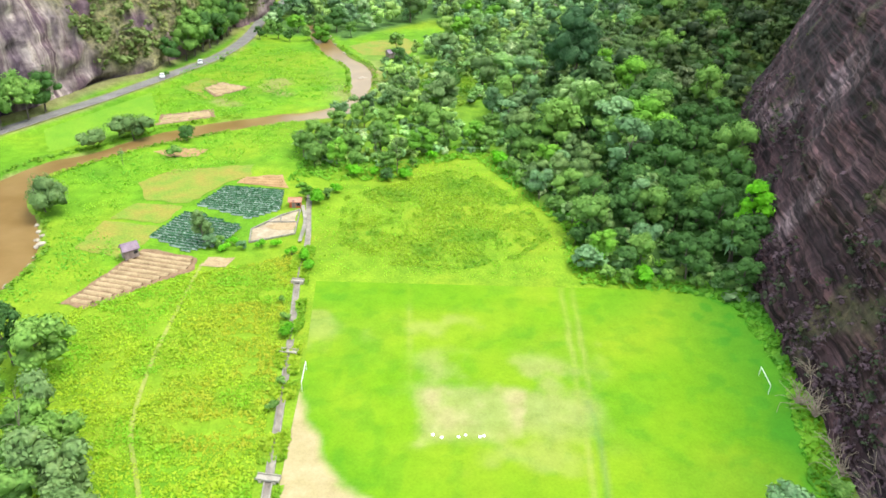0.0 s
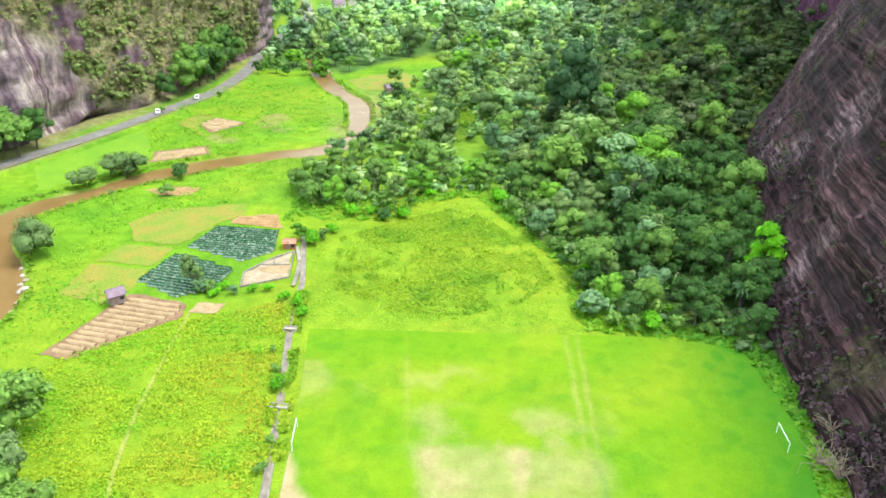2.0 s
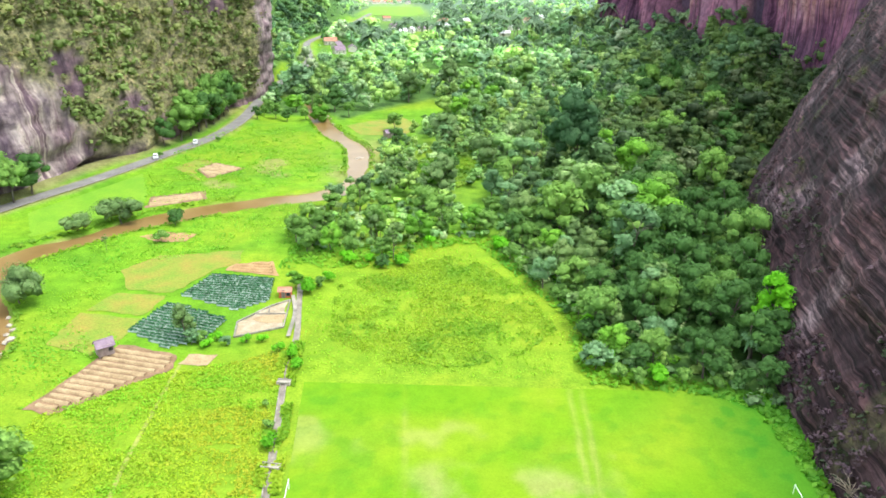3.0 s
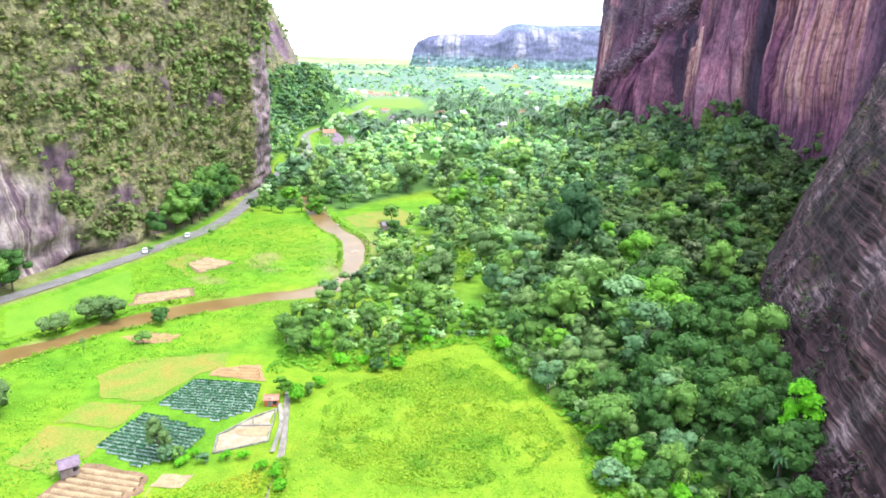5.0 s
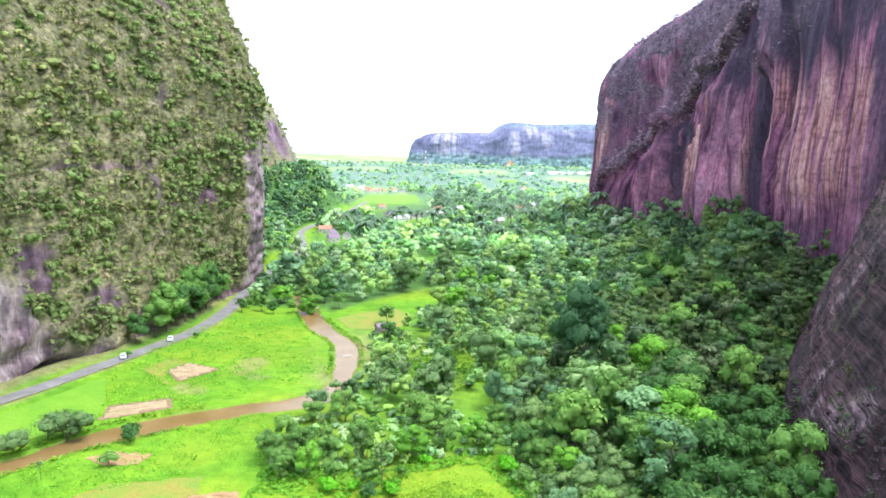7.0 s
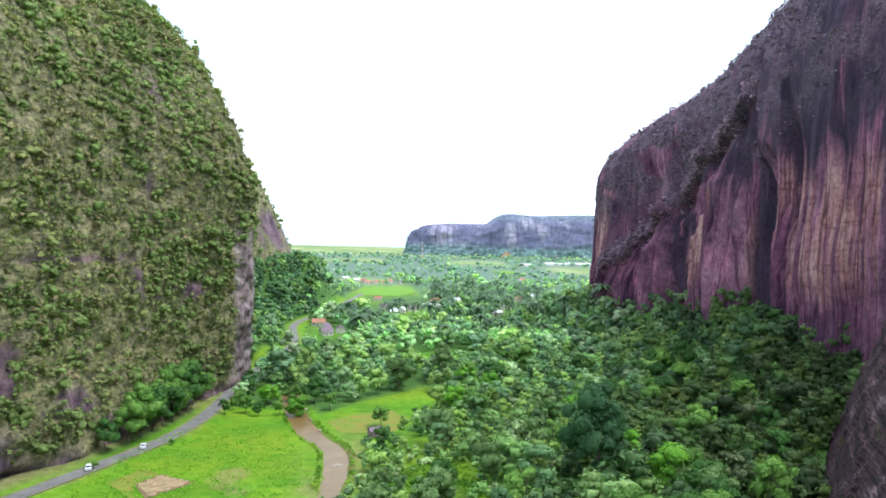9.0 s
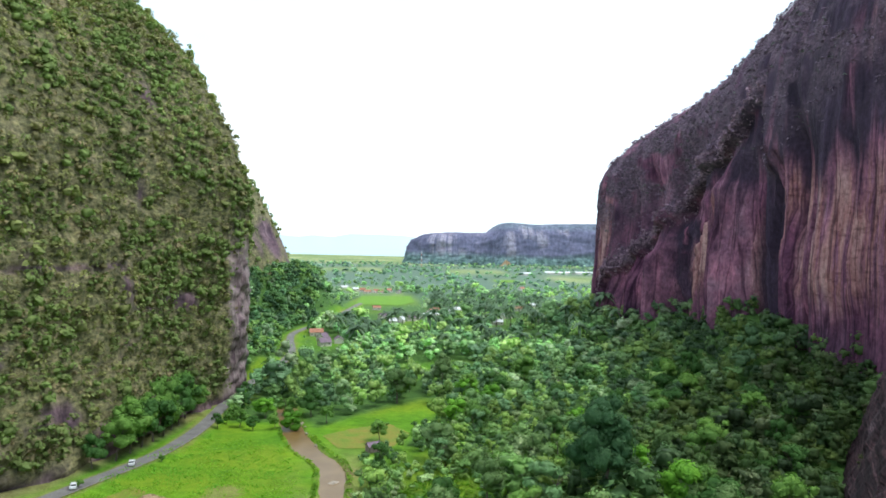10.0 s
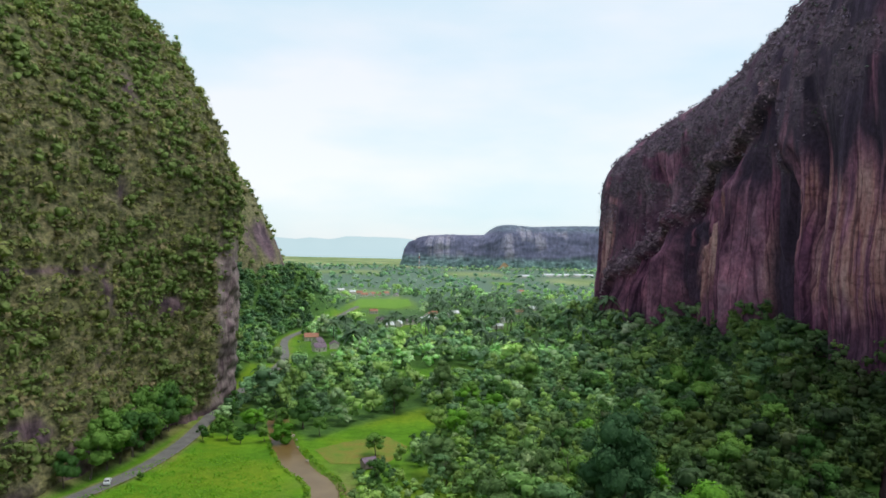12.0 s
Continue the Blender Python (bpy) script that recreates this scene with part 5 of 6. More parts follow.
# low prototypes for the mass of the woods
LOW = {}
for key, (radius, height, base, lobes, leaves, leaf, cuts) in {"stand": (4.2, 10.5, 1.0, 9, 165, 0.48, 2), "near": (4.2, 10.5, 0.6, 8, 105, 0.56, 2), "mid": (4.2, 10, 0.3, 6, 74, 0.9, 2), "thin": (4.6, 9, 0.2, 4, 18, 1.5, 2),
                                                          "far": (6.5, 9, 0.0, 4, 4, 2.0, 2), "bush": (1.6, 2.2, 0.0, 2, 20, 0.5, 2), "tuft": (1.5, 2.3, 0.0, 1, 9, 0.6, 2), "heath": (1.5, 2.2, 0.0, 2, 12, 0.5, 2)}.items():
    LOW[key] = [crown(np.random.default_rng(900 + sd), radius, height, base, lobes, leaves, leaf, 0 if key == "heath" else 0.86, 0.8, 1.1, cuts) for sd in range(8)]


def mass(name, places, scales, protos, material, tints, label, category, stretch=None, r=rng):
    """Many plants joined into one mesh."""
    V, F, T, off = [], [], [], 0
    for k, (p, s, t) in enumerate(zip(places, scales, tints)):
        v, f = protos[r.integers(len(protos))]
        a = r.random() * 6.283
        c, sn = math.cos(a), math.sin(a)
        w = np.stack([(v[:, 0] * c - v[:, 1] * sn) * s[0], (v[:, 0] * sn + v[:, 1] * c) * s[0], v[:, 2] * s[1]], 1) + p
        V.append(w)
        F.append(f + off)
        T.append(np.repeat(t[None], len(v), 0))
        off += len(v)
    me = mesh_from(name, np.vstack(V), np.vstack(F), material, True, [("tint", np.vstack(T))])
    return tagged(new(name, me), label, category, kind="stuff")


def tree_tints(n, r):
    base = np.array([[1.0, 1.0, 0.9], [0.5, 0.55, 0.6], [1.35, 1.25, 0.8], [1.5, 1.2, 1.5], [0.75, 0.85, 0.85], [1.05, 1.15, 0.9], [1.75, 1.5, 1.7]])
    w = np.array([0.28, 0.2, 0.18, 0.06, 0.15, 0.12, 0.02])
    return base[r.choice(len(base), n, p=w / w.sum())] * r.uniform(0.7, 1.3, (n, 1))


def woods(name, x0, x1, y0, y1, step, kind, hmin, hmax, seed, keep=1.0, label="", shade=(1, 1, 1)):
    X, Y, r = jitter_grid(x0, x1, y0, y1, step, seed)
    ok = forest_mask(X, Y) & (r.random(X.size) < keep)
    ok &= (X < east_x(Y) + 3) | (Y > 640)
    ok &= (X > west_x(Y) - 2) | (Y > 930)
    gap = n2(X, Y, 70, 3, 101)
    ok &= (gap > (0.3 if y0 < 700 else 0.36)) | (X < -108) | ((X > 90) & (Y < 640))
    ok &= (r.random(X.size) < 0.55) | (Y < 560) | (Y > 880) | (X < -85) | (X > 110)
    X, Y = X[ok], Y[ok]
    h = r.uniform(hmin, hmax, len(X)) * (0.7 + 0.5 * n2(X, Y, 40, 2, 103)) * np.where(r.random(len(X)) < 0.12, 1.35, 1.0)
    for hx, hy, _, _ in VILLAGE:
        if hy < 1000:
            h = np.where((np.abs(X - hx) < 11) & (Y > hy - 105) & (Y < hy + 8), h * 0.42, h)
    h = np.where((Y > 700) & (Y < 900) & (X > -112) & (X < -10), h * 0.25, h)
    proto_h = {"near": 10.5, "mid": 10, "thin": 9, "far": 9}[kind]
    sc = np.stack([h / proto_h * r.uniform(0.85, 1.2, len(X)), h / proto_h], 1)
    # nearer woods darken eastwards: the wall's shade is put into the leaf tint
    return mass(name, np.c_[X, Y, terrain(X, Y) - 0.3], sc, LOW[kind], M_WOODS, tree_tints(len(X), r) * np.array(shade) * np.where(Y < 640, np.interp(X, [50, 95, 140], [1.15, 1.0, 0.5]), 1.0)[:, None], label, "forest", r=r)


stands = np.array(TREE_STANDS)
sr = np.random.default_rng(41)
# tint falls off eastwards, painting in the shade below the east wall
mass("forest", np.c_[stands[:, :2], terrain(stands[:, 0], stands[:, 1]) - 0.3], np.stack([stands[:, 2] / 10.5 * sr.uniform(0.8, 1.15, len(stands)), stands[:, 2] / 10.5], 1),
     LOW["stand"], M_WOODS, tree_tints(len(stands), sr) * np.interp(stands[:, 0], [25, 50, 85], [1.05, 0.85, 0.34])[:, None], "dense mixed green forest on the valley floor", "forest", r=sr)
# last argument tints the leaves; farther woods go paler and bluer as painted haze
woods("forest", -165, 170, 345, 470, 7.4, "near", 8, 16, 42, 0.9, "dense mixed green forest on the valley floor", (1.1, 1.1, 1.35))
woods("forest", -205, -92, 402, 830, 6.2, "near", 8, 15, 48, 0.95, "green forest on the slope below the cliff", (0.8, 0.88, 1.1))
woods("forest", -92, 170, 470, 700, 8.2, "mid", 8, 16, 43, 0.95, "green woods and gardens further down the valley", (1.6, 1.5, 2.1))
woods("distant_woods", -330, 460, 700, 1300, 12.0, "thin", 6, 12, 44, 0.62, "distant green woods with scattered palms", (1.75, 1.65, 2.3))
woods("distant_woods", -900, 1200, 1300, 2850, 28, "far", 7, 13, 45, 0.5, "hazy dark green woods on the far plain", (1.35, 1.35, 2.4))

# bushes under and between the trees
X, Y, r = jitter_grid(-38, 172, 110, 345, 3.8, 47)
ok = forest_mask(X, Y) & (X < east_x(Y) + 3) & ((X > 20) | (Y < 202) | (n2(X, Y, 14, 3, 121) > 0.47))
X, Y = X[ok], Y[ok]
# bushes lighter in the open west, darkened eastwards for the wall's shade
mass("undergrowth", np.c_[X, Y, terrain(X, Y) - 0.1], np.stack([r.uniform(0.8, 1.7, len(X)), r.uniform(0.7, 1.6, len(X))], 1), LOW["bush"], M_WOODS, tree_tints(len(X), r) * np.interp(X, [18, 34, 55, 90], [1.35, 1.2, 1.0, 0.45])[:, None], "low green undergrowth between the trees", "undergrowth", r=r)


def wall_growth(name, P, N, weight, count, smin, smax, tint_fn, label, seed, protos="tuft", material=None):
    """Shrubs on a rock wall, by a weight at each grid place."""
    r = np.random.default_rng(seed)
    w = weight * (N if N is not None else 1.0)
    w = w / w.sum()
    pick = r.choice(len(P), count, p=w)
    at = P[pick] + r.normal(size=(count, 3)) * 0.6 - np.array([0, 0, 0.5])
    s = smin + (smax - smin) * r.random(count) ** 1.7
    sc = np.stack([s, s * r.uniform(0.8, 1.3, count)], 1)
    return mass(name, at, sc, LOW[protos], material or M_SCRUB, tint_fn(P[pick], r), label, "grass" if name == "cliff_grass" else "shrubs", r=r)


def west_tint(p, r):
    n = len(p)
    g = fbm(p / 18, 3, 111)
    base = np.array([1.02, 1.0, 0.82]) * np.ones((n, 1))
    deep_green = fbm(p / np.array([9, 9, 14]), 3, 112)
    u = r.random(n)[:, None]
    base = np.where(u < (0.9 * smooth(0.42, 0.62, deep_green) + 0.25 * (p[:, 2] < 45) + 0.08)[:, None], np.array([0.84, 1.0, 0.74]), base)
    base = np.where(u > 0.9, np.array([1.1, 0.86, 1.0]), base)
    # the wall's light is put into the tint: darker low down, lighter above
    return base * (0.75 + 0.7 * (g - 0.3))[:, None] * r.uniform(0.8, 1.2, (n, 1)) * np.interp(p[:, 2], [5, 50, 120], [0.85, 1.1, 1.2])[:, None]


front_w = (np.arange(PW.shape[1]) < PW.shape[1] * 0.9)[None] & np.ones(PW.shape[:2], bool)
weight = veg_w * front_w.ravel() * (pw[:, 1] > 165) * (pw[:, 1] < 425) * (pw[:, 2] > 5) * (0.5 + 0.7 * smooth(0.36, 0.58, fbm(pw / np.array([12, 12, 4.5]), 3, 113)))
wall_growth("cliff_shrubs", pw, NW, weight * (0.15 + smooth(0.46, 0.6, fbm(pw / np.array([9, 9, 14]), 3, 112))), 8000, 0.5, 2.0, west_tint, "green shrubs clinging to the cliff face", 5)
wall_growth("cliff_grass", pw, NW, weight, 16000, 0.5, 1.75, lambda p, r: np.array([1.1, 1.0, 1.12]) * west_tint(p, r), "olive and brown grass tussocks hanging on the cliff face", 15, "heath")
wall_growth("cliff_shrubs", p2, cell_area(P2), veg_2 * (p2[:, 2] > 25), 1500, 1.2, 3.0, west_tint, "green bushes on the farther cliff", 9)
front_e = ((np.arange(PE.shape[1]) < PE.shape[1] * 0.95)[None] & np.ones(PE.shape[:2], bool)).ravel()
weight = veg_e * front_e * (pe[:, 1] > 300) * (pe[:, 1] < 640) * (pe[:, 2] > 20)
wall_growth("cliff_shrubs", pe, cell_area(PE), weight, 9500, 0.45, 1.5, lambda p, r: np.where(r.random((len(p), 1)) < 0.12, np.array([0.6, 0.95, 0.6]), np.array([1.0, 1.0, 1.0])) * r.uniform(0.6, 1.3, (len(p), 1)), "brown and violet dry scrub on the cliff crown", 6, "heath", M_HEATH)
weight = np.exp(-((pe[:, 2] - ridge_e - 3) / 5) ** 2) * on_ridge
wall_growth("cliff_shrubs", pe, cell_area(PE), weight, 1300, 0.7, 1.9, lambda p, r: np.array([1.6, 1.5, 1.35]) * r.uniform(0.6, 1.3, (len(p), 1)), "brown scrub along a slanting ledge of the cliff", 12, "heath", M_HEATH)
weight = (1 - smooth(4, 30, pb[:, 2])) * (pb[:, 1] > 45) * (pb[:, 1] < 200) * (pb[:, 2] > 1) * smooth(0.4, 0.6, fbm(pb / 7, 3, 97))
wall_growth("cliff_shrubs", pb, None, weight, 2600, 0.25, 0.9, lambda p, r: np.where(r.random((len(p), 1)) < 0.25, np.array([0.3, 0.6, 0.2]), np.array([0.5, 0.45, 0.38])) * r.uniform(0.35, 1.0, (len(p), 1)), "brown dry scrub and ferns on the lower rock", 18, "heath", M_HEATH)
weight = veg_b * (pb[:, 1] > 40) * (pb[:, 2] < 120) * (pb[:, 2] > 3)
wall_growth("cliff_shrubs", pb, None, weight, 420, 0.25, 0.6, lambda p, r: np.array([0.42, 0.4, 0.45]) * r.uniform(0.5, 1.1, (len(p), 1)), "small dry plants in the cracks of the rock", 8)


# ---- grass and weeds
def tufts(name, poly, count, h0, h1, tint_a, tint_b, label, seed, patchy=0.0, rows=None, material=None, keep=None, ripe=None):
    """Upright leaf pieces scattered over a field."""
    r = np.random.default_rng(seed)
    p = np.array(poly)
    X, Y = r.uniform(p[:, 0].min(), p[:, 0].max(), count * 2), r.uniform(p[:, 1].min(), p[:, 1].max(), count * 2)
    if rows:
        q = Y - 0.12 * X
        Y = np.round(q / rows) * rows + r.normal(size=len(Y)) * rows * 0.3 + 0.12 * X
    ok = inside(X, Y, poly)
    if patchy:
        ok &= n2(X, Y, 4.5, 3, seed) + r.normal(size=len(X)) * 0.05 > patchy
    if keep is not None:
        ok &= keep(X, Y)
    X, Y = X[ok][:count], Y[ok][:count]
    n = len(X)
    h = r.uniform(h0, h1, n) * (0.6 + 0.8 * n2(X, Y, 3.5, 2, seed + 1))
    c = np.c_[X, Y, terrain(X, Y) + h * 0.5]
    nrm = unit(np.c_[0.55 * r.normal(size=(n, 2)), r.uniform(0.5, 1.3, n)])
    v, f = leaf_quads(c, nrm, h * 0.75, r, 0.6, 0.1)
    t = (n2(X, Y, 7, 3, seed + 2) - 0.5) * 3 + 0.5 + r.normal(size=n) * 0.2
    tint = np.array(tint_a) + (np.array(tint_b) - np.array(tint_a)) * np.clip(t, 0, 1)[:, None]
    if ripe is not None:
        w = np.clip(ripe(X, Y) + 0.12 * r.normal(size=n), 0, 1)[:, None]
        tint = tint * (1 - w) + np.array((1.6, 1.02, 1.0)) * w
    me = mesh_from(name, v, f, material or M_WEED, False, [("tint", np.repeat(tint, 4, 0))])
    return tagged(new(name, me), label, "grass", kind="stuff")


WEEDS = [(-62, 101), (-47, 114), (-34, 119), (-26, 125), (-24, 100), (-21, 62), (-19, 45), (-50, 45), (-62, 70)]
tufts("tall_weeds", WEEDS, 30000, 0.16, 0.42, (0.85, 1.12, 0.8), (1.5, 1.25, 0.9), "tall yellow-green weeds in the fallow field, ripening to orange", 61, 0.33, rows=2.3,
      ripe=lambda x, y: 0.95 * smooth(-46, -30, x) * smooth(0.4, 0.56, n2(x, y, 9, 4, 161)) + 0.25 * smooth(0.5, 0.62, n2(x, y, 4, 3, 162)))
MEADOW = [(-22, 115), (-26, 136), (-24, 160), (-7, 166), (-3, 175), (14, 181), (21, 165), (28, 150), (32, 136), (30, 119), (14, 115)]
tufts("meadow_grass", MEADOW, 4500, 0.16, 0.4, (0.95, 1.15, 0.9), (1.3, 1.25, 1.2), "yellow-green rough grass on the meadow", 62, 0.42)
tufts("rough_grass", [(-19, 128), (-21, 152), (-8, 162), (5, 171), (14, 166), (23, 150), (27, 134), (19, 124), (7, 118.5), (-7, 119.5)], 13000, 0.2, 0.5, (0.66, 0.82, 0.7), (1.2, 1.06, 0.9), "darker rough tussocks in the middle of the meadow", 72, 0.4)
BANK = [(-78, 104), (-66, 100), (-58, 124), (-70, 138), (-72, 160), (-46, 174), (-30, 176), (-30, 208), (-50, 207), (-70, 192), (-92, 172), (-96, 158), (-88, 142), (-78, 128)]
tufts("bank_grass", BANK, 9000, 0.2, 0.5, (0.6, 0.95, 1.0), (1.0, 1.1, 1.0), "green grass and low herbs on the river bank", 63, 0.42)
NORTH = [(-98, 238), (-84, 202), (-60, 214), (-36, 233), (-32, 244), (-40, 272), (-52, 300), (-80, 310), (-90, 280)]
tufts("bank_grass", NORTH, 9000, 0.2, 0.5, (0.6, 0.95, 1.0), (1.0, 1.1, 1.0), "green grass and low herbs on the river bank", 64, 0.42)
tufts("clearing_scrub", [(-8, 228), (-10, 252), (0, 270), (15, 264), (18, 240), (8, 226)], 1500, 0.4, 1.1, (0.45, 0.62, 0.9), (0.8, 0.75, 1.1), "brown-green scrub in a forest clearing", 68)
FRINGE = [(-36, 160), (-36, 176), (-8, 176), (-2, 186), (18, 190), (26, 170), (34, 150), (40, 132), (56, 118), (58, 110), (30, 114), (28, 124), (30, 138), (24, 152), (18, 166), (12, 180), (-3, 174), (-8, 162), (-22, 162)]
tufts("fringe_herbs", FRINGE, 9000, 0.35, 1.0, (0.4, 0.75, 0.9), (0.75, 1.0, 1.0), "fresh green herbs and ferns along the forest edge", 69, 0.36)
# weedy edges of the river, of the canal and of the rock
tufts("river_edge_weeds", [(-112, 90), (-112, 175), (-60, 225), (-15, 245), (-15, 300), (-60, 320), (-60, 90)], 26000, 0.3, 0.95, (0.5, 0.65, 0.8), (1.0, 0.95, 1.0), "dark green weeds overhanging the river", 65,
      keep=lambda x, y: np.abs(line_distance(x, y, RIVER_LINE[:, :2], RIVER_LINE[:, 2])[0] - line_distance(x, y, RIVER_LINE[:, :2], RIVER_LINE[:, 2])[1] - 2.6) < 0.9)
CANAL = [(-29.3, 153), (-27.2, 140), (-25.4, 128), (-25, 116), (-22, 91), (-19.2, 63), (-17.5, 42)]
tufts("canal_weeds", [(-34, 42), (-34, 126), (-15, 126), (-15, 42)], 26000, 0.3, 0.8, (0.7, 0.9, 0.8), (1.4, 1.15, 1.0), "rank green weeds along the irrigation canal", 66,
      keep=lambda x, y: (np.abs(line_distance(x, y, CANAL) - 1.1) < 0.8) & (n2(x, y, 4, 2, 8) > 0.48))
tufts("rock_foot_plants", [(48, 50), (54, 50), (62, 90), (68, 112), (40, 116), (57, 108), (58, 88), (51, 60)], 5000, 0.3, 0.9, (0.35, 0.65, 0.8), (0.7, 0.95, 0.9), "ferns and weeds along the foot of the rock", 67)

# ---------------------------------------------------------------- farm plots
def field(name, poly, material, label, z=0.11, seed=0):
    """A field: an uneven outline, a little above the ground."""
    r = np.random.default_rng(seed)
    pts = []
    for k in range(len(poly)):
        a, b = np.array(poly[k]), np.array(poly[(k + 1) % len(poly)])
        n = max(1, int(np.linalg.norm(b - a) / 1.5))
        for q in range(n):
            pts.append(a + (b - a) * q / n + r.normal(size=2) * 0.22)
    bm = bmesh.new()
    vs = [bm.verts.new((p[0], p[1], z)) for p in pts]
    es = [bm.edges.new((vs[k], vs[(k + 1) % len(vs)])) for k in range(len(vs))]
    bmesh.ops.triangle_fill(bm, use_beauty=True, edges=es)
    for fc in bm.faces:
        if fc.normal.z < 0:
            fc.normal_flip()
    me = bpy.data.meshes.new(name)
    bm.to_mesh(me)
    bm.free()
    me.materials.append(material)
    return tagged(new(name, me), label, "field", kind="structure")


field("rice_field", [(-113, 193), (-103, 176), (-93, 188), (-84, 200), (-87, 213), (-98, 236), (-106, 216)], M_RICE, "vivid green young rice field beside the road", seed=1)
field("stubble_field", [(-72, 123), (-71.5, 136), (-58.5, 134), (-58.5, 126), (-62, 119.5)], M_STUBBLE, "yellow-green ripe rice plot", seed=2)
field("stubble_field", [(-71, 137.3), (-67.5, 145.5), (-57, 144.5), (-58, 135.3)], M_STUBBLE, "ochre ripe rice plot", seed=3)
field("stubble_field", [(-72, 157), (-66, 166), (-47, 171), (-46, 163), (-51, 158), (-56, 146), (-66, 147)], M_STUBBLE, "ochre and green fallow plot", seed=4)
field("stubble_field", [(-39, 312), (-31, 296), (-13, 298), (-7, 318), (-16, 332), (-30, 322)], M_STUBBLE, "yellow ripe rice plot in a clearing", seed=5)
field("rice_field", [(-97, 1020), (-90, 885), (-40, 880), (-22, 930), (-30, 1035)], M_RICE, "bright green rice field among the village trees", 0.7, seed=31)
field("rice_field", [(128, 1490), (130, 1600), (175, 1600), (186, 1490)], M_RICE, "bright green rice field on the far plain", 0.7, seed=32)
field("bare_plot", [(-83, 199.5), (-85, 210), (-71, 217.5), (-68, 209.5)], M_FURROW, "bare tilled plot on the river bank", seed=6)
field("bare_plot", [(-81, 240), (-77, 249), (-65, 243), (-74, 230)], M_FURROW, "bare tilled plot in the meadow", seed=7)
field("stubble_field", [(-89, 241), (-84, 254), (-77.5, 249.5), (-81.5, 240), (-76, 227.5)], M_STUBBLE, "pale green plot in the meadow", seed=8)
field("bare_plot", [(-48, 158.5), (-47, 162.5), (-38, 164.5), (-35, 156.5)], M_SOIL_RED, "red earth plot beside the vegetables", seed=9)
field("bare_plot", [(-65, 102.5), (-58.3, 124), (-46.2, 120.5), (-45.2, 116), (-60, 101)], M_FURROW, "bare tilled vegetable plot", seed=10, z=0.1)
field("bare_plot", [(-45, 117), (-44, 121), (-39, 121), (-39.5, 117)], M_SOIL, "trodden patch of pale earth", seed=11)
field("bare_plot", [(-76, 178), (-72, 182), (-62, 181), (-63, 176), (-70, 175)], M_SOIL_RED, "patch of bare brown earth", seed=12)


def soil_row(bm_len, width, height, seed):
    """A raised row of earth with rounded shoulders and an uneven top."""
    r = np.random.default_rng(seed)
    n = max(4, int(bm_len / 0.8))
    prof = [(-0.5, -0.1), (-0.32, 0.8), (0, 1), (0.32, 0.8), (0.5, -0.1)]
    v = [[k / (n - 1) * bm_len - bm_len / 2, a * width * (1 + 0.15 * r.normal()), b * height * (1 + 0.15 * r.normal())] for k in range(n) for a, b in prof]
    return np.array(v), grid_faces(n, 5)[:, ::-1]


def row_plot(name, poly, pitch, turn, material, label, height, leaf_mat=None, leaf_size=0.3, seed=0, width=0.72):
    """A plot of raised rows laid across a polygon."""
    ob = thing(name, pose(0, 0, 0), label, "plot", kind="")
    a = radians(turn)
    p = np.array(poly)
    rot = np.array([[math.cos(a), math.sin(a)], [-math.sin(a), math.cos(a)]])
    q = p @ rot.T
    r = np.random.default_rng(seed)
    V, F, off = [], [], 0
    for k, yy in enumerate(np.arange(q[:, 1].min() + pitch * 0.6, q[:, 1].max() - pitch * 0.3, pitch)):
        xs = np.arange(q[:, 0].min(), q[:, 0].max(), 0.25)
        hit = xs[inside(xs, np.full(xs.shape, yy), [tuple(w) for w in q])]
        if len(hit) < 6:
            continue
        length = hit[-1] - hit[0] - 0.3
        v, f = soil_row(length, pitch * width, height, seed * 50 + k)
        me = mesh_from("planting_bed", v, f, material)
        cx, cy = rot.T @ np.array([(hit[0] + hit[-1]) / 2, yy])
        o = part("planting_bed", me, None, ob)
        o.matrix_local = pose(cx, cy, 0.14, 0, 0, turn)
        if leaf_mat:
            n = int(length / 0.065)
            c = np.c_[r.uniform(hit[0], hit[-1], n), yy + r.normal(size=n) * pitch * 0.13, np.full(n, 0.14 + height + 0.1)]
            c[:, :2] = c[:, :2] @ rot
            nr = unit(r.normal(size=(n, 3)) * 0.6 + np.array([0, 0, 1]))
            lv, lf = leaf_quads(c, nr, leaf_size * r.uniform(0.7, 1.3, n), r, 0.7)
            V.append(lv)
            F.append(lf + off)
            off += len(lv)
    if leaf_mat:
        part("crop_leaves", mesh_from("crop_leaves", np.vstack(V), np.vstack(F), leaf_mat, False), None, ob)
    return ob


M_CROP = leaf_material("leaf_crop", (0.03, 0.11, 0.05), (0.055, 0.17, 0.08), (0.1, 0.25, 0.13), 0.2, spray_on=False)
row_plot("vegetable_plot", [(-64, 103), (-58, 123), (-47, 120), (-46, 116.5), (-60, 102)], 1.55, -12, M_SOIL, "tilled plot of pale raised earth rows", 0.34, seed=1, width=0.62)
row_plot("vegetable_plot", [(-54, 145), (-50, 157), (-35.5, 155.5), (-34, 143.5), (-40, 138.5)], 1.1, -6, M_MULCH, "dark green vegetable rows on silvery mulch", 0.3, M_CROP, 0.26, 2)
row_plot("vegetable_plot", [(-59, 129), (-55, 142), (-40.5, 134.5), (-42.5, 126), (-49, 122.5)], 1.1, -14, M_MULCH, "dark green vegetable rows on silvery mulch", 0.3, M_CROP, 0.26, 3)
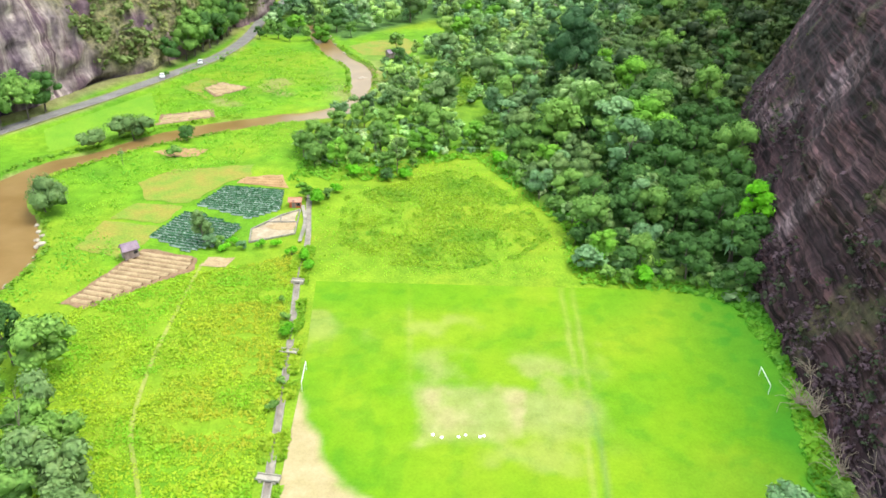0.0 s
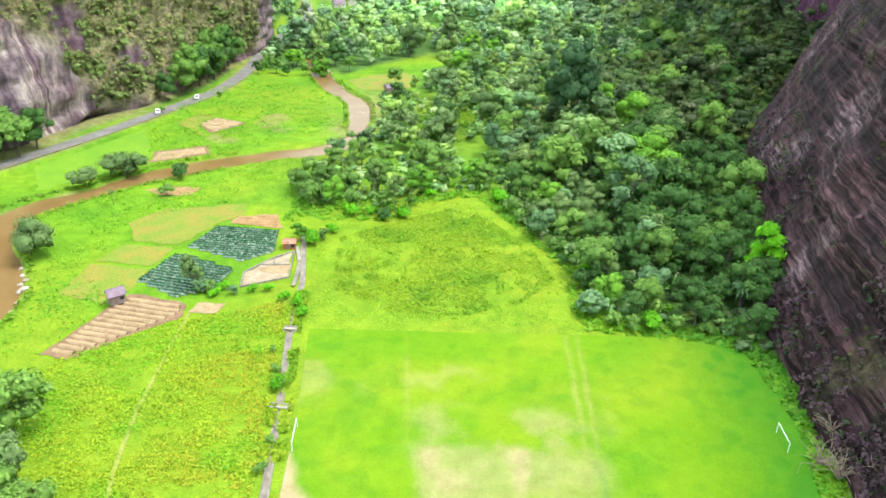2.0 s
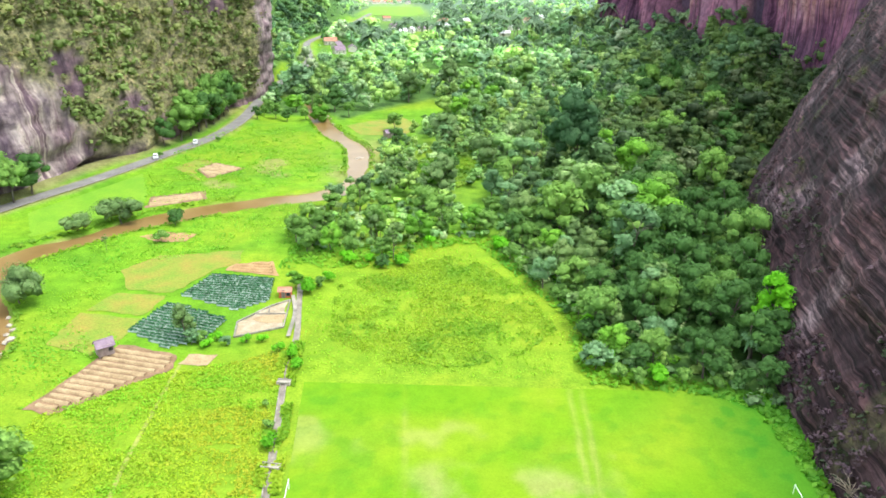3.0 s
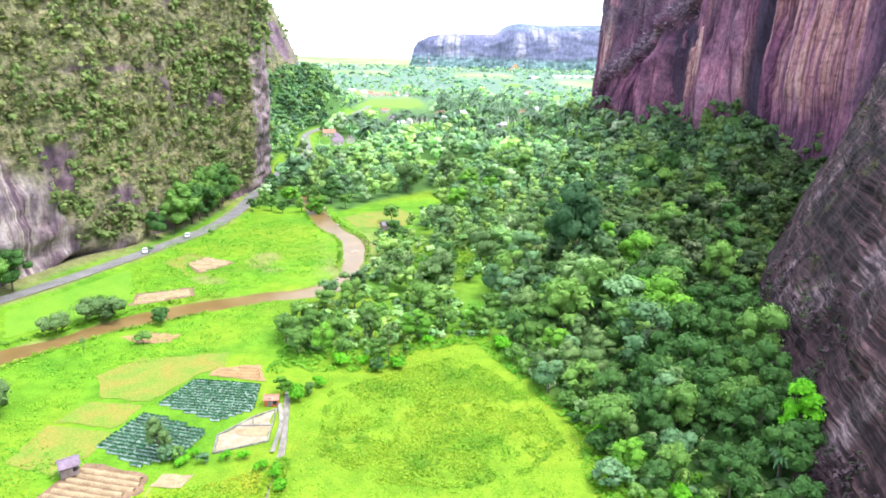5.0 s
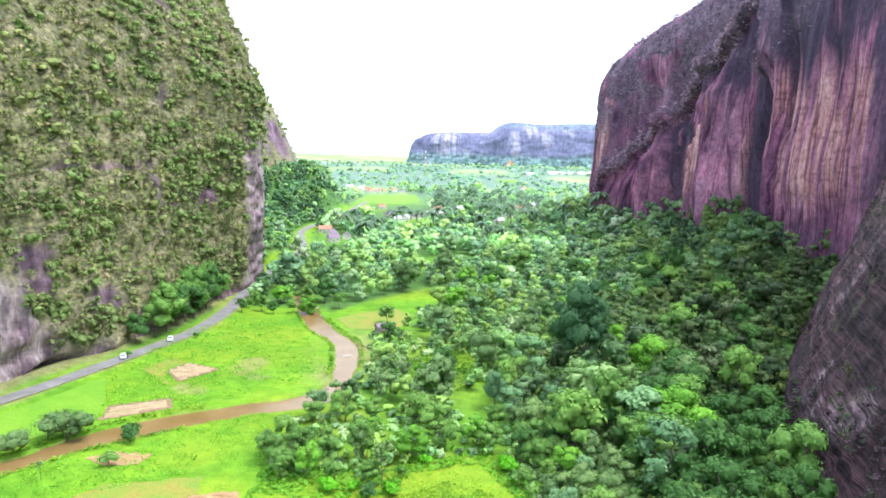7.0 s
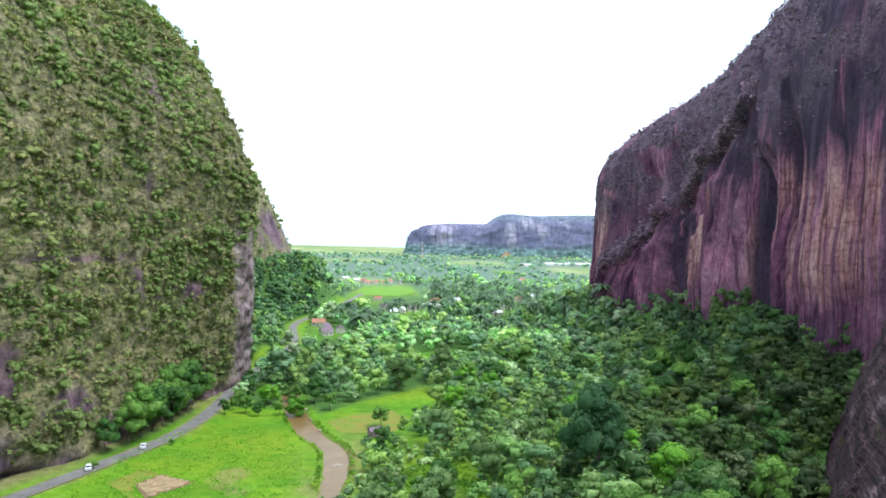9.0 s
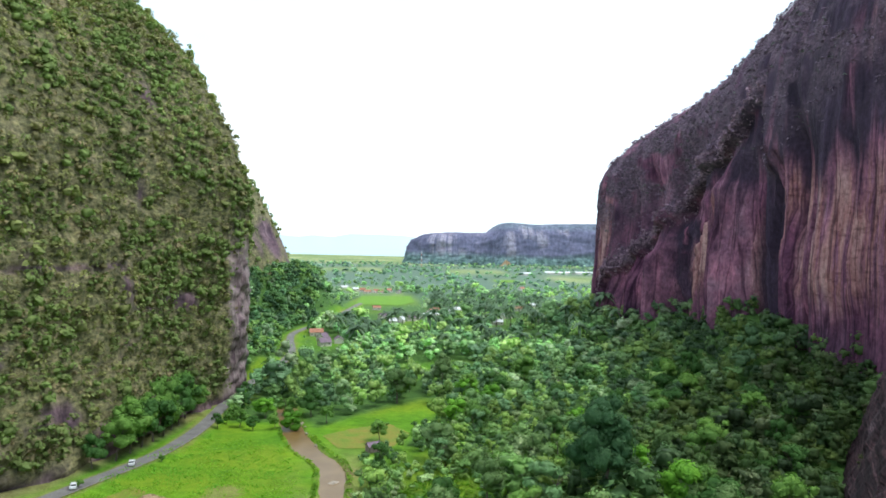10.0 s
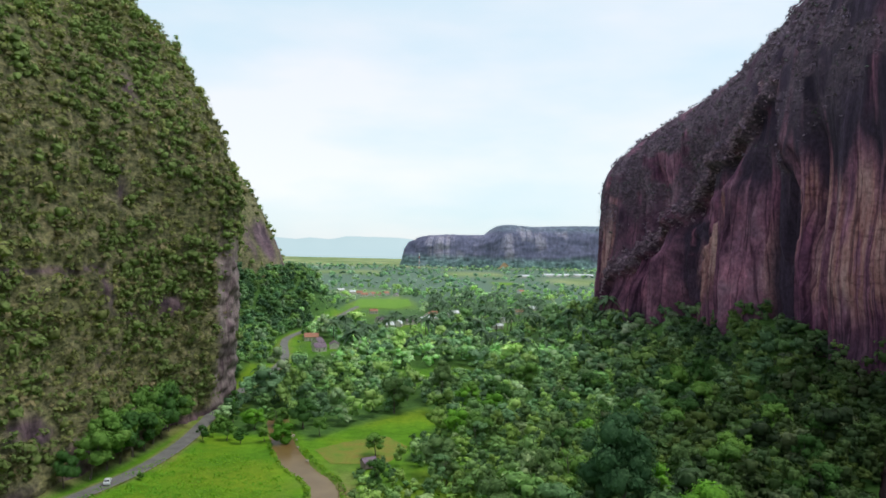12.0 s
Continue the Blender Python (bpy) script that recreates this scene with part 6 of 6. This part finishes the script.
row_plot("vegetable_plot", [(-82.5, 200.5), (-84, 209), (-72, 216), (-69, 210)], 1.9, 28, M_SOIL, "bare earth rows on the river bank", 0.35, seed=4)
row_plot("vegetable_plot", [(-80.5, 240), (-77, 248), (-66, 243), (-74, 231.5)], 1.9, 30, M_SOIL, "bare earth rows in the meadow", 0.35, seed=5)
row_plot("vegetable_plot", [(-47.5, 158.8), (-46.5, 162), (-38.5, 164), (-36, 157)], 1.5, -4, M_SOIL_RED, "rows of red earth", 0.35, seed=6)

# trodden path through the weeds
v, f = ribbon(curve_points([(-44.5, 117), (-44, 103), (-43, 87), (-40.5, 72), (-36, 62), (-30, 50)], 1.5), 0.32, 0.12)
tagged(new("footpath", mesh_from("footpath", v, f, M_PATH)), "narrow trodden footpath through tall weeds", "path", kind="structure")
# ---------------------------------------------------------------- irrigation canal, slabs and basins
CANAL_LINE = curve_points(CANAL, 1.5)
t = np.gradient(CANAL_LINE, axis=0)
t /= np.linalg.norm(t, axis=1)[:, None]
side_way = np.stack([-t[:, 1], t[:, 0]], 1)
canal = thing("irrigation_canal", pose(0, 0, 0), "narrow concrete irrigation canal between weedy edges", "canal", kind="structure")
v, f = ribbon(CANAL_LINE, 0.45, 0.09)
part("canal_bed", mesh_from("canal_bed", v, f, plain("wet_concrete", [(0.3, (0.12, 0.1, 0.08)), (0.7, (0.3, 0.27, 0.22))], 0.4, 0.5, 4)), None, canal)
for sd in (-0.5, 0.5):
    rows = []
    for o, z in ((-0.09, 0.0), (-0.09, 0.25), (0.09, 0.25), (0.09, 0.0)):
        p = CANAL_LINE + side_way * (sd + o)
        rows.append(np.c_[p, np.full(len(p), z)])
    g = np.stack(rows, 1)
    part("canal_wall", mesh_from("canal_wall", g.reshape(-1, 3), grid_faces(*g.shape[:2])[:, ::-1], M_OLD, False), None, canal)


def footbridge(x, y, turn, length):
    ob = thing("footbridge", pose(x, y, 0.3, 0, 0, turn), "small pale concrete slab bridge over the canal", "bridge", "canal bridges")
    part("slab", boxed((length, 1.1, 0.16), (0, 0, 0.08), bevel=0.03), M_CONCRETE, ob)
    for q in (-0.5, 0.5):
        part("kerb", boxed((length, 0.14, 0.22), (0, q, 0.27), bevel=0.02), M_CONCRETE, ob)
    for q in (-0.95, 0.95):
        part("abutment", boxed((0.5, 1.3, 0.4), (q, 0, -0.16), bevel=0.03), M_CONCRETE, ob)


footbridge(-21.8, 89.8, -8, 2.9)
footbridge(-19.2, 62.6, -8, 3.2)
footbridge(-24.5, 112, -5, 2.4)

basin = thing("fish_pond", pose(0, 0, 0), "muddy fish pond with pale concrete rims", "pond")
POND = [(-38.5, 133.5), (-33.5, 140.8), (-29.8, 144), (-28.8, 132), (-37.5, 127.5)]


def rim(parent, a, b, w=0.26, h=0.4, mat=M_OLD):
    d = Vector((b[0] - a[0], b[1] - a[1], 0))
    part("rim", boxed((d.length + w, w, h), ((a[0] + b[0]) / 2, (a[1] + b[1]) / 2, h / 2), (0, 0, math.degrees(math.atan2(d.y, d.x))), 0.04), mat, parent)


for k in range(len(POND)):
    rim(basin, POND[k], POND[(k + 1) % len(POND)])
rim(basin, (-36, 137.2), (-29.2, 137.6))
rim(basin, (-33.5, 140.8), (-33, 137.4))
field("pond_water", [(-38.2, 133.5), (-33.5, 140.3), (-30.2, 143.5), (-29.1, 132.3), (-37.3, 128)], M_POND, "shallow muddy pond water", 0.14, 20)
field("pond_bank", [(-36, 134.5), (-33, 137), (-29.5, 137.3), (-29.3, 134), (-33, 133)], M_SOIL, "bar of pale dry mud in the pond", 0.2, 21)
wall_line = curve_points([(-29.6, 146), (-27.6, 138), (-27.0, 128)], 1.0)
v, f = ribbon(wall_line, 0.4, 0.45)
tagged(new("concrete_path", mesh_from("concrete_path", v, f, M_OLD)), "pale concrete walk beside the pond", "path", kind="structure")


# ---------------------------------------------------------------- goals
def goal(x, y, turn, length):
    ob = thing("football_goal", pose(x, y, 0.16, 0, 0, turn), "white wooden goal frame without a net on the pitch", "goal", "pitch goals")
    for q in (-length / 2, length / 2):
        part("post", rod(bmesh.new(), (0, q, -0.3), (0, q, 1.7), 0.05, sides=8), M_WHITE, ob)
    part("crossbar", rod(bmesh.new(), (0, -length / 2 - 0.06, 1.7), (0, length / 2 + 0.06, 1.7), 0.055, sides=8), M_WHITE, ob)


goal(-18.1, 82.8, 3, 5.2)
goal(53.9, 84.6, -4, 4.6)


# ---------------------------------------------------------------- sheds, houses, cars
def gable(bm, w, d, h, over=0.3, thick=0.08):
    """Two roof slopes with thickness, ridge along x."""
    run = d / 2 + over
    ang = math.degrees(math.atan2(h, d / 2))
    ln = math.hypot(run, run * h / (d / 2))
    for sg in (-1, 1):
        box(bm, (w + 2 * over, ln, thick), (0, sg * run / 2, h - run * h / d), (-sg * ang, 0, 0))
    return bm


def house(x, y, turn, w, d, wall_h, roof_h, m_wall, m_roof, label, name="house", stilts=0.0, category="house", group="", openings=2):
    z = float(terrain([x], [y])[0])
    ob = thing(name, pose(x, y, z, 0, 0, turn), label, category, group)
    bm = boxed((w, d, wall_h + 0.3), (0, 0, stilts + wall_h / 2 - 0.15 * (stilts == 0)), bevel=0.02)
    for sg in (-1, 1):
        e = sg * (w / 2 - 0.06)
        a = bm.verts.new((e, -d / 2, stilts + wall_h))
        b = bm.verts.new((e, d / 2, stilts + wall_h))
        c = bm.verts.new((e, 0, stilts + wall_h + roof_h - 0.1))
        bm.faces.new((a, b, c))
    part("wall", bm, m_wall, ob)
    bm = gable(bmesh.new(), w, d, roof_h)
    bmesh.ops.translate(bm, verts=bm.verts, vec=(0, 0, stilts + wall_h + 0.05))
    part("roof", bm, m_roof, ob)
    part("ridge", boxed((w + 0.66, 0.3, 0.1), (0, 0, stilts + wall_h + roof_h + 0.08), bevel=0.03), m_roof, ob)
    if stilts:
        for sx in (-1, 1):
            for sy in (-1, 1):
                part("post", rod(bmesh.new(), (sx * (w / 2 - 0.15), sy * (d / 2 - 0.15), -0.4), (sx * (w / 2 - 0.15), sy * (d / 2 - 0.15), stilts + 0.1), 0.09), M_TIMBER, ob)
    dr = part("door", boxed((0.85, 0.06, 1.9), (-w * 0.12, -d / 2 - 0.03, stilts + 0.95), bevel=0.01), M_TIMBER, ob)
    for k in range(openings):
        wx = w * (0.28 if k == 0 else -0.36)
        win = part("window", boxed((0.95, 0.08, 0.85), (wx, -d / 2 - 0.03, stilts + wall_h * 0.55), bevel=0.01), M_TIMBER, ob)
        part("pane", boxed((0.75, 0.03, 0.65), (wx, -d / 2 - 0.085, stilts + wall_h * 0.55)), M_GLASS_DARK, win)
    return ob


house(-59.2, 119.8, 40, 2.8, 2.2, 1.9, 0.9, M_TIMBER, M_TIN, "weathered wooden field hut on posts with a violet-grey roof", "field_hut", 0.6, "hut", openings=1)
house(-31.3, 146.3, 5, 2.6, 2.0, 1.6, 0.5, M_RED, M_RUST, "small red shed beside the fish pond", "shed", 0, "shed", openings=1)
house(-18.8, 292.5, 30, 4.2, 3.2, 2.0, 1.0, M_TIMBER, M_TIN, "dark wooden hut in the field clearing", "field_hut", 0.5, "hut", openings=1)
house(61, 411, 20, 7, 6, 3, 1.8, M_TIMBER, plain("violet_tin", [(0.3, (0.16, 0.1, 0.14)), (0.7, (0.28, 0.19, 0.24))], 0.4, 0.6), "hut with a dark violet roof among the trees", "hut", 0, "hut")


def car(x, y, turn, paint, label):
    z = float(terrain([x], [y])[0]) + 0.12
    ob = thing("car", pose(x, y, z, 0, 0, turn), label, "car", "cars on the road")
    bm = bmesh.new()
    prof = [(-2.1, 0.35), (-2.15, 0.75), (-1.9, 0.95), (-1.0, 1.0), (-0.5, 1.5), (1.3, 1.55), (1.95, 1.05), (2.1, 0.9), (2.1, 0.35)]
    lft = [bm.verts.new((a, -0.85 + (0.12 if b > 1.2 else 0), b)) for a, b in prof]
    rgt = [bm.verts.new((a, 0.85 - (0.12 if b > 1.2 else 0), b)) for a, b in prof]
    bm.faces.new(lft)
    bm.faces.new(rgt[::-1])
    for k in range(len(prof)):
        n = (k + 1) % len(prof)
        bm.faces.new((lft[n], lft[k], rgt[k], rgt[n]))
    bmesh.ops.recalc_face_normals(bm, faces=bm.faces)
    part("body", bm, paint, ob)
    part("windscreen", boxed((0.05, 1.35, 0.55), (-0.78, 0, 1.26), (0, 45, 0)), M_GLASS_DARK, ob)
    part("rear_window", boxed((0.05, 1.35, 0.5), (1.66, 0, 1.31), (0, -52, 0)), M_GLASS_DARK, ob)
    for sy in (-0.81, 0.81):
        part("side_window", boxed((1.9, 0.04, 0.36), (0.4, sy, 1.24), (9 if sy < 0 else -9, 0, 0)), M_GLASS_DARK, ob)
    for sx in (-1.3, 1.3):
        for sy in (-0.8, 0.8):
            w = part("wheel", rod(bmesh.new(), (sx, sy - 0.1, 0.31), (sx, sy + 0.1, 0.31), 0.31, sides=12), M_RUBBER, ob)
            part("rim", rod(bmesh.new(), (sx, sy - 0.115, 0.31), (sx, sy + 0.115, 0.31), 0.18, sides=10), M_WHITE_ROOF, w)
    for sy in (-0.6, 0.6):
        part("headlight", boxed((0.05, 0.32, 0.16), (-2.13, sy, 0.72)), M_WHITE_ROOF, ob)


M_CAR = plain("car_paint", [(0.3, (0.68, 0.69, 0.7)), (0.7, (0.75, 0.76, 0.77))], 1.0, 0.25, 9, 0.0)
car(-98.2, 249.5, -70, M_CAR, "small white car on the asphalt road")
car(-91.2, 271, -73, M_CAR, "small white car on the asphalt road under the cliff")

# village houses among the trees
ROOFS = {"rust": M_RUST, "white": M_WHITE_ROOF, "tin": M_TIN}
WORDS = {"rust": "village house with a rust-red roof among palms", "white": "village house with a bright tin roof among trees", "tin": "village house with a grey roof among trees"}
for x, y, a, k in VILLAGE:
    house(x, y, a, rng.uniform(8, 12), rng.uniform(6, 8), 3.0, rng.uniform(1.8, 2.8), M_PLASTER, ROOFS[k], WORDS[k], group="village houses")
# long pale sheds on the far plain
for x, y, w in ((330, 1960, 60), (400, 1990, 80), (490, 2000, 70), (240, 1900, 30)):
    house(x, y, 2, w, 14, 5, 3, M_PLASTER, M_WHITE_ROOF, "long pale shed on the distant plain", "long_shed", group="far sheds", category="shed")

# coconut palms in the village
pr = np.random.default_rng(17)
for k in range(150):
    x, y = pr.uniform(-70, 130), pr.uniform(500, 960)
    if line_distance(np.array([x]), np.array([y]), ROAD_LINE)[0] > 6 and not (x < 0 and y > 660):
        palm(x, y, pr.uniform(13, 20), "village palms")
for x, y, h in ((-33, 640, 16), (-28, 648, 17), (-38, 650, 15), (-24, 636, 15), (-62, 590, 14), (-58, 575, 14), (58, 700, 17)):
    palm(x, y, h, "village palms")

# spiky pandanus palm at the rock
tr, v, f = palm_meshes(33, 5.0, 34, 2.6, M_PALE)
ob = thing("pandanus", pose(60.5, 121, 2.0, 0, 0, 30), "spiky grey-green pandanus at the foot of the rock", "palm")
part("trunk", tr, None, ob)
part("fronds", mesh_from("fronds", v, f, M_PALE, False), None, ob)

# red and white radio mast on the plain
mast = thing("radio_mast", pose(-40, 2450, 0), "slim red and white lattice radio mast on the plain", "mast")
for k in range(6):
    bm = bmesh.new()
    for q in range(3):
        a0 = q * 2.0944
        w0, w1 = 2.6 - 0.38 * k, 2.6 - 0.38 * (k + 1)
        p0, p1 = (w0 * math.cos(a0), w0 * math.sin(a0), 9 * k), (w1 * math.cos(a0), w1 * math.sin(a0), 9 * (k + 1))
        rod(bm, p0, p1, 0.35, 0.3, 5)
        a1 = a0 + 2.0944
        rod(bm, p0, (w1 * math.cos(a1), w1 * math.sin(a1), 9 * (k + 1)), 0.18, sides=4)
    part("section", bm, M_RED if k % 2 == 0 else M_WHITE, mast)


# stones on the river bank
def boulder_mesh(seed):
    r = np.random.default_rng(seed)
    bm = bmesh.new()
    bmesh.ops.create_icosphere(bm, subdivisions=2, radius=1)
    for vt in bm.verts:
        vt.co = Vector((vt.co.x, vt.co.y * 0.8, vt.co.z * 0.6)) * (1 + 0.35 * (noise.noise(vt.co * 1.3 + Vector((seed, 0, 0)))))
    me = bpy.data.meshes.new("boulder")
    bm.to_mesh(me)
    bm.free()
    me.materials.append(M_STONE)
    return me


BOULDERS = [boulder_mesh(k) for k in range(4)]
for k in range(46):
    i = pr.integers(8, 24) if k < 34 else pr.integers(75, 100)
    i = min(i, len(RIVER_LINE) - 2)
    a, b = RIVER_LINE[i], RIVER_LINE[i + 1]
    d = (b - a)[:2] / np.linalg.norm((b - a)[:2])
    e = a[2] + pr.uniform(0.4, 1.8)
    x, y = a[0] + d[1] * e + pr.normal() * 0.3, a[1] - d[0] * e + pr.normal() * 0.3
    s = pr.uniform(0.35, 0.9)
    ob = new("boulder", BOULDERS[pr.integers(4)])
    ob.matrix_world = pose(x, y, float(terrain([x], [y])[0]) + 0.1 * s, 0, 0, pr.random() * 360) @ Matrix.Diagonal((s, s, s, 1))
    tagged(ob, "brown boulder on the river bank", "boulder", "river boulders")
ob = new("boulder", BOULDERS[1])
ob.matrix_world = pose(-28.0, 262.0, -0.9, 0, 0, 40) @ Matrix.Diagonal((2.0, 1.6, 1.5, 1))
tagged(ob, "dark boulder standing in the river", "boulder")

# pale scraps lying on the worn pitch
for k, (x, y) in enumerate(((2, 71.5), (3.2, 71), (5.6, 71.2), (6.6, 71.6), (8.6, 71.3), (9.2, 71.5))):
    bm = bmesh.new()
    bmesh.ops.create_icosphere(bm, subdivisions=1, radius=0.3)
    for vt in bm.verts:
        vt.co.z *= 0.4
        vt.co *= 1 + 0.3 * noise.noise(vt.co * 5 + Vector((k, 0, 0)))
    ob = part("scrap", bm, M_WHITE)
    ob.matrix_world = pose(x, y, 0.22, 0, 0, 50 * k)
    tagged(ob, "pale scrap lying on the worn pitch", "litter", "scraps on the pitch")


# dry bushes of bare twigs at the rock
def dry_bush(x, y, z, size, seed):
    r = np.random.default_rng(seed)
    bm = bmesh.new()
    for k in range(26):
        p = Vector((r.normal() * 0.2, r.normal() * 0.2, 0))
        a, up = r.random() * 6.283, r.uniform(0.5, 1.4)
        way = Vector((math.cos(a) * math.cos(up), math.sin(a) * math.cos(up), math.sin(up)))
        g = 0.09
        for q in range(5):
            e = p + way * size * 0.24
            rod(bm, p, e, g, g * 0.75, 4)
            way = (way + Vector((r.normal() * 0.3, r.normal() * 0.3, -0.22))).normalized()
            p, g = e, g * 0.75
    ob = part("dry_bush", bm, M_DRY)
    ob.matrix_world = pose(x, y, z)
    tagged(ob, "leafless tangle of pale dry branches at the rock", "shrub", "dry bushes")


for k, (x, y, z, s) in enumerate(((57.5, 80, 0, 4.5), (58.5, 77, 0.5, 4), (58, 70, 0, 3.5), (57, 66, 0, 3.6), (60, 63, 2, 3.5), (61, 85, 2, 3), (62, 74, 4, 3), (58, 60, 1, 3.5))):
    dry_bush(x, y, z, s, k)

# landslip of red earth at the foot of the far mesa
r = np.random.default_rng(71)
u, w = np.meshgrid(np.linspace(-1, 1, 30), np.linspace(0, 1, 12), indexing="ij")
slip_z = 26 * (1 - w) * (1 - u ** 2) ** 1.4 * (0.85 + 0.3 * r.random(u.shape)) - 2
slip = np.stack([282 + 48 * u * (0.45 + 0.55 * w), 2800 - 34 * w + 3 * r.normal(size=u.shape), slip_z], -1)
tagged(new("landslip", mesh_from("landslip", slip.reshape(-1, 3), grid_faces(30, 12), M_SOIL)), "bare red earth slip at the foot of the distant mesa", "landslip", kind="structure")
